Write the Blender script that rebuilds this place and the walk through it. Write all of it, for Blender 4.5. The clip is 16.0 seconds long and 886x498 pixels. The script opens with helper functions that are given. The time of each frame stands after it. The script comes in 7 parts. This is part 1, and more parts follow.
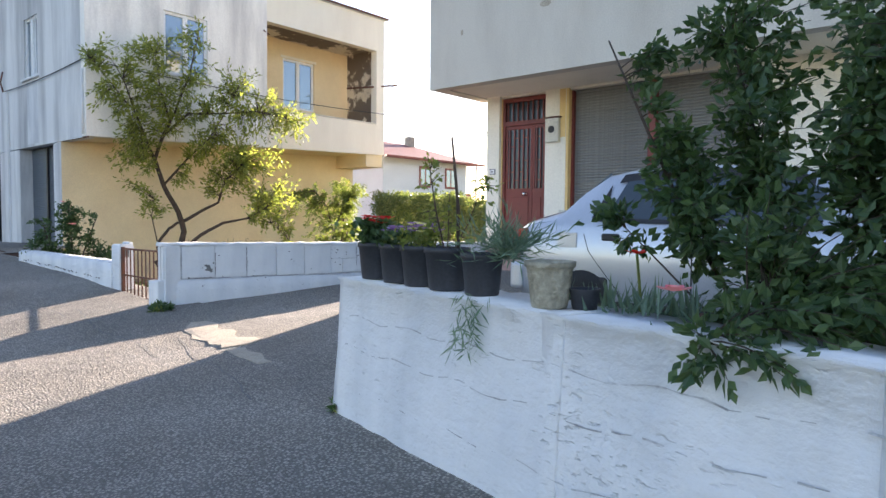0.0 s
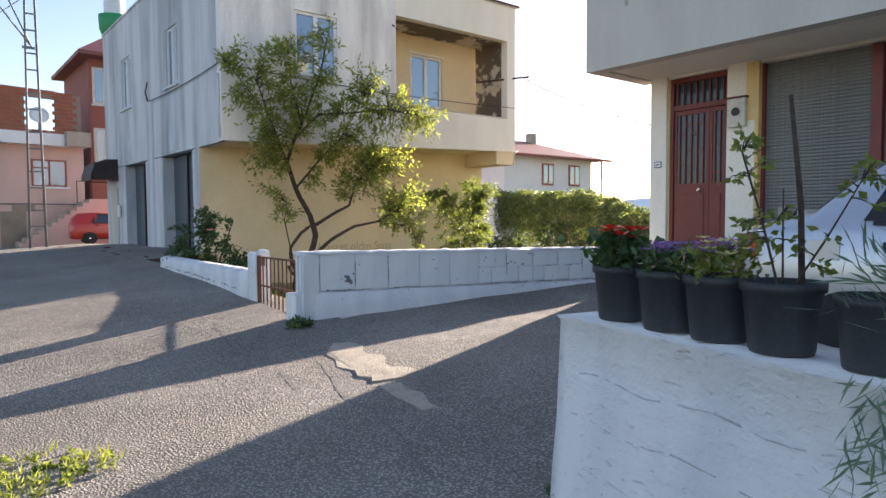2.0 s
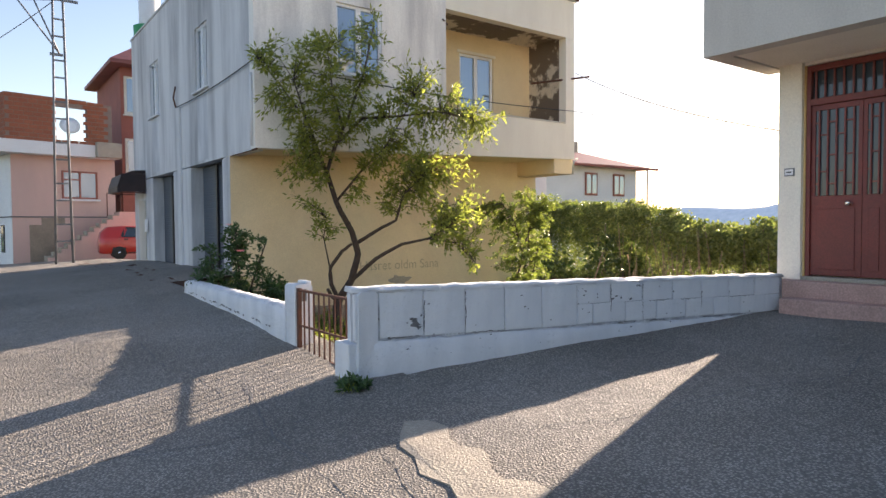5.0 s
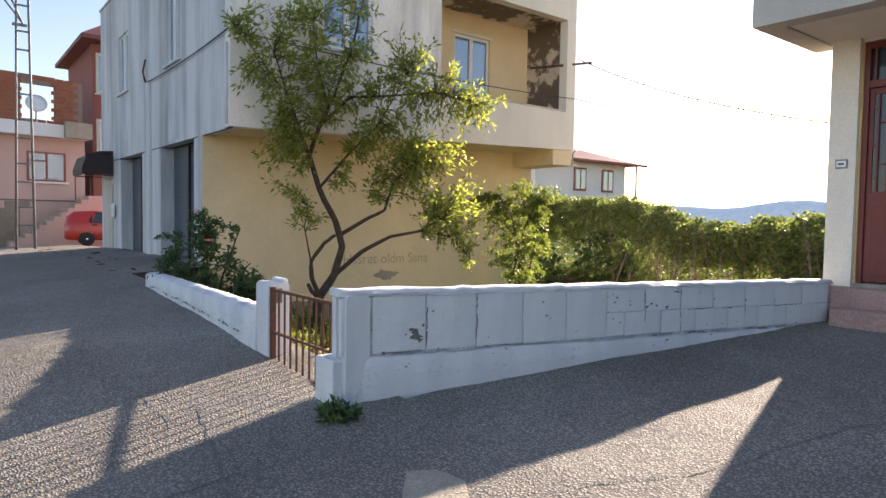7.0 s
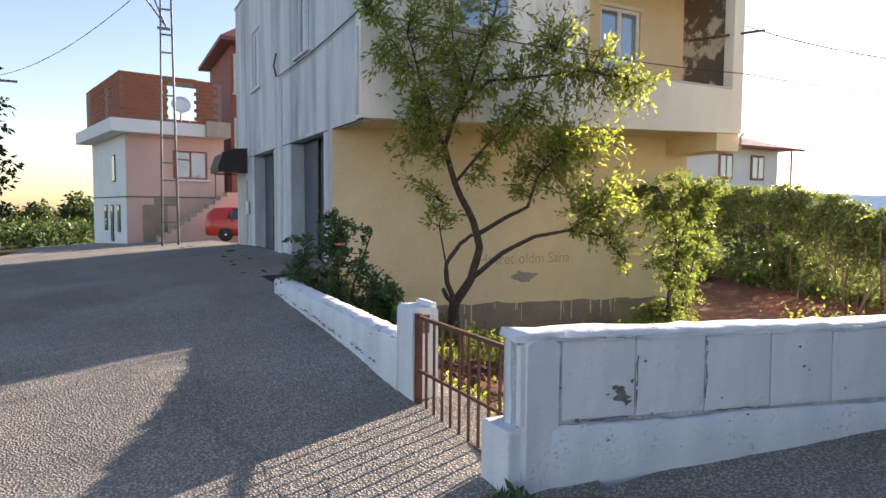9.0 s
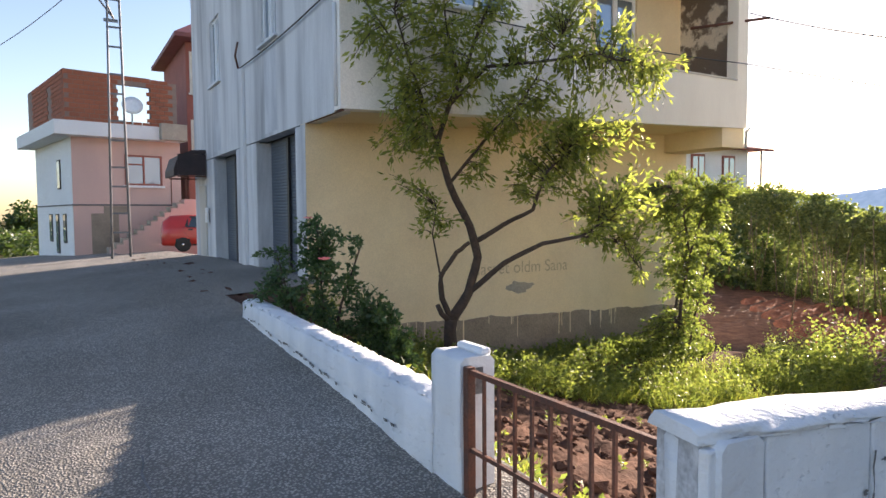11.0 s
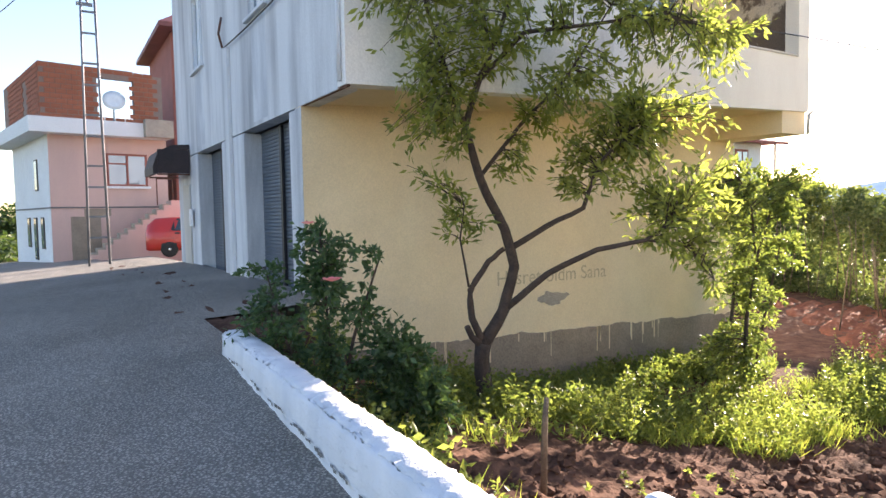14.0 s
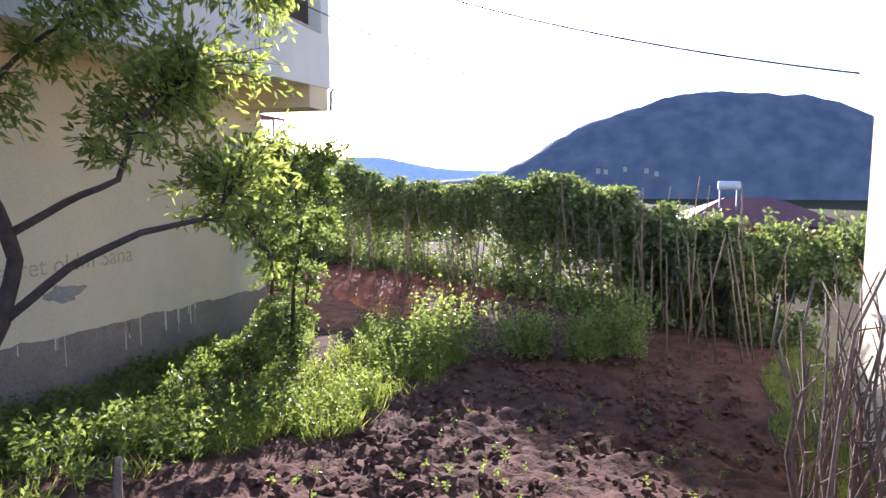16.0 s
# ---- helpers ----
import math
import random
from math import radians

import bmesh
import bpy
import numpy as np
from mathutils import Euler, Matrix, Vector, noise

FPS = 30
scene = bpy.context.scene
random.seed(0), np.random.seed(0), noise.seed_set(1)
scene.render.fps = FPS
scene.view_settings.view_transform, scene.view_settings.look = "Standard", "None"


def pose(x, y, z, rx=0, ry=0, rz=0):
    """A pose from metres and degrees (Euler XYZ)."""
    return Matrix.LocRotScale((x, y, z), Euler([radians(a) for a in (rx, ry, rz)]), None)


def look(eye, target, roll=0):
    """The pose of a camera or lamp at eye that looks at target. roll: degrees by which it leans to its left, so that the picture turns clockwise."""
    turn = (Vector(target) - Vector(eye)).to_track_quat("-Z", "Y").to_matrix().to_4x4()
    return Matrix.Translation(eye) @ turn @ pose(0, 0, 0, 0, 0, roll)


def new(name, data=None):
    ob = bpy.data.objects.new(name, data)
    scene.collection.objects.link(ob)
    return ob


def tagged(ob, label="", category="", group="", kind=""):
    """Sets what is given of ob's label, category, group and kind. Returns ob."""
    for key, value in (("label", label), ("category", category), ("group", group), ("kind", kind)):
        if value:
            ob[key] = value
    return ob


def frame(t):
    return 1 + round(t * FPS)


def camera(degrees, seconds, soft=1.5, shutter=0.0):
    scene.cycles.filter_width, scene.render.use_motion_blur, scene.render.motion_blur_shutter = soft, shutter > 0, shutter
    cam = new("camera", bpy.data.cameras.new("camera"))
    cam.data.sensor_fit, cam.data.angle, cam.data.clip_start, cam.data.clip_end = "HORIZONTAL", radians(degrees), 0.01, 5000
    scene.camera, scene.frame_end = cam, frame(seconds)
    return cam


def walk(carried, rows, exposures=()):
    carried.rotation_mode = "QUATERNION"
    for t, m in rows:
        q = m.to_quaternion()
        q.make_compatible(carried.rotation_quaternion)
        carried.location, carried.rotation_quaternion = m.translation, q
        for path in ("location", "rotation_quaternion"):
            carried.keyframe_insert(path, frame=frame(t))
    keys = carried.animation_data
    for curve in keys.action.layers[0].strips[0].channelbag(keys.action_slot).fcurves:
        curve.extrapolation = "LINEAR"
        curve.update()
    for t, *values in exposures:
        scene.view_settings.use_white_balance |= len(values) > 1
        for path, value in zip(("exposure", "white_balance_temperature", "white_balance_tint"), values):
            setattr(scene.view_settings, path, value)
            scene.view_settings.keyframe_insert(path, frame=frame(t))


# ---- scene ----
cam = camera(68.8, 16.0)
METRES, EYE, TILT, LEAN, TURN = 9.6, 1.35, 0.0, 0.0, -44.3
PATH = [
    (0, (-2.139, -0.587, 1.141), (-0.625, 0.716, 1.042), 0.5),
    (0.5, (-2.01, -0.242, 1.126), (-0.478, 1.04, 1.038), 0.9),
    (1, (-2.018, 0.052, 1.18), (-0.43, 1.262, 1.066), 0.2),
    (1.5, (-1.796, 0.394, 1.224), (-0.445, 1.865, 1.116), -2.5),
    (2, (-1.656, 0.679, 1.189), (-0.395, 2.228, 1.086), -0.3),
    (2.5, (-1.638, 1.027, 1.231), (-0.138, 2.349, 1.155), 0.7),
    (3, (-1.535, 1.282, 1.237), (-0.102, 2.675, 1.138), -0.9),
    (3.5, (-1.296, 1.547, 1.266), (-0.016, 3.077, 1.115), 0.3),
    (4, (-1.229, 1.874, 1.255), (0.042, 3.414, 1.15), 1.5),
    (4.5, (-1.143, 2.16, 1.285), (0.15, 3.68, 1.156), 0.4),
    (5, (-0.966, 2.492, 1.326), (0.223, 4.099, 1.254), -0.4),
    (5.2, (-0.917, 2.589, 1.315), (0.271, 4.195, 1.226), -0.0),
    (7.3, (-0.349, 3.787, 1.297), (0.899, 5.346, 1.198), 0.97),
    (7.5, (-0.291, 3.962, 1.331), (0.969, 5.511, 1.217), 0.97),
    (8, (-0.266, 4.23, 1.349), (0.89, 5.858, 1.237), 0.96),
    (8.5, (-0.07, 4.601, 1.36), (0.893, 6.348, 1.231), 0.29),
    (8.7, (-0.044, 4.723, 1.38), (0.87, 6.496, 1.257), 0.39),
    (10.8, (0.183, 6.211, 1.444), (1.222, 7.915, 1.321), 0.01),
    (11, (0.229, 6.392, 1.404), (1.25, 8.108, 1.294), -0.39),
    (11.5, (0.319, 6.71, 1.399), (1.105, 8.548, 1.325), -1.4),
    (12, (0.458, 7.002, 1.395), (1.297, 8.813, 1.256), -0.49),
    (12.5, (0.528, 7.404, 1.399), (1.649, 9.052, 1.228), -0.1),
    (13, (0.515, 7.692, 1.423), (1.54, 9.402, 1.263), -0.56),
    (13.5, (0.652, 8.03, 1.418), (1.499, 9.839, 1.319), -1.79),
    (14, (0.81, 8.184, 1.429), (1.842, 9.893, 1.315), -1.01),
    (14.5, (0.827, 8.509, 1.459), (2.182, 9.973, 1.316), -1.28),
    (15, (0.977, 8.78, 1.445), (2.507, 10.058, 1.282), -1.13),
    (15.5, (1.184, 9.028, 1.441), (2.878, 10.064, 1.205), 0.98),
    (16, (1.327, 9.378, 1.456), (3.235, 9.938, 1.239), -0.03),
]
walk(cam, [(t, look(eye, target, roll)) for t, eye, target, roll in PATH],
     exposures=[(0, 2.45, 6450, 22), (2.5, 1.9, 6450, 22), (5, 1.9, 6700, 23), (8.5, 1.9, 6650, 23), (11, 1.95, 6400, 23), (12, 2.0, 6400, 23), (12.5, 2.25, 6350, 23), (13, 1.8, 6250, 23), (14, 2.45, 6300, 23),
                (15.3, 2.15, 5500, 26), (16, 1.95, 5150, 28)])

# ---------- world, sun ----------
SUN_DIR = Vector((1.0, 0.293, 0.263)).normalized()
world = bpy.data.worlds.new("sky")
scene.world = world
world.use_nodes = True
wn = world.node_tree
sky = wn.nodes.new("ShaderNodeTexSky")
sky.sky_type = "NISHITA"
sky.sun_disc = False
sky.sun_elevation = math.asin(SUN_DIR.z)
sky.sun_rotation = math.atan2(SUN_DIR.x, SUN_DIR.y)
sky.air_density, sky.dust_density, sky.ozone_density = 1.0, 0.6, 1.0
wn.links.new(sky.outputs[0], wn.nodes["Background"].inputs[0])
wn.nodes["Background"].inputs[1].default_value = 0.075
sun = new("sun", bpy.data.lights.new("sun", "SUN"))
sun.data.energy, sun.data.angle, sun.data.color = 5.0, radians(0.6), (1.0, 0.88, 0.68)
sun.matrix_world = look((0, 0, 0), -SUN_DIR)


# ---------- materials ----------
def mat(name, color, color2=None, rough=0.8, scale=3.0, fine=40.0, bump=0.3, metal=0.0, mix=0.5, spread=(0.35, 0.65),
        streak=False, rand=0.0, spec=0.5, coat=0.0, grain=0.2, depth=0.02, coarse=0.0):
    """A surface with a coarse and a fine variation and a fine relief."""
    m = bpy.data.materials.new(name)
    m.use_nodes = True
    nt = m.node_tree
    b = nt.nodes["Principled BSDF"]
    b.inputs["Roughness"].default_value, b.inputs["Metallic"].default_value = rough, metal
    b.inputs["Specular IOR Level"].default_value = spec
    b.inputs["Coat Weight"].default_value = coat
    color2 = color2 or tuple(c * 0.7 for c in color)
    tc = nt.nodes.new("ShaderNodeTexCoord")
    mp = nt.nodes.new("ShaderNodeMapping")
    nt.links.new(tc.outputs["Object"], mp.inputs[0])
    if streak:
        mp.inputs["Scale"].default_value = (1, 1, 0.3 if streak is True else streak)
    n1 = nt.nodes.new("ShaderNodeTexNoise")
    n1.inputs["Scale"].default_value, n1.inputs["Detail"].default_value = scale, 6
    n1.inputs["Roughness"].default_value = 0.62
    nt.links.new(mp.outputs[0], n1.inputs["Vector"])
    n2 = nt.nodes.new("ShaderNodeTexNoise")
    n2.inputs["Scale"].default_value, n2.inputs["Detail"].default_value = fine, 4
    nt.links.new(tc.outputs["Object"], n2.inputs["Vector"])
    r = nt.nodes.new("ShaderNodeMapRange")
    r.inputs[1].default_value, r.inputs[2].default_value = spread
    r.inputs[3].default_value, r.inputs[4].default_value = 0.0, mix * 2
    nt.links.new(n1.outputs[0], r.inputs[0])
    mx = nt.nodes.new("ShaderNodeMixRGB")
    mx.inputs[1].default_value, mx.inputs[2].default_value = (*color, 1), (*color2, 1)
    nt.links.new(r.outputs[0], mx.inputs[0])
    r2 = nt.nodes.new("ShaderNodeMapRange")
    r2.inputs[1].default_value, r2.inputs[2].default_value = 0.3, 0.7
    r2.inputs[3].default_value, r2.inputs[4].default_value = 1 - grain, 1 + grain
    nt.links.new(n2.outputs[0], r2.inputs[0])
    last = r2.outputs[0]
    if rand:
        oi = nt.nodes.new("ShaderNodeObjectInfo")
        geo = nt.nodes.new("ShaderNodeNewGeometry")
        add = nt.nodes.new("ShaderNodeMath")
        nt.links.new(oi.outputs["Random"], add.inputs[0])
        nt.links.new(geo.outputs["Random Per Island"], add.inputs[1])
        rr = nt.nodes.new("ShaderNodeMapRange")
        rr.inputs[2].default_value = 2.0
        rr.inputs[3].default_value, rr.inputs[4].default_value = 1 - rand, 1 + rand
        nt.links.new(add.outputs[0], rr.inputs[0])
        mul = nt.nodes.new("ShaderNodeMath")
        mul.operation = "MULTIPLY"
        nt.links.new(last, mul.inputs[0])
        nt.links.new(rr.outputs[0], mul.inputs[1])
        last = mul.outputs[0]
    hs = nt.nodes.new("ShaderNodeHueSaturation")
    nt.links.new(mx.outputs[0], hs.inputs["Color"])
    nt.links.new(last, hs.inputs["Value"])
    nt.links.new(hs.outputs[0], b.inputs["Base Color"])
    if bump:
        bp = nt.nodes.new("ShaderNodeBump")
        bp.inputs["Strength"].default_value, bp.inputs["Distance"].default_value = bump, depth
        hm = nt.nodes.new("ShaderNodeMath")
        hm.operation = "MULTIPLY_ADD"
        hm.inputs[1].default_value = coarse
        nt.links.new(n1.outputs[0], hm.inputs[0])
        nt.links.new(n2.outputs[0], hm.inputs[2])
        nt.links.new(hm.outputs[0], bp.inputs["Height"])
        nt.links.new(bp.outputs[0], b.inputs["Normal"])
    return m


def leaf_mat(name, color, color2, trans=0.45, rough=0.45):
    """Leaves: light passes through them, and no two have quite the same green."""
    m = bpy.data.materials.new(name)
    m.use_nodes = True
    nt = m.node_tree
    b = nt.nodes["Principled BSDF"]
    b.inputs["Roughness"].default_value = rough
    b.inputs["Specular IOR Level"].default_value = 0.35
    geo = nt.nodes.new("ShaderNodeNewGeometry")
    mx = nt.nodes.new("ShaderNodeMixRGB")
    mx.inputs[1].default_value, mx.inputs[2].default_value = (*color, 1), (*color2, 1)
    nt.links.new(geo.outputs["Random Per Island"], mx.inputs[0])
    nt.links.new(mx.outputs[0], b.inputs["Base Color"])
    tr = nt.nodes.new("ShaderNodeBsdfTranslucent")
    br = nt.nodes.new("ShaderNodeMixRGB")
    br.blend_type = "MULTIPLY"
    br.inputs[0].default_value = 1.0
    br.inputs[2].default_value = (1.8, 1.75, 0.85, 1)
    nt.links.new(mx.outputs[0], br.inputs[1])
    nt.links.new(br.outputs[0], tr.inputs[0])
    sh = nt.nodes.new("ShaderNodeMixShader")
    sh.inputs[0].default_value = trans
    nt.links.new(b.outputs[0], sh.inputs[1])
    nt.links.new(tr.outputs[0], sh.inputs[2])
    nt.links.new(sh.outputs[0], nt.nodes["Material Output"].inputs[0])
    return m


def chip_mat(name):
    """Worn surface dressing: stone chips bedded in dark binder, with smooth worn patches and grey stains."""
    m = bpy.data.materials.new(name)
    m.use_nodes = True
    nt = m.node_tree
    b = nt.nodes["Principled BSDF"]
    b.inputs["Roughness"].default_value, b.inputs["Specular IOR Level"].default_value = 0.88, 0.35

    def node(kind, **ins):
        n = nt.nodes.new(kind)
        for k, val in ins.items():
            n.inputs[k].default_value = val
        return n

    def ramp(src, a, b0, c, d):
        n = node("ShaderNodeMapRange")
        for k, val in enumerate((a, b0, c, d)):
            n.inputs[k + 1].default_value = val
        nt.links.new(src, n.inputs[0])
        return n.outputs[0]

    def math2(op, a, c):
        n = nt.nodes.new("ShaderNodeMath")
        n.operation = op
        for k, val in enumerate((a, c)):
            if isinstance(val, (int, float)):
                n.inputs[k].default_value = val
            else:
                nt.links.new(val, n.inputs[k])
        return n.outputs[0]

    tc = nt.nodes.new("ShaderNodeTexCoord")
    big = node("ShaderNodeTexNoise", Scale=0.55, Detail=5.0, Roughness=0.6)
    mid = node("ShaderNodeTexNoise", Scale=7.0, Detail=6.0, Roughness=0.65)
    chips = node("ShaderNodeTexVoronoi", Scale=56.0, Randomness=1.0)
    small = node("ShaderNodeTexVoronoi", Scale=110.0, Randomness=1.0)
    for n in (big, mid, chips, small):
        nt.links.new(tc.outputs["Object"], n.inputs["Vector"])
    worn = ramp(big.outputs[0], 0.42, 0.62, 1.0, 0.35)
    dome = ramp(chips.outputs["Distance"], 0.05, 0.62, 1.0, 0.0)
    grit = ramp(small.outputs["Distance"], 0.05, 0.7, 1.0, 0.0)
    tone = ramp(chips.outputs["Color"], 0.0, 1.0, 0.8, 1.2)
    mx = node("ShaderNodeMixRGB")
    mx.inputs[1].default_value, mx.inputs[2].default_value = (0.175, 0.163, 0.145, 1), (0.42, 0.385, 0.335, 1)
    nt.links.new(math2("MULTIPLY", ramp(dome, 0.15, 0.6, 0.0, 1.0), ramp(mid.outputs[0], 0.3, 0.6, 0.45, 1.0)), mx.inputs[0])
    hs = nt.nodes.new("ShaderNodeHueSaturation")
    nt.links.new(mx.outputs[0], hs.inputs["Color"])
    nt.links.new(math2("MULTIPLY", tone, ramp(big.outputs[0], 0.3, 0.7, 0.85, 1.15)), hs.inputs["Value"])
    nt.links.new(hs.outputs[0], b.inputs["Base Color"])
    height = math2("ADD", math2("MULTIPLY", math2("ADD", dome, math2("MULTIPLY", grit, 0.35)), worn), math2("MULTIPLY", mid.outputs[0], 1.6))
    bp = node("ShaderNodeBump", Strength=1.0, Distance=0.010)
    nt.links.new(height, bp.inputs["Height"])
    nt.links.new(bp.outputs[0], b.inputs["Normal"])
    return m


def wash_mat(name):
    """Limewash over rough concrete: chalky, with pits and scuffs in places and faint grey runs."""
    m = bpy.data.materials.new(name)
    m.use_nodes = True
    nt = m.node_tree
    b = nt.nodes["Principled BSDF"]
    b.inputs["Roughness"].default_value, b.inputs["Specular IOR Level"].default_value = 0.9, 0.3
    tc = nt.nodes.new("ShaderNodeTexCoord")

    def tex(scale, detail, squash=(1, 1, 1)):
        mp = nt.nodes.new("ShaderNodeMapping")
        mp.inputs["Scale"].default_value = squash
        n = nt.nodes.new("ShaderNodeTexNoise")
        n.inputs["Scale"].default_value, n.inputs["Detail"].default_value = scale, detail
        nt.links.new(tc.outputs["Object"], mp.inputs[0])
        nt.links.new(mp.outputs[0], n.inputs["Vector"])
        return n.outputs[0]

    def ranged(src, a, c, lo, hi):
        n = nt.nodes.new("ShaderNodeMapRange")
        for k, val in enumerate((a, c, lo, hi)):
            n.inputs[k + 1].default_value = val
        nt.links.new(src, n.inputs[0])
        return n.outputs[0]

    def calc(op, a, c):
        n = nt.nodes.new("ShaderNodeMath")
        n.operation = op
        for k, val in enumerate((a, c)):
            if isinstance(val, (int, float)):
                n.inputs[k].default_value = val
            else:
                nt.links.new(val, n.inputs[k])
        return n.outputs[0]

    pits = calc("MULTIPLY", ranged(tex(34, 3, (1, 0.55, 1.5)), 0.60, 0.70, 0.0, 1.0), ranged(tex(2.4, 4), 0.46, 0.64, 0.05, 1.0))
    runs = ranged(tex(3.2, 5, (1, 1, 0.25)), 0.4, 0.75, 0.0, 1.0)
    fine = tex(60, 4)
    lumps = tex(9, 5, (1, 0.7, 1.2))
    mx = nt.nodes.new("ShaderNodeMixRGB")
    mx.inputs[1].default_value, mx.inputs[2].default_value = (0.74, 0.755, 0.775, 1), (0.58, 0.61, 0.645, 1)
    nt.links.new(runs, mx.inputs[0])
    mp2 = nt.nodes.new("ShaderNodeMixRGB")
    mp2.inputs[2].default_value = (0.40, 0.42, 0.44, 1)
    nt.links.new(mx.outputs[0], mp2.inputs[1])
    nt.links.new(calc("MULTIPLY", pits, 0.32), mp2.inputs[0])
    nt.links.new(mp2.outputs[0], b.inputs["Base Color"])
    height = calc("ADD", calc("ADD", calc("MULTIPLY", lumps, 1.6), calc("MULTIPLY", fine, 0.3)), calc("MULTIPLY", pits, -0.5))
    bp = nt.nodes.new("ShaderNodeBump")
    bp.inputs["Strength"].default_value, bp.inputs["Distance"].default_value = 0.9, 0.016
    nt.links.new(height, bp.inputs["Height"])
    nt.links.new(bp.outputs[0], b.inputs["Normal"])
    return m


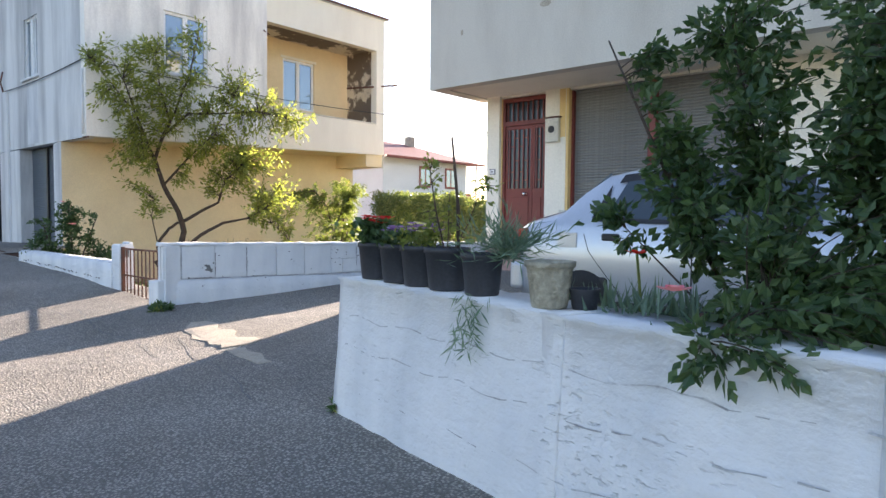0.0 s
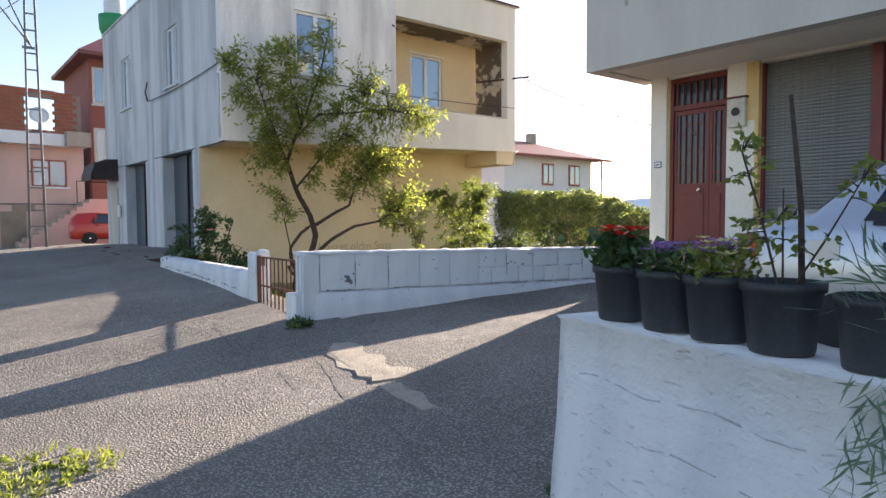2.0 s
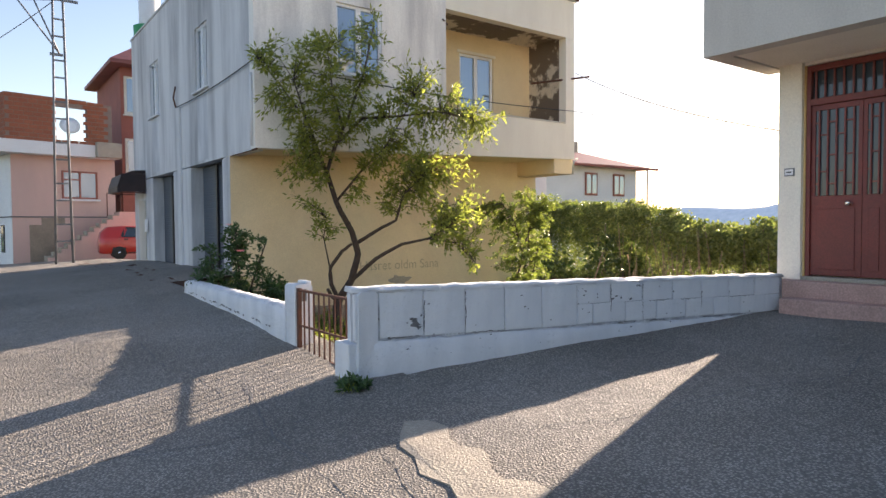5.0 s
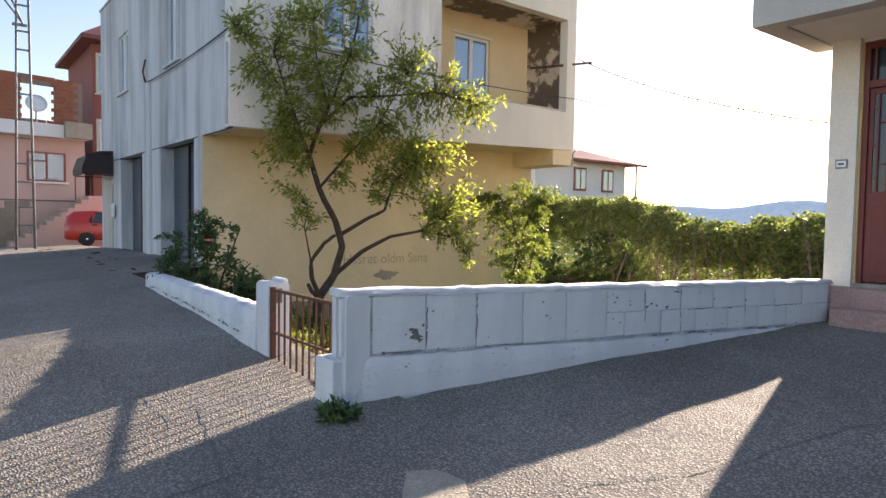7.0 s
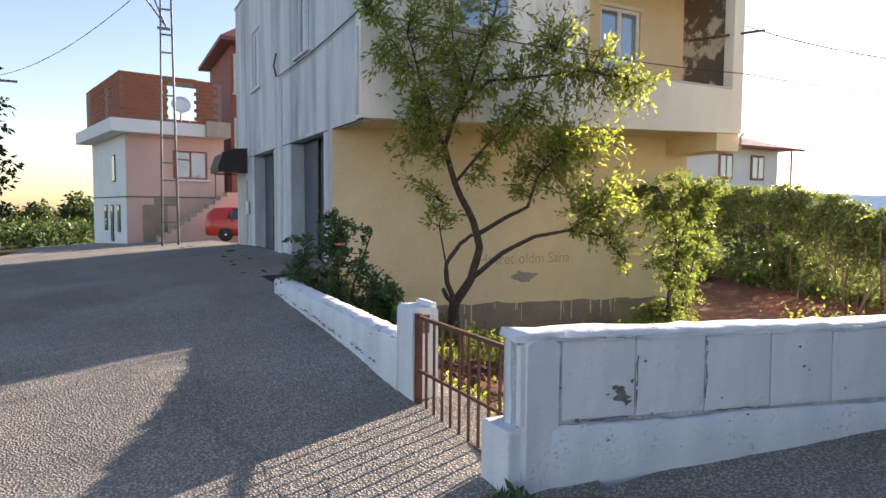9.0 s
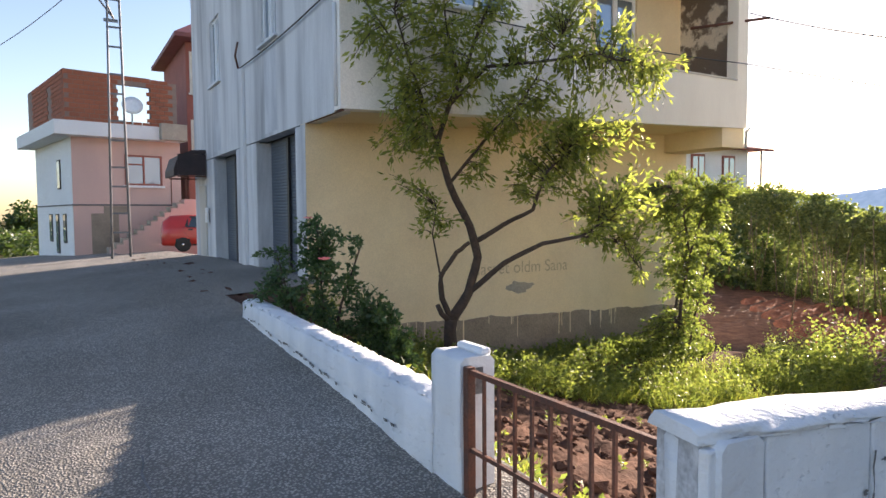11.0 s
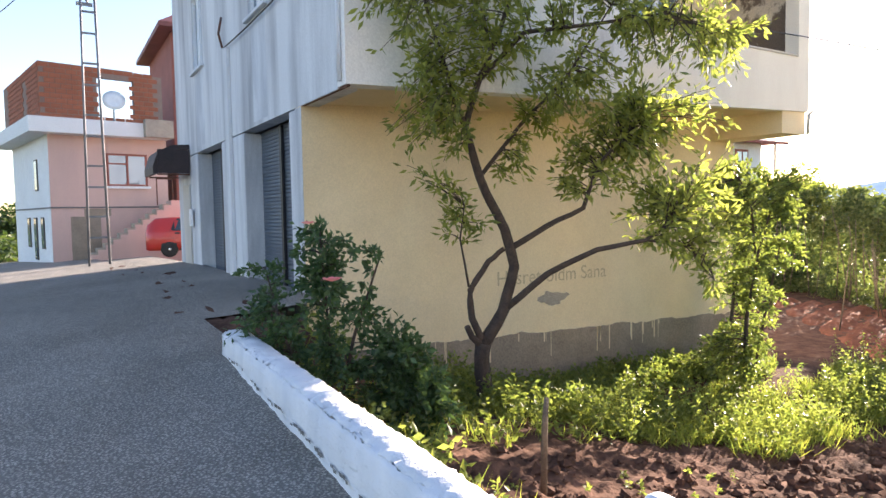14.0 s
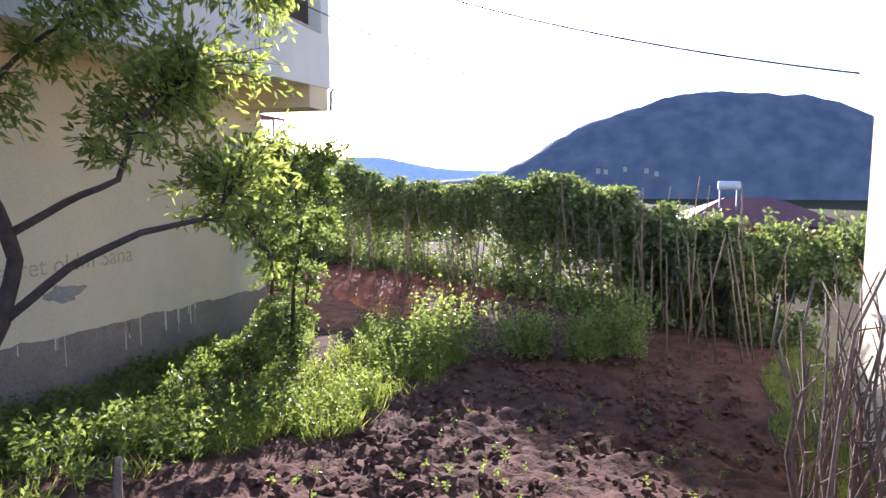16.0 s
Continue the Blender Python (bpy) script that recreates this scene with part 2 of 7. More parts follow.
M = dict(
    asphalt=chip_mat("asphalt"),
    concrete=mat("concrete", (0.44, 0.39, 0.31), (0.34, 0.30, 0.245), 0.9, 3.5, 60, 0.7),
    whitewash=wash_mat("whitewash"),
    bare_block=mat("bare_block", (0.12, 0.12, 0.12), (0.2, 0.2, 0.2), 0.95, 9, 60, 0.6),
    joint=mat("mortar_joint", (0.6, 0.62, 0.65), (0.3, 0.31, 0.33), 0.95, 4, 50, 0.3),
    # one streaked plaster twice: front lightened for its skylight, grey kept for the lane
    front_lit_plaster=mat("front_lit_plaster", (0.88, 0.86, 0.82), (0.52, 0.51, 0.50), 0.9, 1.4, 45, 0.25, streak=0.16, mix=0.5, spread=(0.46, 0.74), grain=0.08),
    grey_plaster=mat("grey_plaster", (0.70, 0.71, 0.72), (0.34, 0.35, 0.37), 0.9, 1.5, 45, 0.25, streak=0.14, mix=0.5, spread=(0.40, 0.72), grain=0.08),
    washed=mat("washed_plaster", (0.70, 0.72, 0.74), (0.5, 0.52, 0.55), 0.9, 1.6, 45, 0.2, streak=True, mix=0.6, grain=0.07),
    cream=mat("cream_plaster", (0.87, 0.82, 0.71), (0.72, 0.66, 0.56), 0.9, 1.0, 50, 0.2, streak=True, mix=0.35, spread=(0.42, 0.75), grain=0.07),
    cream_b=mat("pale_fascia", (0.60, 0.57, 0.51), (0.45, 0.42, 0.37), 0.9, 1.2, 50, 0.2, streak=True, mix=0.35, spread=(0.45, 0.75), grain=0.07),
    yellow=mat("yellow_plaster", (0.84, 0.70, 0.46), (0.74, 0.60, 0.38), 0.9, 0.9, 45, 0.2, mix=0.4, grain=0.07),
    yellow_b=mat("ochre_trim", (0.78, 0.55, 0.24), (0.66, 0.45, 0.2), 0.85, 1.5, 50, 0.2, mix=0.35, grain=0.07),
    plinth=mat("plinth_render", (0.36, 0.29, 0.22), (0.27, 0.22, 0.17), 0.95, 1.6, 40, 0.4),
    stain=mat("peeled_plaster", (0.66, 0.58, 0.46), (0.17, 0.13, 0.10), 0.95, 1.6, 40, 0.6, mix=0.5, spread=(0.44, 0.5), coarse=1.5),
    pvc=mat("white_pvc", (0.82, 0.83, 0.84), (0.76, 0.77, 0.79), 0.35, 4, 60, 0.0, mix=0.2),
    red_door=mat("oxblood_paint", (0.20, 0.035, 0.028), (0.15, 0.028, 0.024), 0.45, 3, 70, 0.05, mix=0.4),
    shutter=mat("shutter_steel", (0.23, 0.23, 0.225), (0.17, 0.17, 0.17), 0.5, 1.2, 50, 0.05, metal=0.3, mix=0.4),
    shutter_dark=mat("garage_steel", (0.13, 0.16, 0.20), (0.09, 0.11, 0.14), 0.5, 1.2, 50, 0.05, metal=0.3, mix=0.4),
    step=mat("pink_render", (0.52, 0.33, 0.28), (0.42, 0.27, 0.23), 0.9, 2.5, 50, 0.3),
    rust=mat("rusty_iron", (0.16, 0.06, 0.035), (0.09, 0.05, 0.04), 0.7, 9, 80, 0.2, metal=0.3),
    steel=mat("galvanised", (0.24, 0.25, 0.26), (0.16, 0.16, 0.17), 0.55, 3, 60, 0.05, metal=0.5),
    chrome=mat("chrome", (0.75, 0.75, 0.75), (0.6, 0.6, 0.6), 0.2, 4, 60, 0.0, metal=1.0),
    pot=mat("black_pot", (0.026, 0.028, 0.034), (0.04, 0.042, 0.05), 0.55, 6, 70, 0.08, mix=0.4),
    stone_pot=mat("stone_pot", (0.45, 0.42, 0.33), (0.26, 0.24, 0.18), 0.85, 9, 50, 0.8, mix=0.6),
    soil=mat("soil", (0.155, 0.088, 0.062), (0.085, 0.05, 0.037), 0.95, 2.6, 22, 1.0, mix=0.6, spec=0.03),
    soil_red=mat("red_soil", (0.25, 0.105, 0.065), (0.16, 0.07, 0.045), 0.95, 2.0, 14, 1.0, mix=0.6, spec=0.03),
    turf=mat("ground_turf", (0.10, 0.11, 0.04), (0.085, 0.06, 0.035), 0.95, 0.8, 18, 0.8, mix=0.6, spec=0.03),
    bark=mat("bark", (0.085, 0.06, 0.045), (0.045, 0.034, 0.028), 0.9, 12, 60, 0.8),
    twig=mat("dry_twig", (0.20, 0.13, 0.085), (0.12, 0.085, 0.06), 0.9, 10, 70, 0.4, rand=0.3),
    pole=mat("bean_pole", (0.20, 0.15, 0.10), (0.13, 0.10, 0.07), 0.85, 8, 60, 0.3, rand=0.3),
    brick=mat("brick", (0.36, 0.12, 0.06), (0.27, 0.09, 0.05), 0.9, 4, 40, 0.3, rand=0.25),
    mortar=mat("mortar", (0.30, 0.22, 0.18), (0.24, 0.18, 0.15), 0.95, 4, 50, 0.3),
    pink=mat("pink_plaster", (0.66, 0.46, 0.39), (0.52, 0.37, 0.33), 0.9, 0.8, 40, 0.2, streak=True, mix=0.35),
    brown_red=mat("brown_red_paint", (0.33, 0.115, 0.085), (0.25, 0.09, 0.07), 0.85, 1.2, 40, 0.15, mix=0.4),
    roof_red=mat("roof_sheet", (0.25, 0.08, 0.07), (0.18, 0.06, 0.055), 0.6, 1.5, 30, 0.2),
    white_house=mat("white_house", (0.78, 0.80, 0.80), (0.68, 0.70, 0.70), 0.85, 0.6, 30, 0.1, mix=0.3),
    awning=mat("awning_sheet", (0.045, 0.026, 0.026), (0.03, 0.02, 0.02), 0.6, 4, 40, 0.2),
    red_paint=mat("car_red", (0.48, 0.03, 0.02), (0.42, 0.025, 0.018), 0.3, 2, 40, 0.0, coat=0.6, mix=0.2),
    silver=mat("car_silver", (0.55, 0.58, 0.62), (0.52, 0.55, 0.59), 0.32, 1.5, 300, 0.0, metal=0.55, coat=0.8, mix=0.3),
    rubber=mat("rubber", (0.02, 0.02, 0.02), (0.03, 0.03, 0.03), 0.85, 6, 60, 0.2),
    trim=mat("black_trim", (0.015, 0.015, 0.017), (0.02, 0.02, 0.022), 0.5, 6, 60, 0.0),
    lamp_red=mat("tail_lamp", (0.5, 0.05, 0.03), (0.6, 0.2, 0.1), 0.15, 3, 40, 0.0, mix=0.3),
    paper=mat("off_white", (0.68, 0.65, 0.56), (0.55, 0.52, 0.44), 0.7, 4, 50, 0.05),
    green_paint=mat("green_paint", (0.03, 0.33, 0.12), (0.025, 0.27, 0.1), 0.6, 2, 40, 0.0),
    scribble=mat("charcoal_scribble", (0.60, 0.49, 0.32), (0.50, 0.41, 0.27), 0.9, 14, 60, 0.0),
    red_petal=leaf_mat("red_petal", (0.75, 0.03, 0.02), (0.55, 0.02, 0.015), 0.3),
    pink_petal=leaf_mat("pink_petal", (0.85, 0.36, 0.42), (0.75, 0.22, 0.32), 0.3),
    purple_petal=leaf_mat("purple_petal", (0.16, 0.05, 0.36), (0.34, 0.2, 0.55), 0.3),
    yellow_petal=leaf_mat("yellow_petal", (0.8, 0.62, 0.05), (0.75, 0.72, 0.5), 0.3),
    tree_leaf=leaf_mat("tree_leaf", (0.11, 0.15, 0.055), (0.28, 0.31, 0.10), 0.6),
    vine_leaf=leaf_mat("vine_leaf", (0.065, 0.10, 0.045), (0.18, 0.21, 0.085), 0.5),
    shrub_leaf=leaf_mat("shrub_leaf", (0.085, 0.125, 0.045), (0.20, 0.24, 0.075), 0.5),
    rose_leaf=leaf_mat("rose_leaf", (0.036, 0.078, 0.038), (0.09, 0.15, 0.065), 0.35, 0.35),
    weed_leaf=leaf_mat("weed_leaf", (0.10, 0.145, 0.05), (0.24, 0.275, 0.09), 0.52),
    grass_blade=leaf_mat("grass_blade", (0.13, 0.19, 0.045), (0.30, 0.32, 0.09), 0.5),
    grey_leaf=leaf_mat("carnation_leaf", (0.10, 0.17, 0.14), (0.16, 0.24, 0.18), 0.3),
    far_leaf=leaf_mat("far_leaf", (0.03, 0.06, 0.02), (0.07, 0.10, 0.03), 0.35),
)

glass = bpy.data.materials.new("window_glass")
glass.use_nodes = True
gb = glass.node_tree.nodes["Principled BSDF"]
gb.inputs["Base Color"].default_value = (0.30, 0.37, 0.44, 1)
gb.inputs["Metallic"].default_value = 0.55
gb.inputs["Roughness"].default_value = 0.04
gb.inputs["Specular IOR Level"].default_value = 0.9
M["glass"] = glass
car_glass = bpy.data.materials.new("tinted_car_glass")
car_glass.use_nodes = True
cgb = car_glass.node_tree.nodes["Principled BSDF"]
cgb.inputs["Base Color"].default_value = (0.05, 0.07, 0.09, 1)
cgb.inputs["Roughness"].default_value = 0.04
M["car_glass"] = car_glass
# aerial haze is put into the blue colour and a faint emission
hill_mat = bpy.data.materials.new("haze_tinted_hill")
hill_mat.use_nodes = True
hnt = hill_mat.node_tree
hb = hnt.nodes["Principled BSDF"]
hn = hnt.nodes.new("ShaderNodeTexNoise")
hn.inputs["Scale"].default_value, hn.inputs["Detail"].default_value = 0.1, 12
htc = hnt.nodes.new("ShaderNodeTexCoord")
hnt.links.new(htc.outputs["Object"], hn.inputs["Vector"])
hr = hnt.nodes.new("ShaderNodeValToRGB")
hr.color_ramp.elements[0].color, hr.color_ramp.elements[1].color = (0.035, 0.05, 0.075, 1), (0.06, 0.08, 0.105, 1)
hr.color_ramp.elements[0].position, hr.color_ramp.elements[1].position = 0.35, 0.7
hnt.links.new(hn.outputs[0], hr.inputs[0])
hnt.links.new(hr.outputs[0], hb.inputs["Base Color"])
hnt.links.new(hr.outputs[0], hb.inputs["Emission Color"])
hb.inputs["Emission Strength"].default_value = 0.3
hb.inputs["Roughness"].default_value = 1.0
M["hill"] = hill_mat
# farther ridge: same glow, its ramp paled to blue-grey to paint thicker haze
hazed_hill = hill_mat.copy()
hazed_hill.name = "hazed_ridge"
for n in hazed_hill.node_tree.nodes:
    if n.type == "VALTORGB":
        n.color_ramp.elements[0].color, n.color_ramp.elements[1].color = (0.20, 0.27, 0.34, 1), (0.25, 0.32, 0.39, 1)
M["hazed_hill"] = hazed_hill


# ---------- mesh helpers ----------
def box(bm, x0, x1, y0, y1, z0, z1, bev=0.0):
    """A box between two corners, its edges rounded by bev."""
    vs = [bm.verts.new((x, y, z)) for x in (x0, x1) for y in (y0, y1) for z in (z0, z1)]
    fs = [bm.faces.new([vs[i] for i in q]) for q in ((0, 1, 3, 2), (4, 6, 7, 5), (0, 4, 5, 1), (2, 3, 7, 6), (0, 2, 6, 4), (1, 5, 7, 3))]
    if bev:
        bmesh.ops.bevel(bm, geom=list({e for f in fs for e in f.edges}), offset=bev, segments=2, affect="EDGES", profile=0.5)
    return vs


def tube(bm, pts, radii, n=7):
    """A round tapered limb along pts."""
    pts = [Vector(p) for p in pts]
    rings = []
    for i, p in enumerate(pts):
        d = (pts[min(i + 1, len(pts) - 1)] - pts[max(i - 1, 0)]).normalized()
        a = d.cross(Vector((0.31, 0.17, 0.93)))
        if a.length < 1e-3:
            a = d.cross(Vector((1, 0, 0)))
        a.normalize()
        b = d.cross(a)
        r = radii[i] if hasattr(radii, "__len__") else radii
        rings.append([bm.verts.new(p + r * (math.cos(k * math.tau / n) * a + math.sin(k * math.tau / n) * b)) for k in range(n)])
    for r0, r1 in zip(rings, rings[1:]):
        for k in range(n):
            bm.faces.new((r0[k], r0[(k + 1) % n], r1[(k + 1) % n], r1[k])).smooth = True
    bm.faces.new(rings[0][::-1])
    bm.faces.new(rings[-1])


def lathe(bm, prof, n=28, at=(0, 0, 0)):
    """A turned shape from (radius, height) pairs."""
    rings = [[bm.verts.new((at[0] + r * math.cos(k * math.tau / n), at[1] + r * math.sin(k * math.tau / n), at[2] + z)) for k in range(n)] for r, z in prof]
    for r0, r1 in zip(rings, rings[1:]):
        for k in range(n):
            bm.faces.new((r0[k], r0[(k + 1) % n], r1[(k + 1) % n], r1[k])).smooth = True
    bm.faces.new(rings[0][::-1])
    bm.faces.new(rings[-1])


def mesh_of(name, bm, material):
    me = bpy.data.meshes.new(name)
    bmesh.ops.recalc_face_normals(bm, faces=bm.faces)
    bm.to_mesh(me)
    bm.free()
    me.materials.append(material)
    return me


def part(name, bm, material, parent=None, label=""):
    """Links a bmesh as one mesh object under a thing or a part."""
    ob = new(name, mesh_of(name, bm, material) if isinstance(bm, bmesh.types.BMesh) else bm)
    if parent is not None:
        ob.parent = parent
        ob.matrix_parent_inverse = parent.matrix_basis.inverted()
    return tagged(ob, label)


def thing(name, at=(0, 0, 0), label="", category="", group="", kind=""):
    ob = new(name)
    ob.location = at
    return tagged(ob, label, category, group, kind)


def boxes(name, material, parent, *dims, bev=0.0, label=""):
    bm = bmesh.new()
    for d in dims:
        box(bm, *d, bev=bev)
    return part(name, bm, material, parent, label)


def leaf_mesh(name, centres, dirs, length, width, material, droop=0.3, seed=1):
    """Many leaves in one mesh: each a pointed blade folded along its rib."""
    rng = np.random.default_rng(seed)
    n = len(centres)
    c, d = np.asarray(centres, float), np.asarray(dirs, float)
    d = d + rng.normal(0, 0.45, (n, 3))
    d[:, 2] -= droop
    d /= np.linalg.norm(d, axis=1)[:, None] + 1e-9
    side = np.cross(d, rng.normal(0, 1, (n, 3)))
    side /= np.linalg.norm(side, axis=1)[:, None] + 1e-9
    up = np.cross(side, d)
    L = (length * rng.uniform(0.65, 1.25, n))[:, None]
    W = (width * rng.uniform(0.7, 1.2, n))[:, None]
    v = np.stack([c, c + d * L * 0.45 + side * W * 0.5 + up * W * 0.18, c + d * L, c + d * L * 0.45 - side * W * 0.5 + up * W * 0.18], 1).reshape(-1, 3)
    i = np.arange(n)[:, None] * 4
    f = np.concatenate([i + [0, 1, 2], i + [0, 2, 3]], 1).reshape(-1, 3)
    me = bpy.data.meshes.new(name)
    me.from_pydata(v.tolist(), [], f.tolist())
    me.materials.append(material)
    return me


def smooth(a, b, x):
    t = min(1.0, max(0.0, (x - a) / (b - a)))
    return t * t * (3 - 2 * t)


def road_z(x, y):
    """The height of the paved ground."""
    return -0.2 + 0.062 * min(x, 8) + (0.02 * (min(y, 20) - 6) - 0.03 * max(0, y - 24) if y > 6 else -0.03 * (y - 6)) + 0.12 * min(1, max(0, (y - 7.4) / 3.2)) * (1 - smooth(16, 22, y))


def garden_z(x, y):
    """The height of the tilled garden, which falls away from the road."""
    u = max(0.0, (x - 2.2) / 4.0)
    z = -0.22 - 1.68 * (1 - math.exp(-u ** 1.3)) + 0.3 * smooth(13.2, 14.6, y) * smooth(7, 10, x) * (1 - smooth(12, 15, x))
    k = smooth(13.6, 15.2, y) * (1 - smooth(2.9, 4.3, x))
    return z + (road_z(x, y) - 0.04 - z) * k


# ---------- ground ----------
def sheet(name, xs, ys, height, material, kind="structure", label="", category=""):
    bm = bmesh.new()
    rows = [[bm.verts.new((x, y, height(x, y))) for x in xs] for y in ys]
    for r0, r1 in zip(rows, rows[1:]):
        for i in range(len(xs) - 1):
            bm.faces.new((r0[i], r0[i + 1], r1[i + 1], r1[i])).smooth = True
    return tagged(part(name, bm, material), label, category, kind=kind)


def spaced(a, b, step):
    return list(np.linspace(a, b, max(2, int(round((b - a) / step)) + 1)))


def land_z(x, y):
    """The open country under and around everything."""
    far = math.hypot(x, y - 12)
    base = -0.75 + 0.04 * max(-8, min(x, 0))
    if x > 2.2:
        base = min(base, garden_z(x, y) - 0.25)
    return base - 2.5 * smooth(45, 130, far) - 0.02 * max(0, min(far, 300) - 60)


FAR = [-1500, -700, -300, -140, -70]
sheet("ground", FAR + spaced(-36, 60, 4) + [90, 150, 320, 700, 1500], FAR + spaced(-36, 72, 4) + [110, 180, 350, 700, 1500], land_z, M["turf"],
      label="uneven country ground of grass and earth", category="ground")


def road_rough(x, y):
    n = noise.noise((x * 1.3, y * 1.3, 0)) * 0.012 + noise.noise((x * 7, y * 7, 3)) * 0.004
    return road_z(x, y) + n


sheet("road", spaced(-3.4, 1.95, 0.09) + spaced(2.1, 7.6, 0.11), spaced(-7, -1, 0.3) + spaced(-0.9, 7.4, 0.08) , road_rough, M["asphalt"],
      label="worn coarse grey asphalt drive with cracks and patches", category="road")
road_up = sheet("road", spaced(-3.4, 2.25, 0.1), spaced(7.4, 15, 0.09) + spaced(15.3, 46, 0.6), road_rough, M["asphalt"],
                label="grey asphalt lane climbing between the houses", category="road")
sheet("forecourt", spaced(2.25, 3.8, 0.2), spaced(15.9, 34, 0.4), lambda x, y: road_rough(x, y) - 0.003, M["asphalt"],
      label="grey asphalt strip before the garage doors", category="road")

# a broken concrete apron along the gutter and a darker patch
bm = bmesh.new()
rng = random.Random(4)


def slab(bm, outline, lift=0.012):
    top = [bm.verts.new((x, y, road_z(x, y) + lift)) for x, y in outline]
    low = [bm.verts.new((x, y, road_z(x, y) - 0.03)) for x, y in outline]
    bm.faces.new(top)
    for i in range(len(top)):
        j = (i + 1) % len(top)
        bm.faces.new((top[i], low[i], low[j], top[j]))


slab(bm, [(1.56, 6.39), (1.7, 6.3), (1.73, 6.09), (1.6, 5.9), (1.56, 5.74), (1.62, 5.6), (1.58, 5.48), (1.45, 5.3), (1.41, 5.16), (1.49, 5.0), (1.48, 4.85), (1.28, 4.78), (1.05, 4.88), (1.12, 5.0), (1.07, 5.13), (1.15, 5.3), (1.12, 5.55), (1.25, 5.8), (1.29, 6.03), (1.4, 6.2)], 0.008)
slab(bm, [(1.04, 4.77), (1.18, 4.68), (1.1, 4.5), (1.12, 4.32), (1.0, 4.1), (0.98, 3.97), (0.88, 4.02), (0.92, 4.25), (0.94, 4.45)], 0.006)
tagged(part("concrete_gutter", bm, M["concrete"]), "pale cracked concrete gutter set in the asphalt", "gutter", kind="structure")

# cracks: thin dark seams laid on the surface
bm = bmesh.new()
for x0, y0, x1, y1, k in ((1.1, 5.9, 0.3, 3.2, 9), (2.1, 5.6, 4.6, 4.7, 10), (4.6, 4.7, 6.3, 4.9, 8), (0.5, 10.6, 0.75, 7.9, 9), (0.95, 8.2, 0.6, 5.2, 9), (-0.7, 7.2, 1.0, 6.9, 8)):
    pts = []
    for i in range(k * 3 + 1):
        t = i / (k * 3)
        j = 0.05 * math.sin(9 * t + x0) + rng.uniform(-0.02, 0.02)
        pts.append((x0 + (x1 - x0) * t + j, y0 + (y1 - y0) * t + j))
    for (ax, ay), (bx, by) in zip(pts, pts[1:]):
        w = rng.uniform(0.003, 0.008)
        dx, dy = bx - ax, by - ay
        l = math.hypot(dx, dy) or 1
        nx, ny = -dy / l * w, dx / l * w
        bm.faces.new([bm.verts.new((px, py, road_rough(px, py) + 0.005)) for px, py in ((ax + nx, ay + ny), (ax - nx, ay - ny), (bx - nx, by - ny), (bx + nx, by + ny))])
tagged(part("road_cracks", bm, M["bare_block"]), "dark cracks across the asphalt", "crack", kind="stuff")


def tilled(x, y):
    """Garden soil with clods and shallow rows."""
    z = garden_z(x, y)
    near = 1.0 if x < 12 else 0.5
    return z + near * (0.075 * noise.noise((x * 3.1, y * 3.1, 1)) + 0.065 * noise.noise((x * 8, y * 8, 2)) + 0.035 * noise.noise((x * 19, y * 19, 5)))


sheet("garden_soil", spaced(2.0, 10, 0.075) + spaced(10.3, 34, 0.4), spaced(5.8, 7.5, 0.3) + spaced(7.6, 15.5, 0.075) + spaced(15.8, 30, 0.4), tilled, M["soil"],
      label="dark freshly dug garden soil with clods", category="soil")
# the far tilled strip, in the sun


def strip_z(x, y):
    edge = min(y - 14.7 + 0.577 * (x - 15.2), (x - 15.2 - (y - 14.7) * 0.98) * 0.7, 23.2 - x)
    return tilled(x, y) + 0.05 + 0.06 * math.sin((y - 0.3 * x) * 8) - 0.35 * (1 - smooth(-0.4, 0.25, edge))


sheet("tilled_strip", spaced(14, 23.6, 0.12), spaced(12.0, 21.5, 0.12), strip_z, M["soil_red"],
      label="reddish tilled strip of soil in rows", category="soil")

# ---------- house with the garages ----------
AX0, AX1, AYF, AYW, AY1, ATOP = 3.73, 13.0, 15.08, 16.63, 26.4, 7.6


def front_z(x):
    return 2.90 + 0.28 * (x - AX0) / (AX1 - AX0)


house = thing("house", (8.4, 21, -1.6), "two-storey plastered house with garages and a balcony", "house")
# ground-floor wall towards the garden
boxes("garden_wall", M["yellow"], house, (AX0 + 0.004, AX1, AYW, AYW + 0.25, -1.1, 3.2), label="yellow painted ground-floor wall")
bm = bmesh.new()
def torn_edge(x):
    """The ragged upper edge of the plinth."""
    return -0.5 + 0.05 * noise.noise((x * 1.7, 0, 3)) + 0.03 * noise.noise((x * 6, 0, 5)) + 0.012 * noise.noise((x * 17, 0, 7)) - 0.03 * (x - AX0)


px_list = spaced(AX0 + 0.02, AX1 - 0.02, 0.05)
rim = [[bm.verts.new((x, y, z)) for x in px_list for z in [zf(x)]] for y, zf in ((AYW - 0.02, lambda x: -2.6), (AYW - 0.02, torn_edge), (AYW - 0.003, torn_edge))]
for r0, r1 in zip(rim, rim[1:]):
    for k in range(len(px_list) - 1):
        bm.faces.new((r0[k], r0[k + 1], r1[k + 1], r1[k]))
part("plinth", bm, M["plinth"], house, "rough brown cement plinth with paint drips")
bm = bmesh.new()
for i in range(26):
    x = 5 + 6 * rng.random()
    box(bm, x, x + rng.uniform(0.008, 0.03), AYW - 0.023, AYW - 0.0205, -0.62 - rng.uniform(0.1, 0.5), -0.5 - 0.006 * (x - 4) / 0.2)
tagged(part("paint_drips", bm, M["yellow"], house, "pale paint drips down the plinth"), kind="stuff")
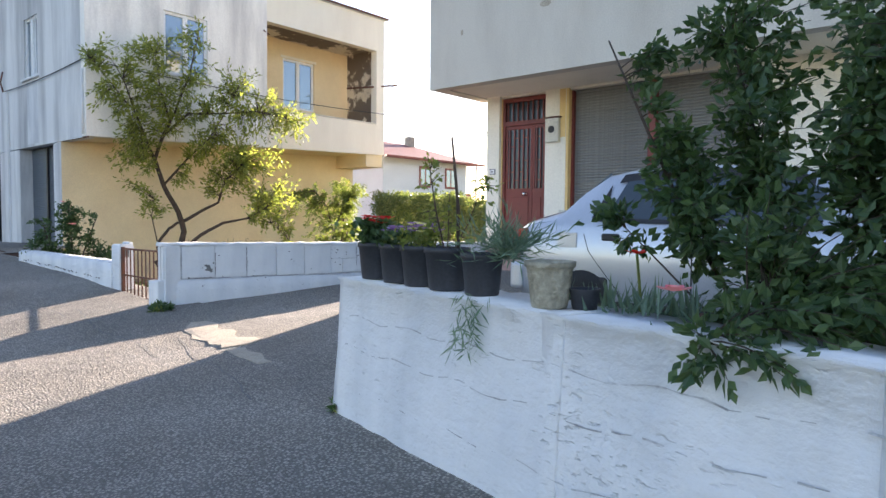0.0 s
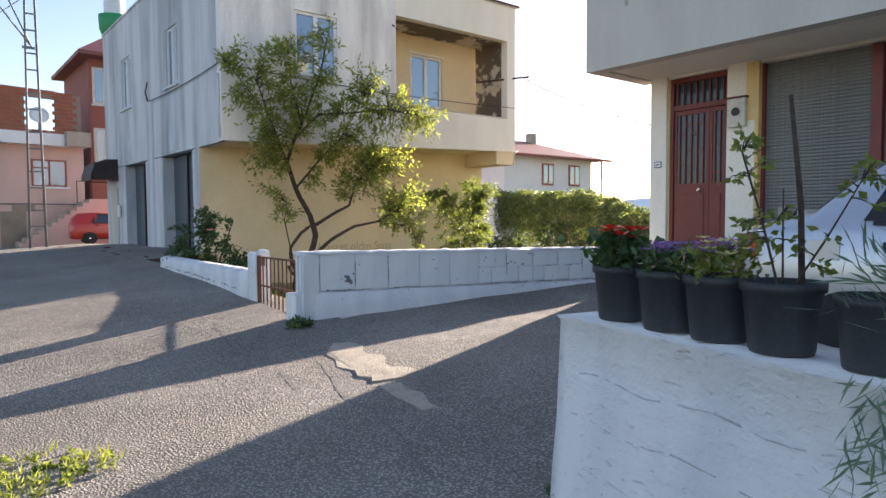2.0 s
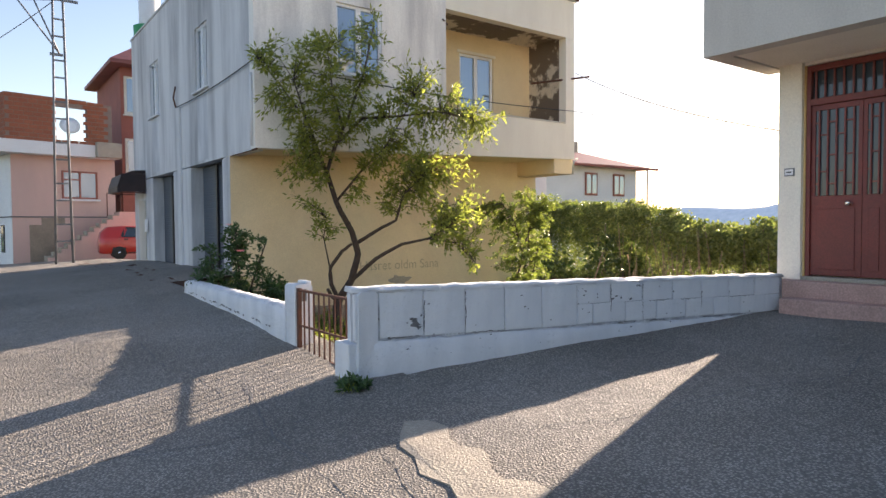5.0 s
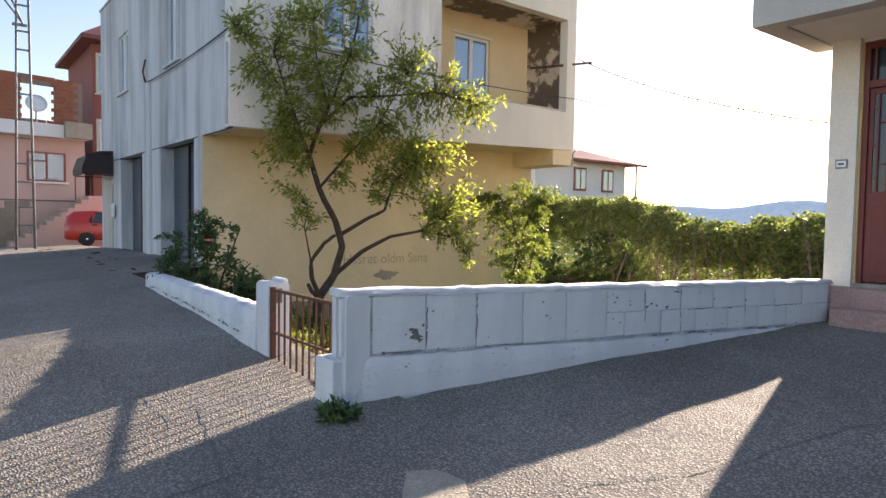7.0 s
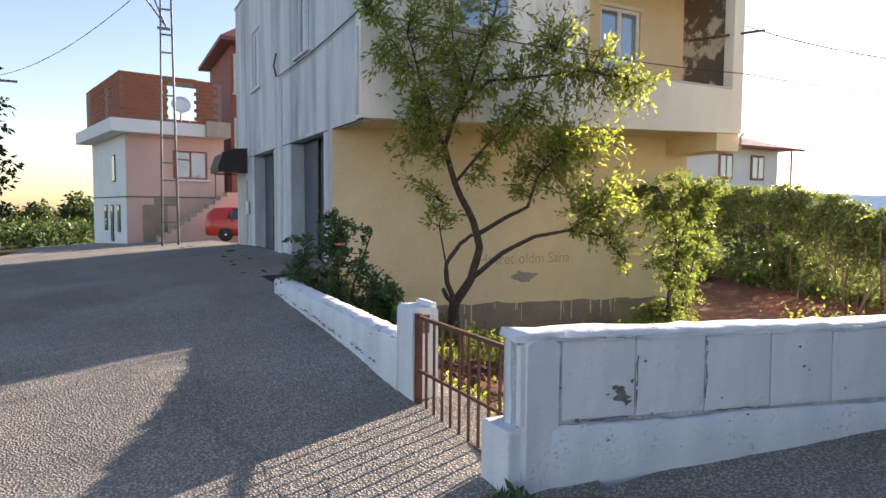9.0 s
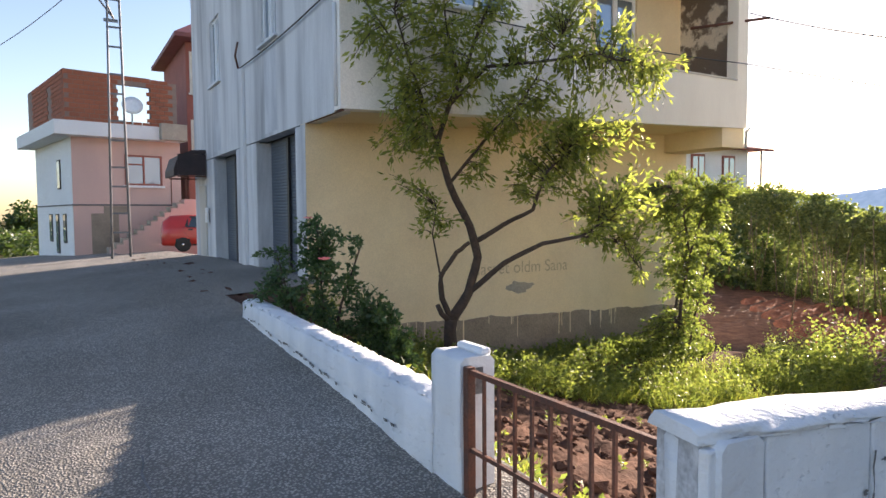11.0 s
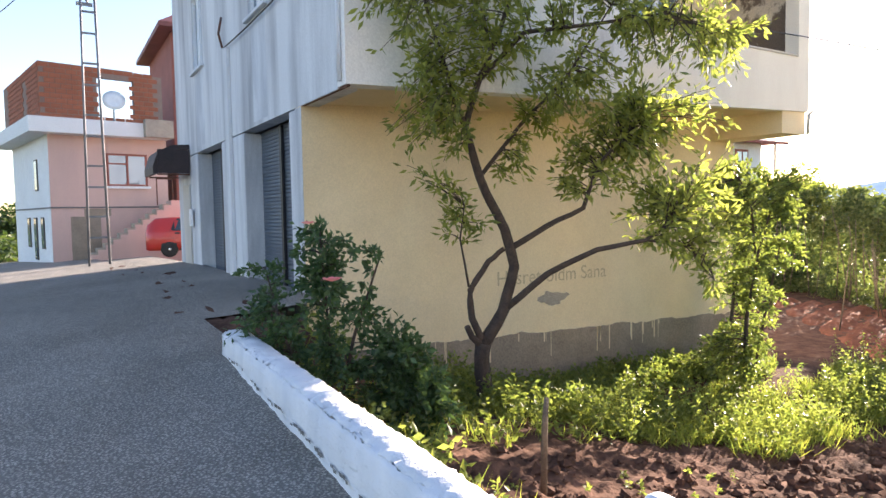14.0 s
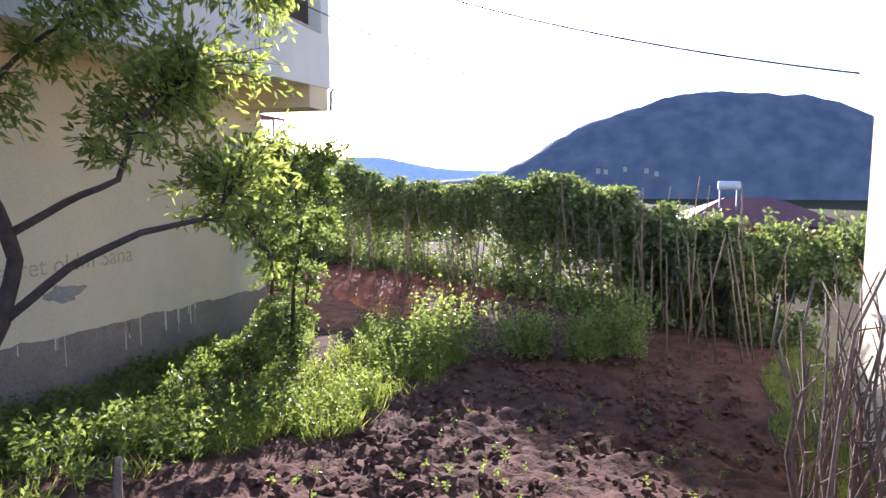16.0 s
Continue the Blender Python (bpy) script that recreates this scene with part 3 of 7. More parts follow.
# back and far walls
boxes("back_wall", M["grey_plaster"], house, (AX0, AX1, AY1 - 0.25, AY1, -2.2, ATOP - 0.02))
boxes("east_wall", M["cream"], house, (AX1 - 0.25, AX1 - 0.002, AYW + 0.25, AY1 - 0.25, -2.6, ATOP - 0.02))
# lane side, ground floor: pillars between the garage doors
def slats(parent, x, y0, y1, z0, z1, n, material):
    """Curved shutter slats, one above another, that share one mesh."""
    h = (z1 - z0) / n
    bm = bmesh.new()
    prof = [(0, 0), (-0.012, h * 0.2), (-0.015, h * 0.5), (-0.012, h * 0.8), (0, h * 0.94)]
    a, b = [[bm.verts.new((u, y, w)) for u, w in prof] for y in (y0, y1)]
    for i in range(len(prof) - 1):
        bm.faces.new((a[i], b[i], b[i + 1], a[i + 1]))
    bm.faces.new(a), bm.faces.new(b[::-1]), bm.faces.new((a[0], a[-1], b[-1], b[0]))
    me = mesh_of("slat", bm, material)
    for i in range(n):
        o = new("slat", me)
        o.location = (x, 0, z0 + i * h)
        o.parent = parent


BAYS = ((17.15, 19.65), (21.35, 23.75))
boxes("corner_skin", M["grey_plaster"], house, (AX0, AX0 + 0.0035, AYW + 0.002, AYW + 0.25, -0.5, 2.87))
for y0, y1 in ((AYW + 0.251, BAYS[0][0]), (BAYS[0][1], BAYS[1][0]), (BAYS[1][1], AY1 - 0.25)):
    boxes("garage_pillar", M["grey_plaster"], house, (AX0, AX0 + 0.42, y0, y1, -0.6, 2.86), bev=0.015, label="grey plastered pillar")
boxes("downpipe_chase", M["grey_plaster"], house, (AX0 - 0.07, AX0 - 0.002, 20.42, 20.72, 0.1, 4.5), bev=0.01)
for y0, y1 in BAYS:
    sh = boxes("garage_shutter", M["shutter_dark"], house, (AX0 + 0.32, AX0 + 0.34, y0 + 0.01, y1 - 0.01, 0.1, 2.87), label="blue-grey corrugated roller shutter")
    slats(sh, AX0 + 0.319, y0 + 0.01, y1 - 0.01, 0.205, 2.86, 44, M["shutter_dark"])
    boxes("shutter_post", M["trim"], sh, (AX0 + 0.25, AX0 + 0.298, (y0 + y1) / 2 - 0.05, (y0 + y1) / 2 + 0.05, 0.1, 2.85))
    boxes("threshold", M["concrete"], sh, (AX0 - 0.1, AX0 + 0.45, y0 + 0.005, y1 - 0.005, 0.0, 0.2), bev=0.01)


def wall_x(name, material, parent, x0, x1, ya, yb, za, zb, holes, label=""):
    """A wall along y with window holes (y0, y1, z0, z1)."""
    bm = bmesh.new()
    ys = sorted({ya, yb, *[h[0] for h in holes], *[h[1] for h in holes]})
    for y0, y1 in zip(ys, ys[1:]):
        hs = [h for h in holes if h[0] <= y0 + 1e-6 and h[1] >= y1 - 1e-6]
        z = za
        for h in sorted(hs, key=lambda q: q[2]):
            box(bm, x0, x1, y0, y1, z, h[2])
            z = h[3]
        box(bm, x0, x1, y0, y1, z, zb)
    bmesh.ops.remove_doubles(bm, verts=bm.verts, dist=0.0005)
    return part(name, bm, material, parent, label)


def wall_y(name, material, parent, y0, y1, xa, xb, za, zb, holes, label="", slope=None):
    """A wall along x with window holes (x0, x1, z0, z1); slope gives the height of its lower edge."""
    bm = bmesh.new()
    xs = sorted({xa, xb, *[h[0] for h in holes], *[h[1] for h in holes]})
    for x0, x1 in zip(xs, xs[1:]):
        hs = [h for h in holes if h[0] <= x0 + 1e-6 and h[1] >= x1 - 1e-6]
        z = za
        for i, h in enumerate(sorted(hs, key=lambda q: q[2]) + [None]):
            top = h[2] if h else zb
            vs = box(bm, x0, x1, y0, y1, z, top)
            if slope and i == 0:
                for v in vs:
                    if abs(v.co.z - za) < 1e-6:
                        v.co.z = slope(v.co.x)
            z = h[3] if h else 0
    bmesh.ops.remove_doubles(bm, verts=bm.verts, dist=0.0005)
    return part(name, bm, material, parent, label)


LW = ((18.1, 19.1, 4.66, 6.2), (22.8, 23.9, 4.68, 6.28))
wall_x("lane_wall", M["grey_plaster"], house, AX0, AX0 + 0.25, AYF + 0.25, AY1 - 0.25, 2.88, ATOP - 0.02, LW, "weather-streaked grey plaster wall")
wall_y("front_wall", M["front_lit_plaster"], house, AYF, AYF + 0.25, AX0, 8.48, 2.9, ATOP - 0.02, ((5.54, 6.69, 4.62, 6.13),), "stained grey-white plaster wall, lightened for its skylight", slope=front_z)
wall_y("parapet", M["cream"], house, AYF, AYF + 0.18, 8.482, AX1, 3.0, 4.15, (), "cream balcony parapet", slope=front_z)
wall_y("lintel", M["cream"], house, AYF + 0.002, AYF + 0.25, 8.482, AX1, 6.54, ATOP - 0.02, ())
boxes("balcony_post", M["cream"], house, (12.66, AX1, AYF + 0.004, AYF + 0.26, 4.152, 6.538))
boxes("balcony_cap", M["cream_b"], house, (8.49, 12.64, AYF - 0.02, AYF + 0.2, 4.152, 4.19), bev=0.008)
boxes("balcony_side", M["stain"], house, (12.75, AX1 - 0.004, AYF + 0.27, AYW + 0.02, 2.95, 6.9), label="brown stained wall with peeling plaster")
wall_y("balcony_back", M["yellow"], house, AYW - 0.001, AYW + 0.2, 8.49, 12.74, 3.25, 6.95, ((10.1, 11.32, 4.53, 6.08),), "pale yellow balcony wall")
boxes("balcony_cheek", M["yellow"], house, (8.3, 8.478, AYF + 0.255, AYW + 0.2, 3.25, 6.95))
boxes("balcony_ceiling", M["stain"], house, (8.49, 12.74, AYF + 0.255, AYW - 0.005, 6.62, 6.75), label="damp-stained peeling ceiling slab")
# soffit and end beam of the overhang
bm = bmesh.new()
q = [bm.verts.new((x, y, front_z(x) + dz)) for dz in (0.01, 0.2) for x, y in ((AX0 + 0.01, AYF + 0.01), (AX1 - 0.01, AYF + 0.01), (AX1 - 0.01, AYW), (AX0 + 0.01, AYW))]
for f in ((0, 1, 2, 3), (7, 6, 5, 4), (0, 4, 5, 1), (1, 5, 6, 2), (2, 6, 7, 3), (3, 7, 4, 0)):
    bm.faces.new([q[i] for i in f])
part("soffit", bm, M["yellow"], house, "ochre underside of the overhang")
boxes("soffit_edge", M["rust"], house, (AX0 + 0.02, AX0 + 0.06, AYF + 0.02, AYW - 0.01, 2.875, 2.9))
boxes("end_beam", M["yellow"], house, (AX1 - 0.75, AX1 - 0.02, AYF + 0.05, AYW - 0.003, 2.76, 3.2), label="yellow painted beam end")
boxes("roof_slab", M["grey_plaster"], house, (AX0 - 0.03, AX1 + 0.1, AYF - 0.06, AY1 + 0.03, ATOP - 0.018, ATOP + 0.05), bev=0.008)
boxes("roof_edge", M["rust"], house, (AX0 - 0.05, AX1 + 0.12, AYF - 0.08, AYF - 0.062, ATOP + 0.0, ATOP + 0.06))
# pale runs washed down under the lane windows, and dark damp runs
for y0, y1, z0, z1 in ((18.15, 18.95, 2.95, 4.6), (22.85, 23.7, 3.0, 4.6)):
    boxes("washed_patch", M["washed"], house, (AX0 - 0.003, AX0 + 0.01, y0, y1, z0, z1), label="pale washed patch below the sill")


def window_in(parent, axis, plane, a0, a1, z0, z1, out, sill=True, bars=0):
    """A white two-leaf window: axis 'x' lies in a wall along y, 'y' in a wall along x; out is the outward sign."""
    def bx(a, b, c, d, u, v):
        lo, hi = sorted((plane + out * u, plane + out * v))
        return (lo, hi, a, b, c, d) if axis == "x" else (a, b, lo, hi, c, d)
    fr = boxes("window_frame", M["pvc"], parent, bx(a0, a0 + 0.07, z0, z1, -0.12, -0.05), bx(a1 - 0.07, a1, z0, z1, -0.12, -0.05),
               bx(a0 + 0.07, a1 - 0.07, z1 - 0.07, z1, -0.12, -0.05), bx(a0 + 0.07, a1 - 0.07, z0, z0 + 0.07, -0.12, -0.05), label="white plastic window frame")
    mid = (a0 + a1) / 2
    boxes("mullion", M["pvc"], fr, bx(mid - 0.06, mid + 0.06, z0 + 0.072, z1 - 0.072, -0.118, -0.045))
    for s0, s1 in ((a0 + 0.072, mid - 0.062), (mid + 0.062, a1 - 0.072)):
        boxes("pane", M["glass"], fr, bx(s0, s1, z0 + 0.072, z1 - 0.072, -0.1, -0.085))
    if sill:
        boxes("window_sill", M["whitewash"], fr, bx(a0 - 0.1, a1 + 0.1, z0 - 0.06, z0 - 0.004, -0.1, 0.07), bev=0.008)
    for i in range(bars):
        a = a0 + (a1 - a0) * (i + 0.5) / bars
        boxes("grille_bar", M["pvc"], fr, bx(a - 0.012, a + 0.012, z0, z1, -0.03, -0.01))
    return fr


for y0, y1, z0, z1 in LW:
    window_in(house, "x", AX0, y0, y1, z0, z1, -1, bars=3)
window_in(house, "y", AYF, 5.54, 6.69, 4.62, 6.13, -1)
window_in(house, "y", AYW, 10.1, 11.32, 4.53, 6.08, -1, sill=False)
boxes("pane_surround", M["cream"], house, (10.02, 11.4, AYW - 0.018, AYW - 0.004, 6.084, 6.16))
# iron rod stuck out of the balcony, conduit and hook
for name, pts, r, m in (("iron_rod", ((11.9, AYF + 0.6, 5.28), (13.35, AYF - 0.25, 5.5)), 0.03, "rust"), ("iron_rod", ((8.3, AYF - 0.12, 6.22), (8.75, AYF + 0.3, 6.28)), 0.02, "rust"),
                        ("iron_hook", ((AX0 - 0.1, 20.55, 4.5), (AX0 - 0.16, 20.55, 4.75), (AX0 - 0.1, 20.55, 5.05)), 0.022, "rust"),
                        ("corner_conduit", ((AX0 - 0.03, AYF + 0.12, 2.95), (AX0 - 0.03, AYF + 0.12, 4.4)), 0.03, "whitewash"),
                        ("rain_pipe", ((12.88, AYF - 0.06, 2.75), (12.9, AYF - 0.06, 3.1), (13.08, AYF - 0.04, 3.2)), 0.03, "cream_b")):
    bm = bmesh.new()
    tube(bm, pts, r)
    part(name, bm, M[m], house)
# scratched lettering on the yellow wall, and the grey patch under it
def text_on(words, at, size, turn, material, parent, label):
    cu = bpy.data.curves.new("text", "FONT")
    cu.body, cu.size, cu.extrude = words, size, 0.001
    tmp = bpy.data.objects.new("text", cu)
    scene.collection.objects.link(tmp)
    me = bpy.data.meshes.new_from_object(tmp.evaluated_get(bpy.context.evaluated_depsgraph_get()))
    bpy.data.objects.remove(tmp)
    me.materials.clear()
    me.materials.append(material)
    me.transform(Matrix.Translation(at) @ turn)
    return part("lettering", me, None, parent, label)


text_on("Hasret oldm Sana", (6.9, AYW - 0.004, 0.22), 0.34, pose(0, 0, 0, 90, 0, 0), M["scribble"], house, "handwritten grey words scratched on the wall")
bm = bmesh.new()
rp = random.Random(17)
bm.faces.new([bm.verts.new((8.1 + 0.36 * math.cos(k * math.tau / 22) * rp.uniform(0.6, 1.1), AYW - 0.004, -0.06 + 0.12 * math.sin(k * math.tau / 22) * rp.uniform(0.5, 1.2))) for k in range(22)])
part("grey_patch", bm, M["concrete"], house, "grey cement smear")
# awning over the side door
aw = thing("door_awning", (3.3, 25.4, 2.6), "dark brown sheet awning over a side door", "awning")
bm = bmesh.new()
pr = [(3.72, 3.15), (3.35, 3.13), (3.02, 2.98), (2.9, 2.62), (2.9, 2.45), (3.0, 2.45), (3.02, 2.62), (3.15, 2.9), (3.4, 3.03), (3.72, 3.05)]
a, b = [[bm.verts.new((x, y, z)) for x, z in pr] for y in (24.7, 26.3)]
bm.faces.new(a), bm.faces.new(b[::-1])
for i in range(len(pr)):
    j = (i + 1) % len(pr)
    bm.faces.new((a[i], b[i], b[j], a[j]))
part("sheet", bm, M["awning"], aw)
boxes("side_cheek", M["awning"], aw, (3.0, 3.71, 24.66, 24.69, 2.46, 3.02))
for y in (24.72, 26.2):
    boxes("bracket", M["rust"], aw, (3.0, 3.72, y, y + 0.04, 2.42, 2.455))
boxes("side_door", M["cream_b"], house, (AX0 - 0.04, AX0 - 0.003, 24.75, 25.6, 0.1, 2.2), label="pale side door with a metal frame")
boxes("meter_box", M["pvc"], house, (AX0 - 0.09, AX0 - 0.042, 24.35, 24.6, 1.2, 1.6), bev=0.01)

# ---------- house with the red door ----------
BX, BY1, BZ = 7.45, 6.62, 3.3
hb2 = thing("house", (9.4, 2, 0), "plastered house with a red iron door and shop shutters", "house")
boxes("side_wall", M["yellow"], hb2, (BX + 0.26, 10.4, BY1 - 0.25, BY1, -2.6, 7.2), label="sunlit pale yellow side wall")
boxes("corner_pilaster", M["cream"], hb2, (BX, BX + 0.255, 6.345, BY1 + 0.004, -0.2, BZ + 0.02), label="cream painted pilaster")
boxes("door_pilaster", M["cream"], hb2, (BX, BX + 0.3, 4.98, 5.38, 0.2, BZ + 0.02), label="cream painted pilaster")
boxes("ochre_reveal", M["yellow_b"], hb2, (BX + 0.002, BX + 0.25, 4.93, 4.978, 0.2, BZ), (BX + 0.06, BX + 0.24, 6.322, 6.343, 0.6, BZ), label="ochre painted reveal")
boxes("ochre_reveal", M["yellow_b"], hb2, (BX - 0.006, BX - 0.001, 4.985, 5.1, 2.5, BZ))
boxes("shop_wall", M["cream"], hb2, (BX, BX + 0.25, -7.0, 2.06, -0.2, BZ + 0.02))
boxes("back_wall", M["cream"], hb2, (10.15, 10.398, -7, BY1 - 0.252, -2.6, 7.2))
boxes("south_wall", M["cream"], hb2, (BX + 0.26, 10.14, -7, -6.8, -2.6, 7.2))
boxes("lintel_beam", M["cream"], hb2, (BX + 0.05, BX + 0.25, 2.065, 6.34, BZ - 0.02, BZ + 0.2))
for y0, y1 in ((2.1, 3.46), (3.6, 4.9)):
    sh = boxes("roller_shutter", M["shutter"], hb2, (BX + 0.18, BX + 0.2, y0, y1, 0.6, 3.28), label="grey corrugated steel roller shutter")
    slats(sh, BX + 0.179, y0, y1, 0.62, 3.27, 58, M["shutter"])
    boxes("bottom_rail", M["red_door"], sh, (BX + 0.14, BX + 0.2, y0, y1, 0.5, 0.615), bev=0.005)
boxes("shutter_post", M["red_door"], hb2, (BX + 0.08, BX + 0.2, 3.47, 3.59, 0.3, BZ - 0.025), bev=0.005)
boxes("shutter_post", M["red_door"], hb2, (BX + 0.1, BX + 0.2, 4.895, 4.93, 0.3, BZ - 0.025))
boxes("shop_sill", M["step"], hb2, (BX - 0.02, BX + 0.3, 2.06, 4.93, -0.1, 0.5), bev=0.01)
# overhanging storey
boxes("overhang_front", M["cream_b"], hb2, (6.18, 6.4, -7.0, 6.9, BZ, 7.2), label="stained off-white overhanging storey")
boxes("overhang_end", M["cream_b"], hb2, (6.402, BX + 0.25, 6.66, 6.898, BZ, 7.2))
boxes("overhang_soffit", M["cream"], hb2, (6.402, 7.7, -7.0, 6.657, BZ + 0.02, BZ + 0.18))
boxes("drip_edge", M["cream"], hb2, (6.402, 6.5, -7.0, 6.56, BZ + 0.0, BZ + 0.018))
for y, z, w, h in ((4.7, 4.42, 0.16, 0.12), (4.62, 4.3, 0.2, 0.1), (6.2, 4.15, 0.06, 0.1), (2.1, 4.4, 0.2, 0.12)):
    bm = bmesh.new()
    bmesh.ops.create_circle(bm, cap_ends=True, segments=9, radius=0.5, matrix=Matrix.Translation((6.176, y, z)) @ Matrix.Rotation(radians(90), 4, "Y") @ Matrix.Diagonal((h, w, 1, 1)))
    part("paint_flake", bm, M["concrete"], hb2, "grey patch of flaked paint")
boxes("roof_slab", M["cream_b"], hb2, (6.1, 10.5, -7.05, 7.0, 7.202, 7.35), bev=0.01)
# door: leaf and narrow leaf with barred lights over panels, and a barred fanlight
door = thing("door_1", (BX + 0.1, 5.86, 0.66), "closed oxblood red iron double door with barred glass", "door", kind="structure")
D0, D1, DX = 5.385, 6.318, BX + 0.10
boxes("door_frame", M["red_door"], door, (DX - 0.03, DX + 0.08, D0, D0 + 0.05, 0.66, 3.27), (DX - 0.03, DX + 0.08, D1 - 0.05, D1, 0.66, 3.27), (DX - 0.03, DX + 0.08, D0 + 0.05, D1 - 0.05, 3.2, 3.27),
      (DX - 0.03, DX + 0.08, D0 + 0.05, D1 - 0.05, 2.78, 2.86), bev=0.004)
boxes("fanlight_glass", M["car_glass"], door, (DX + 0.03, DX + 0.04, D0 + 0.052, D1 - 0.052, 2.862, 3.198))
for i in range(8):
    y = D0 + 0.1 + i * 0.105
    boxes("fanlight_bar", M["red_door"], door, (DX - 0.01, DX + 0.012, y - 0.01, y + 0.01, 2.862, 3.198))
for y0, y1, nb in ((D0 + 0.052, 5.69, 2), (5.695, D1 - 0.052, 5)):
    lf = boxes("door_leaf", M["red_door"], door, (DX, DX + 0.04, y0, y1, 0.68, 1.66), (DX, DX + 0.04, y0, y0 + 0.045, 1.66, 2.775), (DX, DX + 0.04, y1 - 0.045, y1, 1.66, 2.775),
               (DX, DX + 0.04, y0 + 0.045, y1 - 0.045, 2.71, 2.775), bev=0.003)
    boxes("panel", M["red_door"], lf, (DX - 0.012, DX - 0.001, y0 + 0.07, y1 - 0.07, 0.76, 1.5), bev=0.004)
    boxes("door_glass", M["car_glass"], lf, (DX + 0.015, DX + 0.025, y0 + 0.046, y1 - 0.046, 1.662, 2.708))
    for i in range(nb):
        y = y0 + 0.045 + (y1 - y0 - 0.09) * (i + 0.5) / nb
        boxes("glass_bar", M["red_door"], lf, (DX - 0.014, DX + 0.01, y - 0.009, y + 0.009, 1.662, 2.708))
        for z in ((1.95, 2.4) if i % 2 else (1.8, 2.15, 2.55)):
            boxes("cross_bar", M["red_door"], lf, (DX - 0.012, DX + 0.008, y + 0.01, y + (y1 - y0 - 0.09) / nb - 0.01, z, z + 0.016))
bm = bmesh.new()
lathe(bm, [(0.035, 0), (0.035, 0.01), (0.018, 0.02), (0.018, 0.05), (0.032, 0.06), (0.03, 0.085), (0.01, 0.095)], 14)
kn = part("door_knob", bm, M["chrome"], door, "chrome knob")
kn.matrix_basis = Matrix.Translation((DX, 5.82, 1.56)) @ Matrix.Rotation(radians(-90), 4, "Y")
kn.matrix_parent_inverse = door.matrix_basis.inverted()
boxes("door_sill", M["concrete"], door, (BX - 0.05, BX + 0.2, D0, D1, 0.62, 0.665), bev=0.006)
st = thing("entrance_steps", (7.2, 5.8, 0.2), "two pinkish rendered steps before the door", "steps", kind="structure")
boxes("step", M["step"], st, (7.22, 7.72, 5.05, 6.6, 0.1, 0.62), bev=0.015)
boxes("step", M["step"], st, (6.95, 7.218, 4.9, 6.36, 0.0, 0.42), bev=0.015)
gm = thing("gas_meter_box", (7.42, 5.2, 2.6), "cream enamelled box with a round dark dial on the pilaster", "meter box")
boxes("case", M["paper"], gm, (BX - 0.08, BX - 0.002, 5.08, 5.34, 2.42, 2.82), bev=0.012)
boxes("hinge_rail", M["rust"], gm, (BX - 0.09, BX - 0.002, 5.06, 5.36, 2.822, 2.845))
bm = bmesh.new()
bmesh.ops.create_cone(bm, cap_ends=True, segments=20, radius1=0.06, radius2=0.055, depth=0.02, matrix=Matrix.Translation((BX - 0.086, 5.21, 2.63)) @ Matrix.Rotation(radians(90), 4, "Y"))
part("dial", bm, M["trim"], gm, "round black dial")
pl = thing("house_number", (7.44, 6.5, 1.95), "small enamel number plate on the pilaster", "sign")
boxes("plate", M["steel"], pl, (BX - 0.02, BX - 0.002, 6.42, 6.54, 1.92, 2.02), bev=0.004)
boxes("plate_face", M["pvc"], pl, (BX - 0.024, BX - 0.021, 6.432, 6.528, 1.935, 2.005))
boxes("number_bar", M["trim"], pl, (BX - 0.028, BX - 0.0245, 6.45, 6.51, 1.96, 1.978))

# ---------- walls along the drive and the lane ----------
def rough_prism(bm, a, b, w, z0a, z0b, z1a, z1b, n=24, wob=0.008, seed=0, batter=0.0):
    """A long masonry body from a to b, w thick to its left, with an uneven hand-made surface."""
    r = random.Random(seed)
    a, b = Vector((*a, 0)), Vector((*b, 0))
    d = (b - a).normalized()
    nrm = Vector((-d.y, d.x, 0))
    rings = []
    for i in range(n + 1):
        t = i / n
        p = a + (b - a) * t
        lo, hi = z0a + (z0b - z0a) * t, z1a + (z1b - z1a) * t
        k = 5
        prof = [(-batter * (1 - j / k), lo + (hi - 0.02 - lo) * j / k) for j in range(k + 1)] + [(0.025, hi), (w - 0.025, hi), (w, hi - 0.02), (w, lo)]
        rings.append([bm.verts.new(p + nrm * (u + r.uniform(-wob, wob)) + Vector((0, 0, z + r.uniform(-wob, wob) * (0 < q < len(prof) - 1))) + d * r.uniform(-wob, wob) * (0 < i < n)) for q, (u, z) in enumerate(prof)])
    for r0, r1 in zip(rings, rings[1:]):
        for q in range(len(r0) - 1):
            bm.faces.new((r0[q], r1[q], r1[q + 1], r0[q + 1])).smooth = True
    bm.faces.new(rings[0])
    bm.faces.new(rings[-1][::-1])


# planter wall: road side runs from its free end at the drive back along the lane
pw = thing("planter_wall", (0.2, 0.6, -0.1), "whitewashed rough cast concrete retaining wall", "wall", kind="structure")
bm = bmesh.new()
rough_prism(bm, (-0.62, -3.2), (-0.17, -0.38), -0.3, -0.5, -0.3, 0.76, 0.765, 26, 0.006, 3, -0.05)
rough_prism(bm, (-0.17, -0.38), (0.03, 0.757), -0.3, -0.3, -0.3, 0.765, 0.77, 16, 0.006, 4, -0.05)
rough_prism(bm, (0.007, 0.65), (0.48, 2.5), -0.34, -0.3, -0.3, 0.77, 0.765, 26, 0.006, 5, -0.07)
part("wall_body", bm, M["whitewash"], pw)
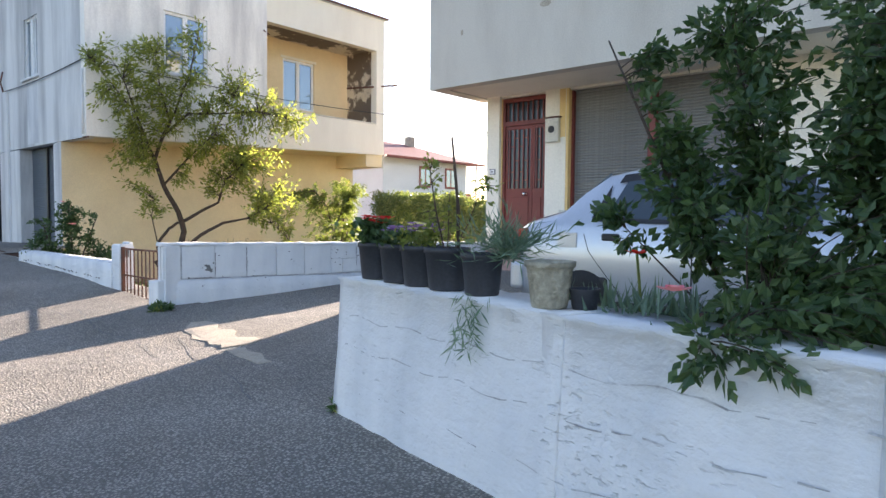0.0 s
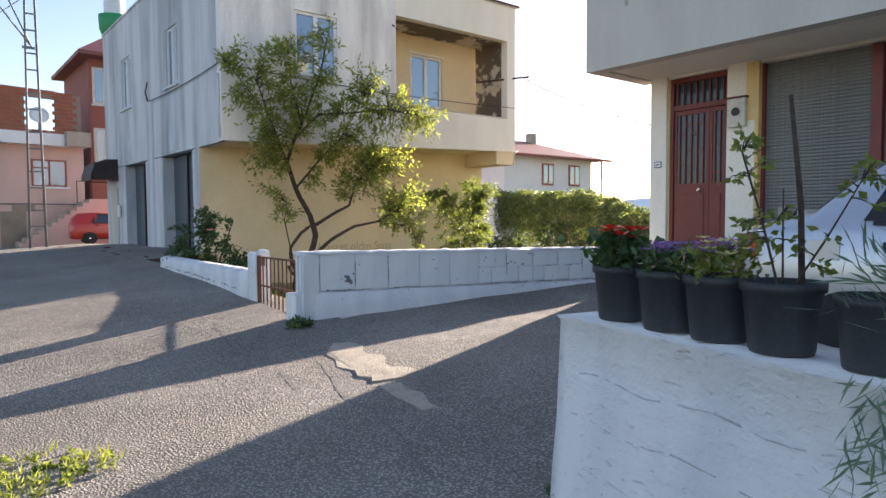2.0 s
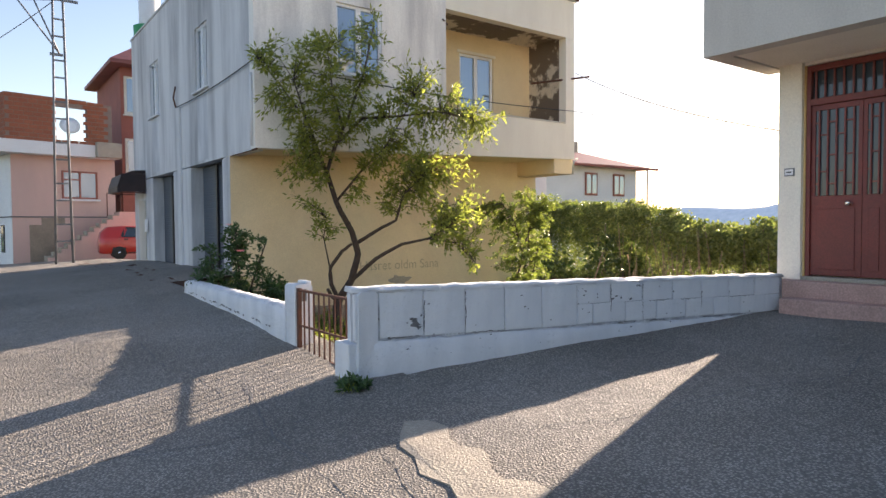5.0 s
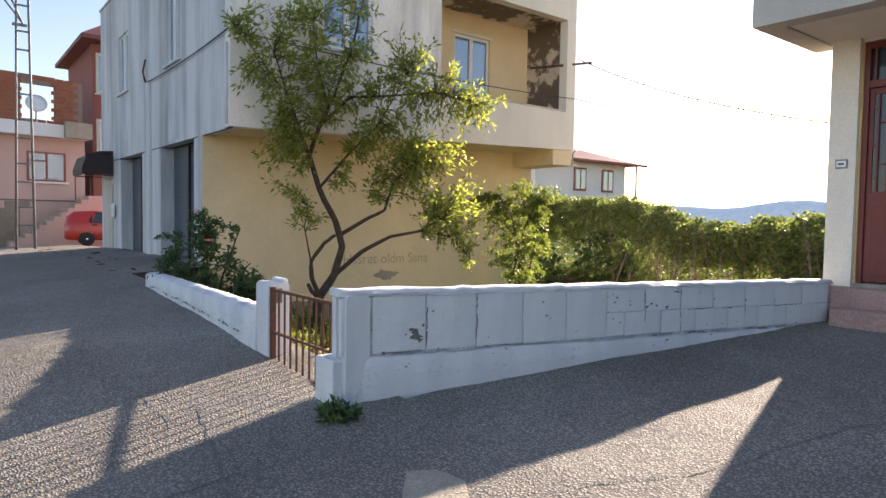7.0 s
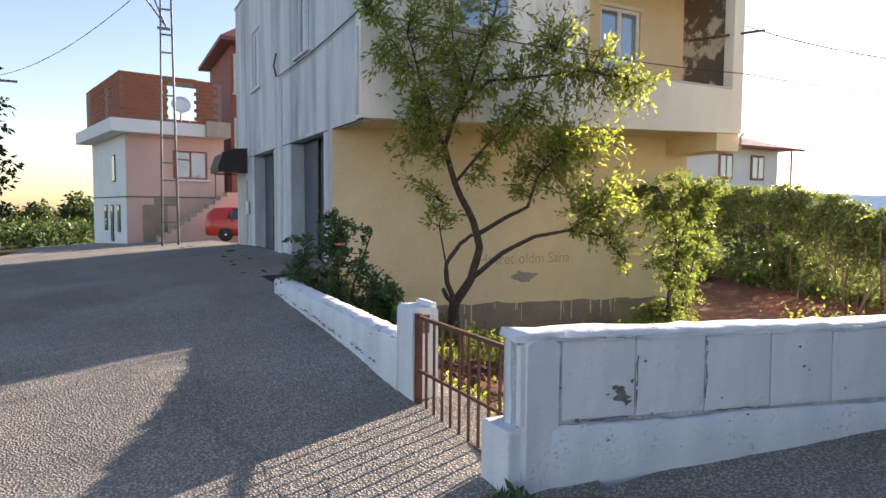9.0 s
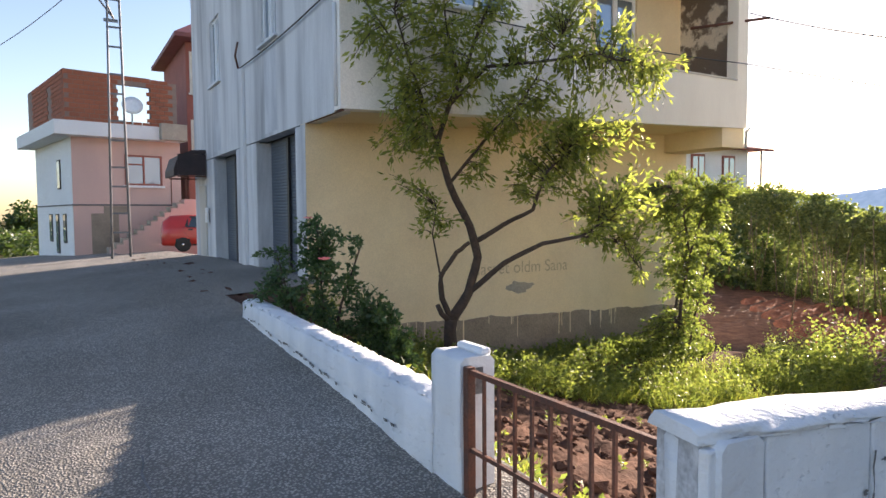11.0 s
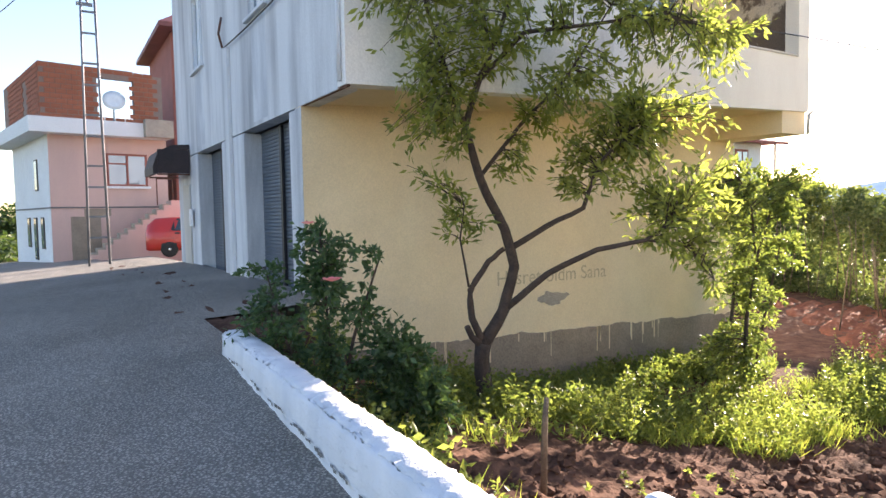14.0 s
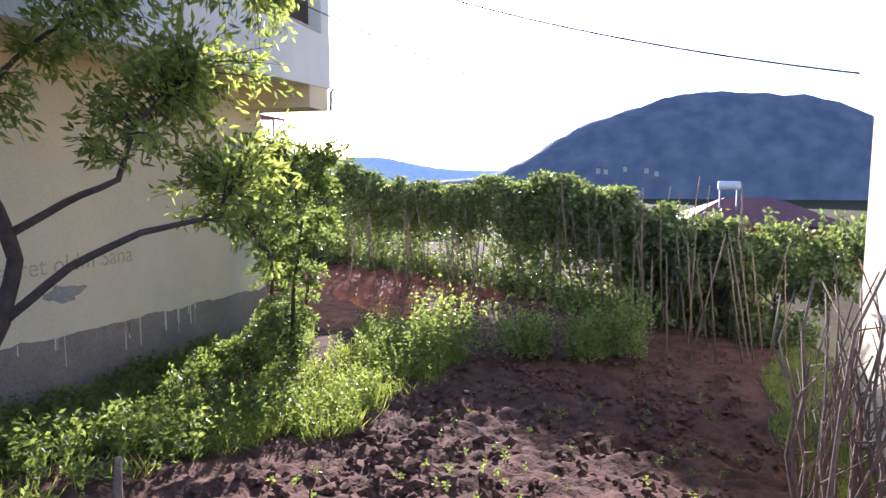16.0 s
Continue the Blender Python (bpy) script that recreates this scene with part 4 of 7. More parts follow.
# board marks left by the shuttering
bm = bmesh.new()
for z, k in ((0.18, 1), (0.42, 2), (0.6, 3)):
    r = random.Random(k)
    prev = None
    for i in range(90):
        t = i / 89
        y = -1.2 + 3.6 * t
        x = (-0.17 + (y + 0.38) * 0.176 if y < 0.7 else 0.02 + (y - 0.7) * 0.2556) - 0.005 - 0.06 * (0.765 - z) / 1.05
        p = (x, y, z - 0.06 * t + 0.012 * math.sin(i * 0.5 + k) + r.uniform(-0.004, 0.004))
        if prev and r.random() < 0.7:
            h = r.uniform(0.0012, 0.0038)
            bm.faces.new([bm.verts.new(v) for v in ((prev[0] - 0.004, prev[1], prev[2] - h), (p[0] - 0.004, p[1], p[2] - h), (p[0] - 0.004, p[1], p[2] + h), (prev[0] - 0.004, prev[1], prev[2] + h))])
        prev = p
part("board_mark", bm, M["joint"], pw, "thin grey board joint lines")
bed = thing("planting_bed", (0.75, -0.5, 0.1), "raised bed of dark soil behind the wall", "flower bed", kind="structure")
boxes("bed_soil", M["soil"], bed, (0.2, 1.25, -3.2, 0.62, -0.2, 0.66), bev=0.03)

# block wall between drive and garden: two courses of whitewashed blocks
bw = thing("block_wall", (4.5, 7.0, 0), "whitewashed concrete block wall with chipped paint", "wall", kind="structure")
WA, WB = Vector((1.78, 7.60, 0)), Vector((7.22, 6.44, 0))
WD = (WB - WA).normalized()
WN = Vector((-WD.y, WD.x, 0))
WL = (WB - WA).length


def wall_top(s):
    return 0.765 - 0.075 * s / WL


bm = bmesh.new()
rough_prism(bm, WA.xy + WN.xy * 0.012 + WD.xy * 0.03, WB.xy + WN.xy * 0.012, 0.19, -0.6, -0.1, wall_top(0) - 0.03, wall_top(WL) - 0.03, 30, 0.002, 6)
part("mortar_core", bm, M["joint"], bw)
bm = bmesh.new()
rough_prism(bm, WA.xy - WN.xy * 0.006 + WD.xy * 0.01, WB.xy - WN.xy * 0.006, 0.225, wall_top(0) - 0.035, wall_top(WL) - 0.035, wall_top(0) + 0.01, wall_top(WL) + 0.01, 60, 0.007, 7)
part("coping", bm, M["whitewash"], bw, "uneven whitewashed mortar coping")


def block_bm(l, h, w, seed):
    b = bmesh.new()
    r = random.Random(seed)
    box(b, 0, l, 0, w, 0, h, bev=0.008)
    for v in b.verts:
        v.co += Vector((r.uniform(-0.003, 0.003), r.uniform(-0.003, 0.003), r.uniform(-0.003, 0.003)))
    return b


# ---------- gate and low wall ----------
def pillar(at, w, d, z0, z1, label):
    p = thing("gate_pillar", (at[0], at[1], z0), label, "pillar", kind="structure")
    bm = bmesh.new()
    rough_prism(bm, (at[0] - w / 2, at[1] + d / 2), (at[0] - w / 2, at[1] - d / 2), d * 0 + w, z0 - 0.3, z0 - 0.3, z1, z1, 5, 0.006, int(at[1] * 7))
    part("shaft", bm, M["whitewash"], p)
    return p


p1 = pillar((1.975, 9.14), 0.2, 0.28, 0.0, 0.70, "whitewashed gate pillar with a rusty lock recess")
boxes("cap_ridge", M["whitewash"], p1, (2.01, 2.075, 9.02, 9.26, 0.69, 0.735), bev=0.018)
boxes("lock_recess", M["bare_block"], p1, (1.92, 2.0, 8.991, 8.997, 0.52, 0.65))
p2 = pillar((1.93, 7.64), 0.2, 0.2, -0.1, 0.735, "whitewashed end pillar of the block wall")
boxes("foot", M["whitewash"], p2, (1.74, 2.0, 7.57, 7.84, -0.3, 0.28), bev=0.015)

gate = thing("garden_gate", (1.87, 8.4, 0.0), "low rusty red-brown iron bar gate", "gate")
GX, G0, G1 = 1.9, 7.78, 8.985
boxes("gate_post", M["rust"], gate, (GX - 0.022, GX + 0.022, G1 - 0.045, G1, -0.08, 0.67), bev=0.004, label="red-painted iron post")
boxes("gate_post", M["rust"], gate, (GX - 0.015, GX + 0.015, G0, G0 + 0.03, -0.1, 0.67))
boxes("rail", M["rust"], gate, (GX - 0.012, GX + 0.012, G0 + 0.03, G1 - 0.045, 0.635, 0.66))
boxes("rail", M["rust"], gate, (GX - 0.01, GX + 0.01, G0 + 0.03, G1 - 0.045, 0.26, 0.28))
boxes("rail", M["rust"], gate, (GX - 0.01, GX + 0.01, G0 + 0.03, G1 - 0.045, -0.03, -0.008))
for i in range(9):
    y = G0 + 0.12 + i * 0.117
    boxes("bar", M["rust"], gate, (GX - 0.007, GX + 0.007, y - 0.007, y + 0.007, -0.05, 0.635))
lw = thing("low_wall", (2.1, 12, 0), "low whitewashed wall with a rough mortar top", "wall", kind="structure")
bm = bmesh.new()
rough_prism(bm, (2.06, 14.06), (1.875, 9.27), 0.22, 0.0, -0.3, 0.40, 0.42, 50, 0.006, 9, 0.02)
part("wall_body", bm, M["whitewash"], lw)
bm = bmesh.new()
rough_prism(bm, (2.085, 14.04), (1.9, 9.28), 0.17, 0.385, 0.405, 0.42, 0.44, 150, 0.012, 10)
part("mortar_top", bm, M["whitewash"], lw, "rough whitewashed mortar top")
bm = bmesh.new()
r = random.Random(21)
for i in range(70):
    t = (i + r.random()) / 70
    if r.random() < 0.45:
        x, y, z = 2.06 - 0.185 * t - 0.016, 14.0 - 4.7 * t, 0.26 - 0.1 * t + r.uniform(-0.015, 0.015)
        l, h = r.uniform(0.02, 0.08), r.uniform(0.004, 0.014)
        bm.faces.new([bm.verts.new(v) for v in ((x - 0.004, y, z - h), (x - 0.004, y - l, z - h * 0.6), (x - 0.004, y - l * 0.9, z + h), (x - 0.004, y + 0.01, z + h * 0.7))])
part("chipped_paint", bm, M["bare_block"], lw, "dark chips along a joint")


# ---------- plants ----------
def nearest_on(limbs, p):
    best, out = 1e9, None
    for pts in limbs:
        for a, b in zip(pts, pts[1:]):
            a, b = Vector(a), Vector(b)
            d = b - a
            t = max(0.0, min(1.0, (p - a).dot(d) / max(d.length_squared, 1e-9)))
            q = a + d * t
            if (q - p).length < best:
                best, out = (q - p).length, q
    return out


def grow(owner, limbs, radii, blobs, twigs, per_twig, leaf, leaf_len, leaf_w, seed, bark="bark", droop=0.35, twig_r=0.009, flat=1.0, trunk_name="trunk"):
    """Limbs, twigs that reach from them into the crown's clumps, and leaves along the twigs."""
    r = random.Random(seed)
    bm = bmesh.new()
    for pts, rad in zip(limbs, radii):
        fine = []
        for a, b in zip(pts, pts[1:]):
            for k in range(3):
                fine.append(Vector(a).lerp(Vector(b), k / 3) + Vector((r.uniform(-1, 1), r.uniform(-1, 1), r.uniform(-1, 1))) * rad[0] * 0.18 * (k > 0))
        fine.append(Vector(pts[-1]))
        n = len(fine)
        tube(bm, fine, [rad[0] + (rad[1] - rad[0]) * i / (n - 1) for i in range(n)], 8)
    part(trunk_name, bm, M[bark], owner)
    bm = bmesh.new()
    weights = [b[3] ** 2 for b in blobs]
    cs, ds = [], []
    for _ in range(twigs):
        bx, by, bz, br = r.choices(blobs, weights)[0]
        while True:
            o = Vector((r.uniform(-1, 1), r.uniform(-1, 1), r.uniform(-1, 1)))
            if o.length <= 1:
                break
        tip = Vector((bx, by, bz)) + Vector((o.x, o.y * flat, o.z)) * br * 1.1
        root = nearest_on(limbs, tip)
        mid = root.lerp(tip, 0.5) + Vector((0, 0, 0.18 * (tip - root).length)) + Vector((r.uniform(-1, 1), r.uniform(-1, 1), r.uniform(-1, 1))) * 0.08 * (tip - root).length
        pts = [root * (1 - t) ** 2 + mid * 2 * t * (1 - t) + tip * t * t for t in (0, 0.25, 0.5, 0.75, 1)]
        tube(bm, pts, [twig_r, twig_r * 0.8, twig_r * 0.6, twig_r * 0.45, twig_r * 0.25], 4)
        L = (tip - root).length
        t0 = max(0.25, 1 - 0.85 / max(L, 0.01)) if L > 1 else 0.3
        for k in range(per_twig):
            t = t0 + (1 - t0) * r.random()
            p = root * (1 - t) ** 2 + mid * 2 * t * (1 - t) + tip * t * t
            side = Vector((r.uniform(-1, 1), r.uniform(-1, 1), r.uniform(-1, 1)))
            cs.append(p + side * leaf_len * 0.9 * r.random())
            ds.append((tip - root).normalized() * 0.7 + side)
    tagged(part("branchwork", bm, M[bark], owner), kind="stuff")
    part("crown", leaf_mesh("crown", cs, ds, leaf_len, leaf_w, M[leaf], droop, seed), None, owner)


def blossom(name, parent, at, radius, material, petals=16, seed=1, label=""):
    """A full rose-like flower of cupped petals."""
    r = random.Random(seed)
    bm = bmesh.new()
    for i in range(petals):
        k = i / petals
        a = i * 2.4
        rr = radius * (0.25 + 0.75 * k)
        tilt = 1.25 - 1.0 * k
        c = Vector((math.cos(a), math.sin(a), 0))
        t = Vector((-c.y, c.x, 0))
        base = Vector(at) + c * rr * 0.2
        top = base + c * rr * math.cos(tilt) + Vector((0, 0, rr * math.sin(tilt) * 0.8))
        v = [bm.verts.new(p) for p in (base, base.lerp(top, 0.6) + t * rr * 0.5, top + t * rr * 0.2, top - t * rr * 0.2, base.lerp(top, 0.6) - t * rr * 0.5)]
        bm.faces.new(v)
    return part(name, bm, M[material], parent, label)


tree = thing("fruit_tree", (5.39, 14.8, -1.1), "young leaning fruit tree with narrow green leaves", "tree")
TREE_LIMBS = [((5.40, 14.8, -1.35), (5.38, 14.8, -0.8), (5.37, 14.8, -0.22)),
         ((5.37, 14.8, -0.25), (5.69, 14.8, 0.17), (5.86, 14.8, 0.72), (5.72, 14.8, 1.2), (5.35, 14.8, 1.85), (5.15, 14.8, 2.46), (5.35, 14.75, 3.07), (5.6, 14.7, 3.6), (5.95, 14.6, 4.6), (6.2, 14.6, 5.6)),
         ((5.37, 14.8, -0.25), (5.24, 14.85, 0.1), (5.22, 14.85, 0.45), (5.5, 14.85, 0.8), (5.72, 14.82, 0.95)),
         ((5.37, 14.8, -0.25), (5.2, 14.8, -0.12), (5.13, 14.8, 0.02)),
         ((5.69, 14.8, 0.17), (6.2, 14.6, 0.62), (6.8, 14.45, 0.92), (7.5, 14.4, 1.02), (8.1, 14.4, 1.3)),
         ((5.8, 14.8, 0.95), (6.3, 14.75, 1.22), (6.8, 14.7, 1.45), (7.0, 14.7, 2.0), (7.6, 14.6, 2.6)),
         ((5.16, 14.8, 2.4), (4.9, 14.7, 2.9), (4.6, 14.6, 3.5), (4.3, 14.5, 4.2)),
         ((5.3, 14.75, 3.0), (5.9, 14.6, 3.62), (6.8, 14.5, 3.75), (7.8, 14.4, 3.95), (9.2, 14.4, 3.85)),
         ((5.35, 14.8, 1.85), (5.9, 14.7, 2.5), (6.5, 14.6, 3.1), (7.2, 14.5, 4.2)),
         ((5.5, 14.75, 3.4), (5.2, 14.6, 4.1), (5.1, 14.6, 4.9)),
         ((5.2, 14.85, 0.5), (5.05, 14.8, 1.1), (5.12, 14.8, 1.5)),
         ((7.5, 14.4, 1.02), (8.3, 14.4, 0.9), (8.9, 14.4, 0.4)),
         ((4.5, 14.6, 3.6), (4.0, 14.5, 4.1), (3.6, 14.5, 4.5))]
TREE_RADII = [(0.11, 0.1), (0.085, 0.014), (0.05, 0.03), (0.05, 0.035), (0.05, 0.016), (0.045, 0.012), (0.035, 0.01), (0.035, 0.008), (0.03, 0.008), (0.025, 0.008), (0.016, 0.006), (0.012, 0.004), (0.012, 0.004)]
TREE_CLUMPS = [(4.36, 14.5, 4.36, .72), (5.23, 14.6, 4.7, .75), (6.17, 14.6, 5.45, .46), (5.88, 14.6, 3.97, .9), (7.33, 14.6, 4.37, .7), (4.83, 14.6, 3.51, .85), (6.72, 14.5, 3.32, .9), (8.28, 14.5, 3.9, .72),
        (9.2, 14.5, 3.79, .48), (4.57, 14.6, 2.59, .5), (5.99, 14.6, 2.18, .55), (7.62, 14.5, 2.74, .75), (8.27, 14.5, 2.12, .75), (8.6, 14.4, 1.4, .62), (7.0, 14.5, 1.95, .55), (7.93, 14.4, 1.25, .45), (5.1, 14.75, 1.3, .28),
        (8.9, 14.4, .55, .3), (3.67, 14.5, 4.48, .3), (3.6, 14.5, 3.61, .25)]


def pull(q):
    """The right-hand half of the crown leans out over the garden."""
    x, y, z, *rest = q
    k = 1 - 0.1 * smooth(5.6, 7.6, x)
    return (-0.07 + k * (x + 0.07), 4.63 + k * (y - 4.63), 1.4 + k * (z - 1.4), *rest)


TREE_LIMBS = [tuple(pull(q) for q in limb) for limb in TREE_LIMBS]
TREE_CLUMPS = [pull(q) for q in TREE_CLUMPS]
TREE_CLUMPS += [(4.25, 14.5, 2.45, .42), (4.5, 14.5, 2.05, .34), (4.85, 14.5, 3.05, .5), (7.35, 14.3, 2.1, .55), (6.7, 14.3, 2.65, .5), (8.1, 14.2, 1.6, .45), (7.5, 14.3, 1.3, .34), (3.85, 14.5, 3.4, .3), (7.95, 14.3, 3.8, .45), (8.45, 14.2, .8, .3), (4.85, 14.6, 1.25, .25)]
grow(tree, TREE_LIMBS, TREE_RADII, TREE_CLUMPS, 690, 21, "tree_leaf", 0.125, 0.044, 11, droop=0.22, flat=1.1)

shrub = thing("climbing_shrub", (10.3, 14.3, -1.8), "bright leafy shrub at the house corner", "shrub")
grow(shrub, [((10.1, 14.4, -2.1), (10.0, 14.3, -0.3), (10.2, 14.25, 0.7), (10.6, 14.2, 1.65)), ((10.1, 14.4, -2.1), (10.5, 14.3, -0.2), (10.7, 14.2, 0.8)), ((10.2, 14.3, 0.7), (9.8, 14.1, 1.4), (9.2, 13.9, 1.85)), ((10.1, 14.4, -2.1), (11.2, 15.4, -0.6), (11.8, 15.7, 0.8), (11.9, 15.8, 2.1))],
     [(0.04, 0.01), (0.03, 0.01), (0.02, 0.006), (0.04, 0.01)],
     [(10.3, 14.2, 1.05, .48), (9.7, 14.2, .58, .32), (10.65, 14.1, 1.6, .45), (9.4, 14.0, 1.85, .26), (10.1, 14.2, .22, .44), (10.7, 14.1, .6, .34), (10.0, 14.2, -.17, .4), (9.8, 14.2, -.6, .34), (10.85, 14.0, 1.85, .33), (10.1, 14.1, 1.65, .36), (9.9, 14.2, -1.1, .36), (11.8, 15.6, 2.0, .55), (11.9, 15.9, 1.3, .6), (11.8, 15.5, .6, .6), (11.7, 15.6, -.1, .6), (11.6, 15.4, -.8, .6), (10.4, 14.7, -.8, .5), (9.9, 14.7, -1.2, .5), (9.3, 14.6, -.9, .35), (9.2, 14.3, .6, .35), (8.95, 14.3, 1.5, .4), (9.5, 14.3, 1.15, .4)],
     400, 40, "shrub_leaf", 0.075, 0.043, 12)

rose = thing("rose_bush", (2.8, 13.2, -0.2), "tall dark rose bush with pink blooms by the low wall", "shrub")
ROSE_CLUMPS = [(2.59, 13.0, 1.1, .24), (2.74, 13.0, .86, .3), (2.45, 13.1, .63, .28), (2.9, 13.0, .49, .34), (2.8, 13.1, .1, .36), (2.5, 13.3, .2, .3), (2.25, 13.6, .9, .25), (2.3, 13.7, .4, .3), (2.64, 13.00, 1.23, .24), (2.85, 13.00, 0.97, .26)]
grow(rose, [((2.75, 13.2, -.45), (2.7, 13.1, .3), (2.6, 13.0, 1.25)), ((2.75, 13.2, -.45), (2.9, 13.1, .4), (3.12, 13.0, 1.1)), ((2.75, 13.2, -.45), (2.4, 13.3, .4), (2.3, 13.5, 1.0))],
     [(0.018, 0.006), (0.02, 0.008), (0.015, 0.005)], ROSE_CLUMPS, 170, 30, "rose_leaf", 0.06, 0.036, 13, twig_r=0.005, droop=0.1)
blossom("bloom", rose, (2.54, 12.62, 0.94), 0.085, "pink_petal", 18, 1, "pink rose bloom")
blossom("bloom", rose, (2.40, 12.70, 1.36), 0.06, "pink_petal", 14, 2, "pink rose bloom")
low = thing("leafy_shrub", (3.4, 13.0, -0.5), "low dark evergreen shrub beside the rose", "shrub")
grow(low, [((3.35, 13.0, -.8), (3.3, 13.0, 0.1)), ((3.35, 13.0, -.8), (3.5, 13.0, -.1))], [(0.02, 0.008), (0.02, 0.008)],
     [(3.2, 13.0, .25, .3), (3.45, 13.0, .0, .28), (3.4, 13.0, -.3, .34), (3.1, 13.0, -.15, .34), (3.6, 12.9, -.4, .2)], 120, 34, "rose_leaf", 0.075, 0.045, 14, twig_r=0.005)

big = thing("rose_bush", (0.75, 0.0, 0.6), "large dense dark green rose bush behind the wall", "shrub")
BIG_CLUMPS = [(.75, .5, 1.75, .14), (.75, .3, 1.9, .24), (.8, .0, 1.9, .34), (.8, -.3, 1.8, .36), (.7, .42, 1.38, .2), (.6, .22, 1.43, .28), (.55, -.02, 1.45, .3), (.6, -.3, 1.4, .34), (.55, .45, 1.16, .14), (.5, .21, 1.12, .24),
       (.5, -.03, 1.12, .28), (.5, -.3, 1.05, .3), (.4, .04, .86, .2), (.3, .12, .74, .14), (.3, -.05, .68, .14), (-.05, .1, .74, .07), (.4, -.25, .8, .2), (.25, -.2, .85, .2), (.1, -.3, .8, .15), (.3, -.5, 1.0, .3), (.3, -.1, 1.2, .25), (.6, -.6, 1.4, .5), (.6, -.6, .95, .4), (.6, .78, 1.12, .1), (.6, .64, 1.06, .1), (.7, .8, 1.85, .08), (.7, .62, 1.95, .08), (-0.10, 0.02, 0.71, .1), (-0.04, -0.07, 0.80, .12), (-0.13, 0.09, 0.66, .07), (-0.10, -0.18, 0.77, .1), (-0.06, 0.37, 0.73, .05)]
grow(big, [((.8, 0, .5), (.75, .1, 1.1), (.75, .3, 1.9)), ((.8, -.2, .5), (.7, -.3, 1.2), (.7, -.4, 1.9)), ((.8, .1, .5), (.6, .4, 1.1), (.62, .8, 1.95)), ((.8, -.1, .5), (.3, .0, .85), (-.1, .1, .76)), ((.7, .2, .6), (.62, .7, 1.1))],
     [(0.016, 0.006), (0.016, 0.006), (0.014, 0.004), (0.01, 0.004), (0.006, 0.003)], BIG_CLUMPS, 480, 28, "rose_leaf", 0.058, 0.033, 15, twig_r=0.004, droop=0.25)
blossom("bloom", big, (0.00, 0.23, 0.90), 0.055, "pink_petal", 20, 3, "pale pink rose bloom")
blossom("bloom", big, (.75, .78, 1.2), 0.03, "pink_petal", 12, 4)
blossom("bloom", big, (.35, -.36, .98), 0.05, "yellow_petal", 12, 5, "yellow rose bloom")

# bean hedge on poles along the far side of the garden
def hedge_line(t):
    return float(np.interp(t, (-0.05, 0.33, 0.62, 1, 1.6), (16.2, 17.5, 20.8, 25.0, 29.6))), float(np.interp(t, (-0.05, 0.33, 0.62, 1, 1.6), (6.9, 9.6, 13.0, 20.5, 32.8)))


def hedge_top(t):
    return float(np.interp(t, (0, 0.15, 0.33, 0.45, 0.62, 0.8, 0.93, 1.05, 1.6), (0.35, 0.5, 1.0, 1.5, 1.35, 1.2, 1.65, 2.3, 2.75)))


hedge = thing("vine_hedge", (17.5, 14, -2), "tall leafy vine hedge trained on wooden poles", "hedge")
r = random.Random(31)
cs, ds = [], []
for i in range(190000):
    t = r.uniform(-0.05, 1.6)
    x, y = hedge_line(t)
    top = hedge_top(t) + 0.14 * math.sin(t * 41) + 0.1 * math.sin(t * 97 + 1) + 0.22 * noise.noise((t * 60, 0, 0))
    g = garden_z(x, y)
    u = r.random() ** 0.8
    z = g + 0.05 + (top - g - 0.05) * u
    off = r.gauss(0, 0.2 + 0.16 * u)
    p = Vector((x + off * 0.94, y - off * 0.34, z))
    if noise.noise(p * 1.1) < -0.4 or noise.noise(p * 2.6) < -0.3 or r.random() > 0.36 + 0.64 * smooth(0.38, 0.62, u):
        continue
    cs.append(p), ds.append((r.uniform(-1, 1), r.uniform(-1, 1), 0.2))
part("leaves", leaf_mesh("leaves", cs, ds, 0.14, 0.10, M["vine_leaf"], 0.5, 32), None, hedge)
bm = bmesh.new()
tube(bm, [(0, 0, -0.2), (0.02, 0.01, 1.6), (0.0, 0.02, 3.2)], [0.022, 0.018, 0.012], 6)
pole_me = mesh_of("pole", bm, M["pole"])
for i in range(74):
    t = r.uniform(-0.05, 1.3)
    x, y = hedge_line(t)
    o = new("pole", pole_me)
    o.matrix_basis = Matrix.Translation((x - 0.3 - r.random() * 0.6, y + 0.1, garden_z(x, y) - 0.1)) @ Euler((radians(r.uniform(-9, 9)), radians(r.uniform(-9, 9)), r.random() * 6)).to_matrix().to_4x4() @ Matrix.Diagonal((1, 1, r.uniform(0.6, 1.1), 1))
    o.parent, o.matrix_parent_inverse = hedge, hedge.matrix_basis.inverted()
# free-standing poles on the tilled strip
for i in range(34):
    p = new("bean_pole", pole_me)
    if i < 16:
        x, y = r.uniform(16, 22), r.uniform(-1.6, 2.6)
        y += 13.4 + 0.55 * (x - 16)
    else:
        x, y = r.uniform(13.4, 16.2), r.uniform(6.4, 9.4)
    p.matrix_basis = Matrix.Translation((x, y, garden_z(x, y) - 0.05)) @ Euler((radians(r.uniform(-12, 12)), radians(r.uniform(-12, 12)), 0)).to_matrix().to_4x4() @ Matrix.Diagonal((0.9, 0.9, r.uniform(0.55, 0.78), 1))
    tagged(p, "thin peeled wooden bean pole stuck in the soil", "pole", "bean poles")

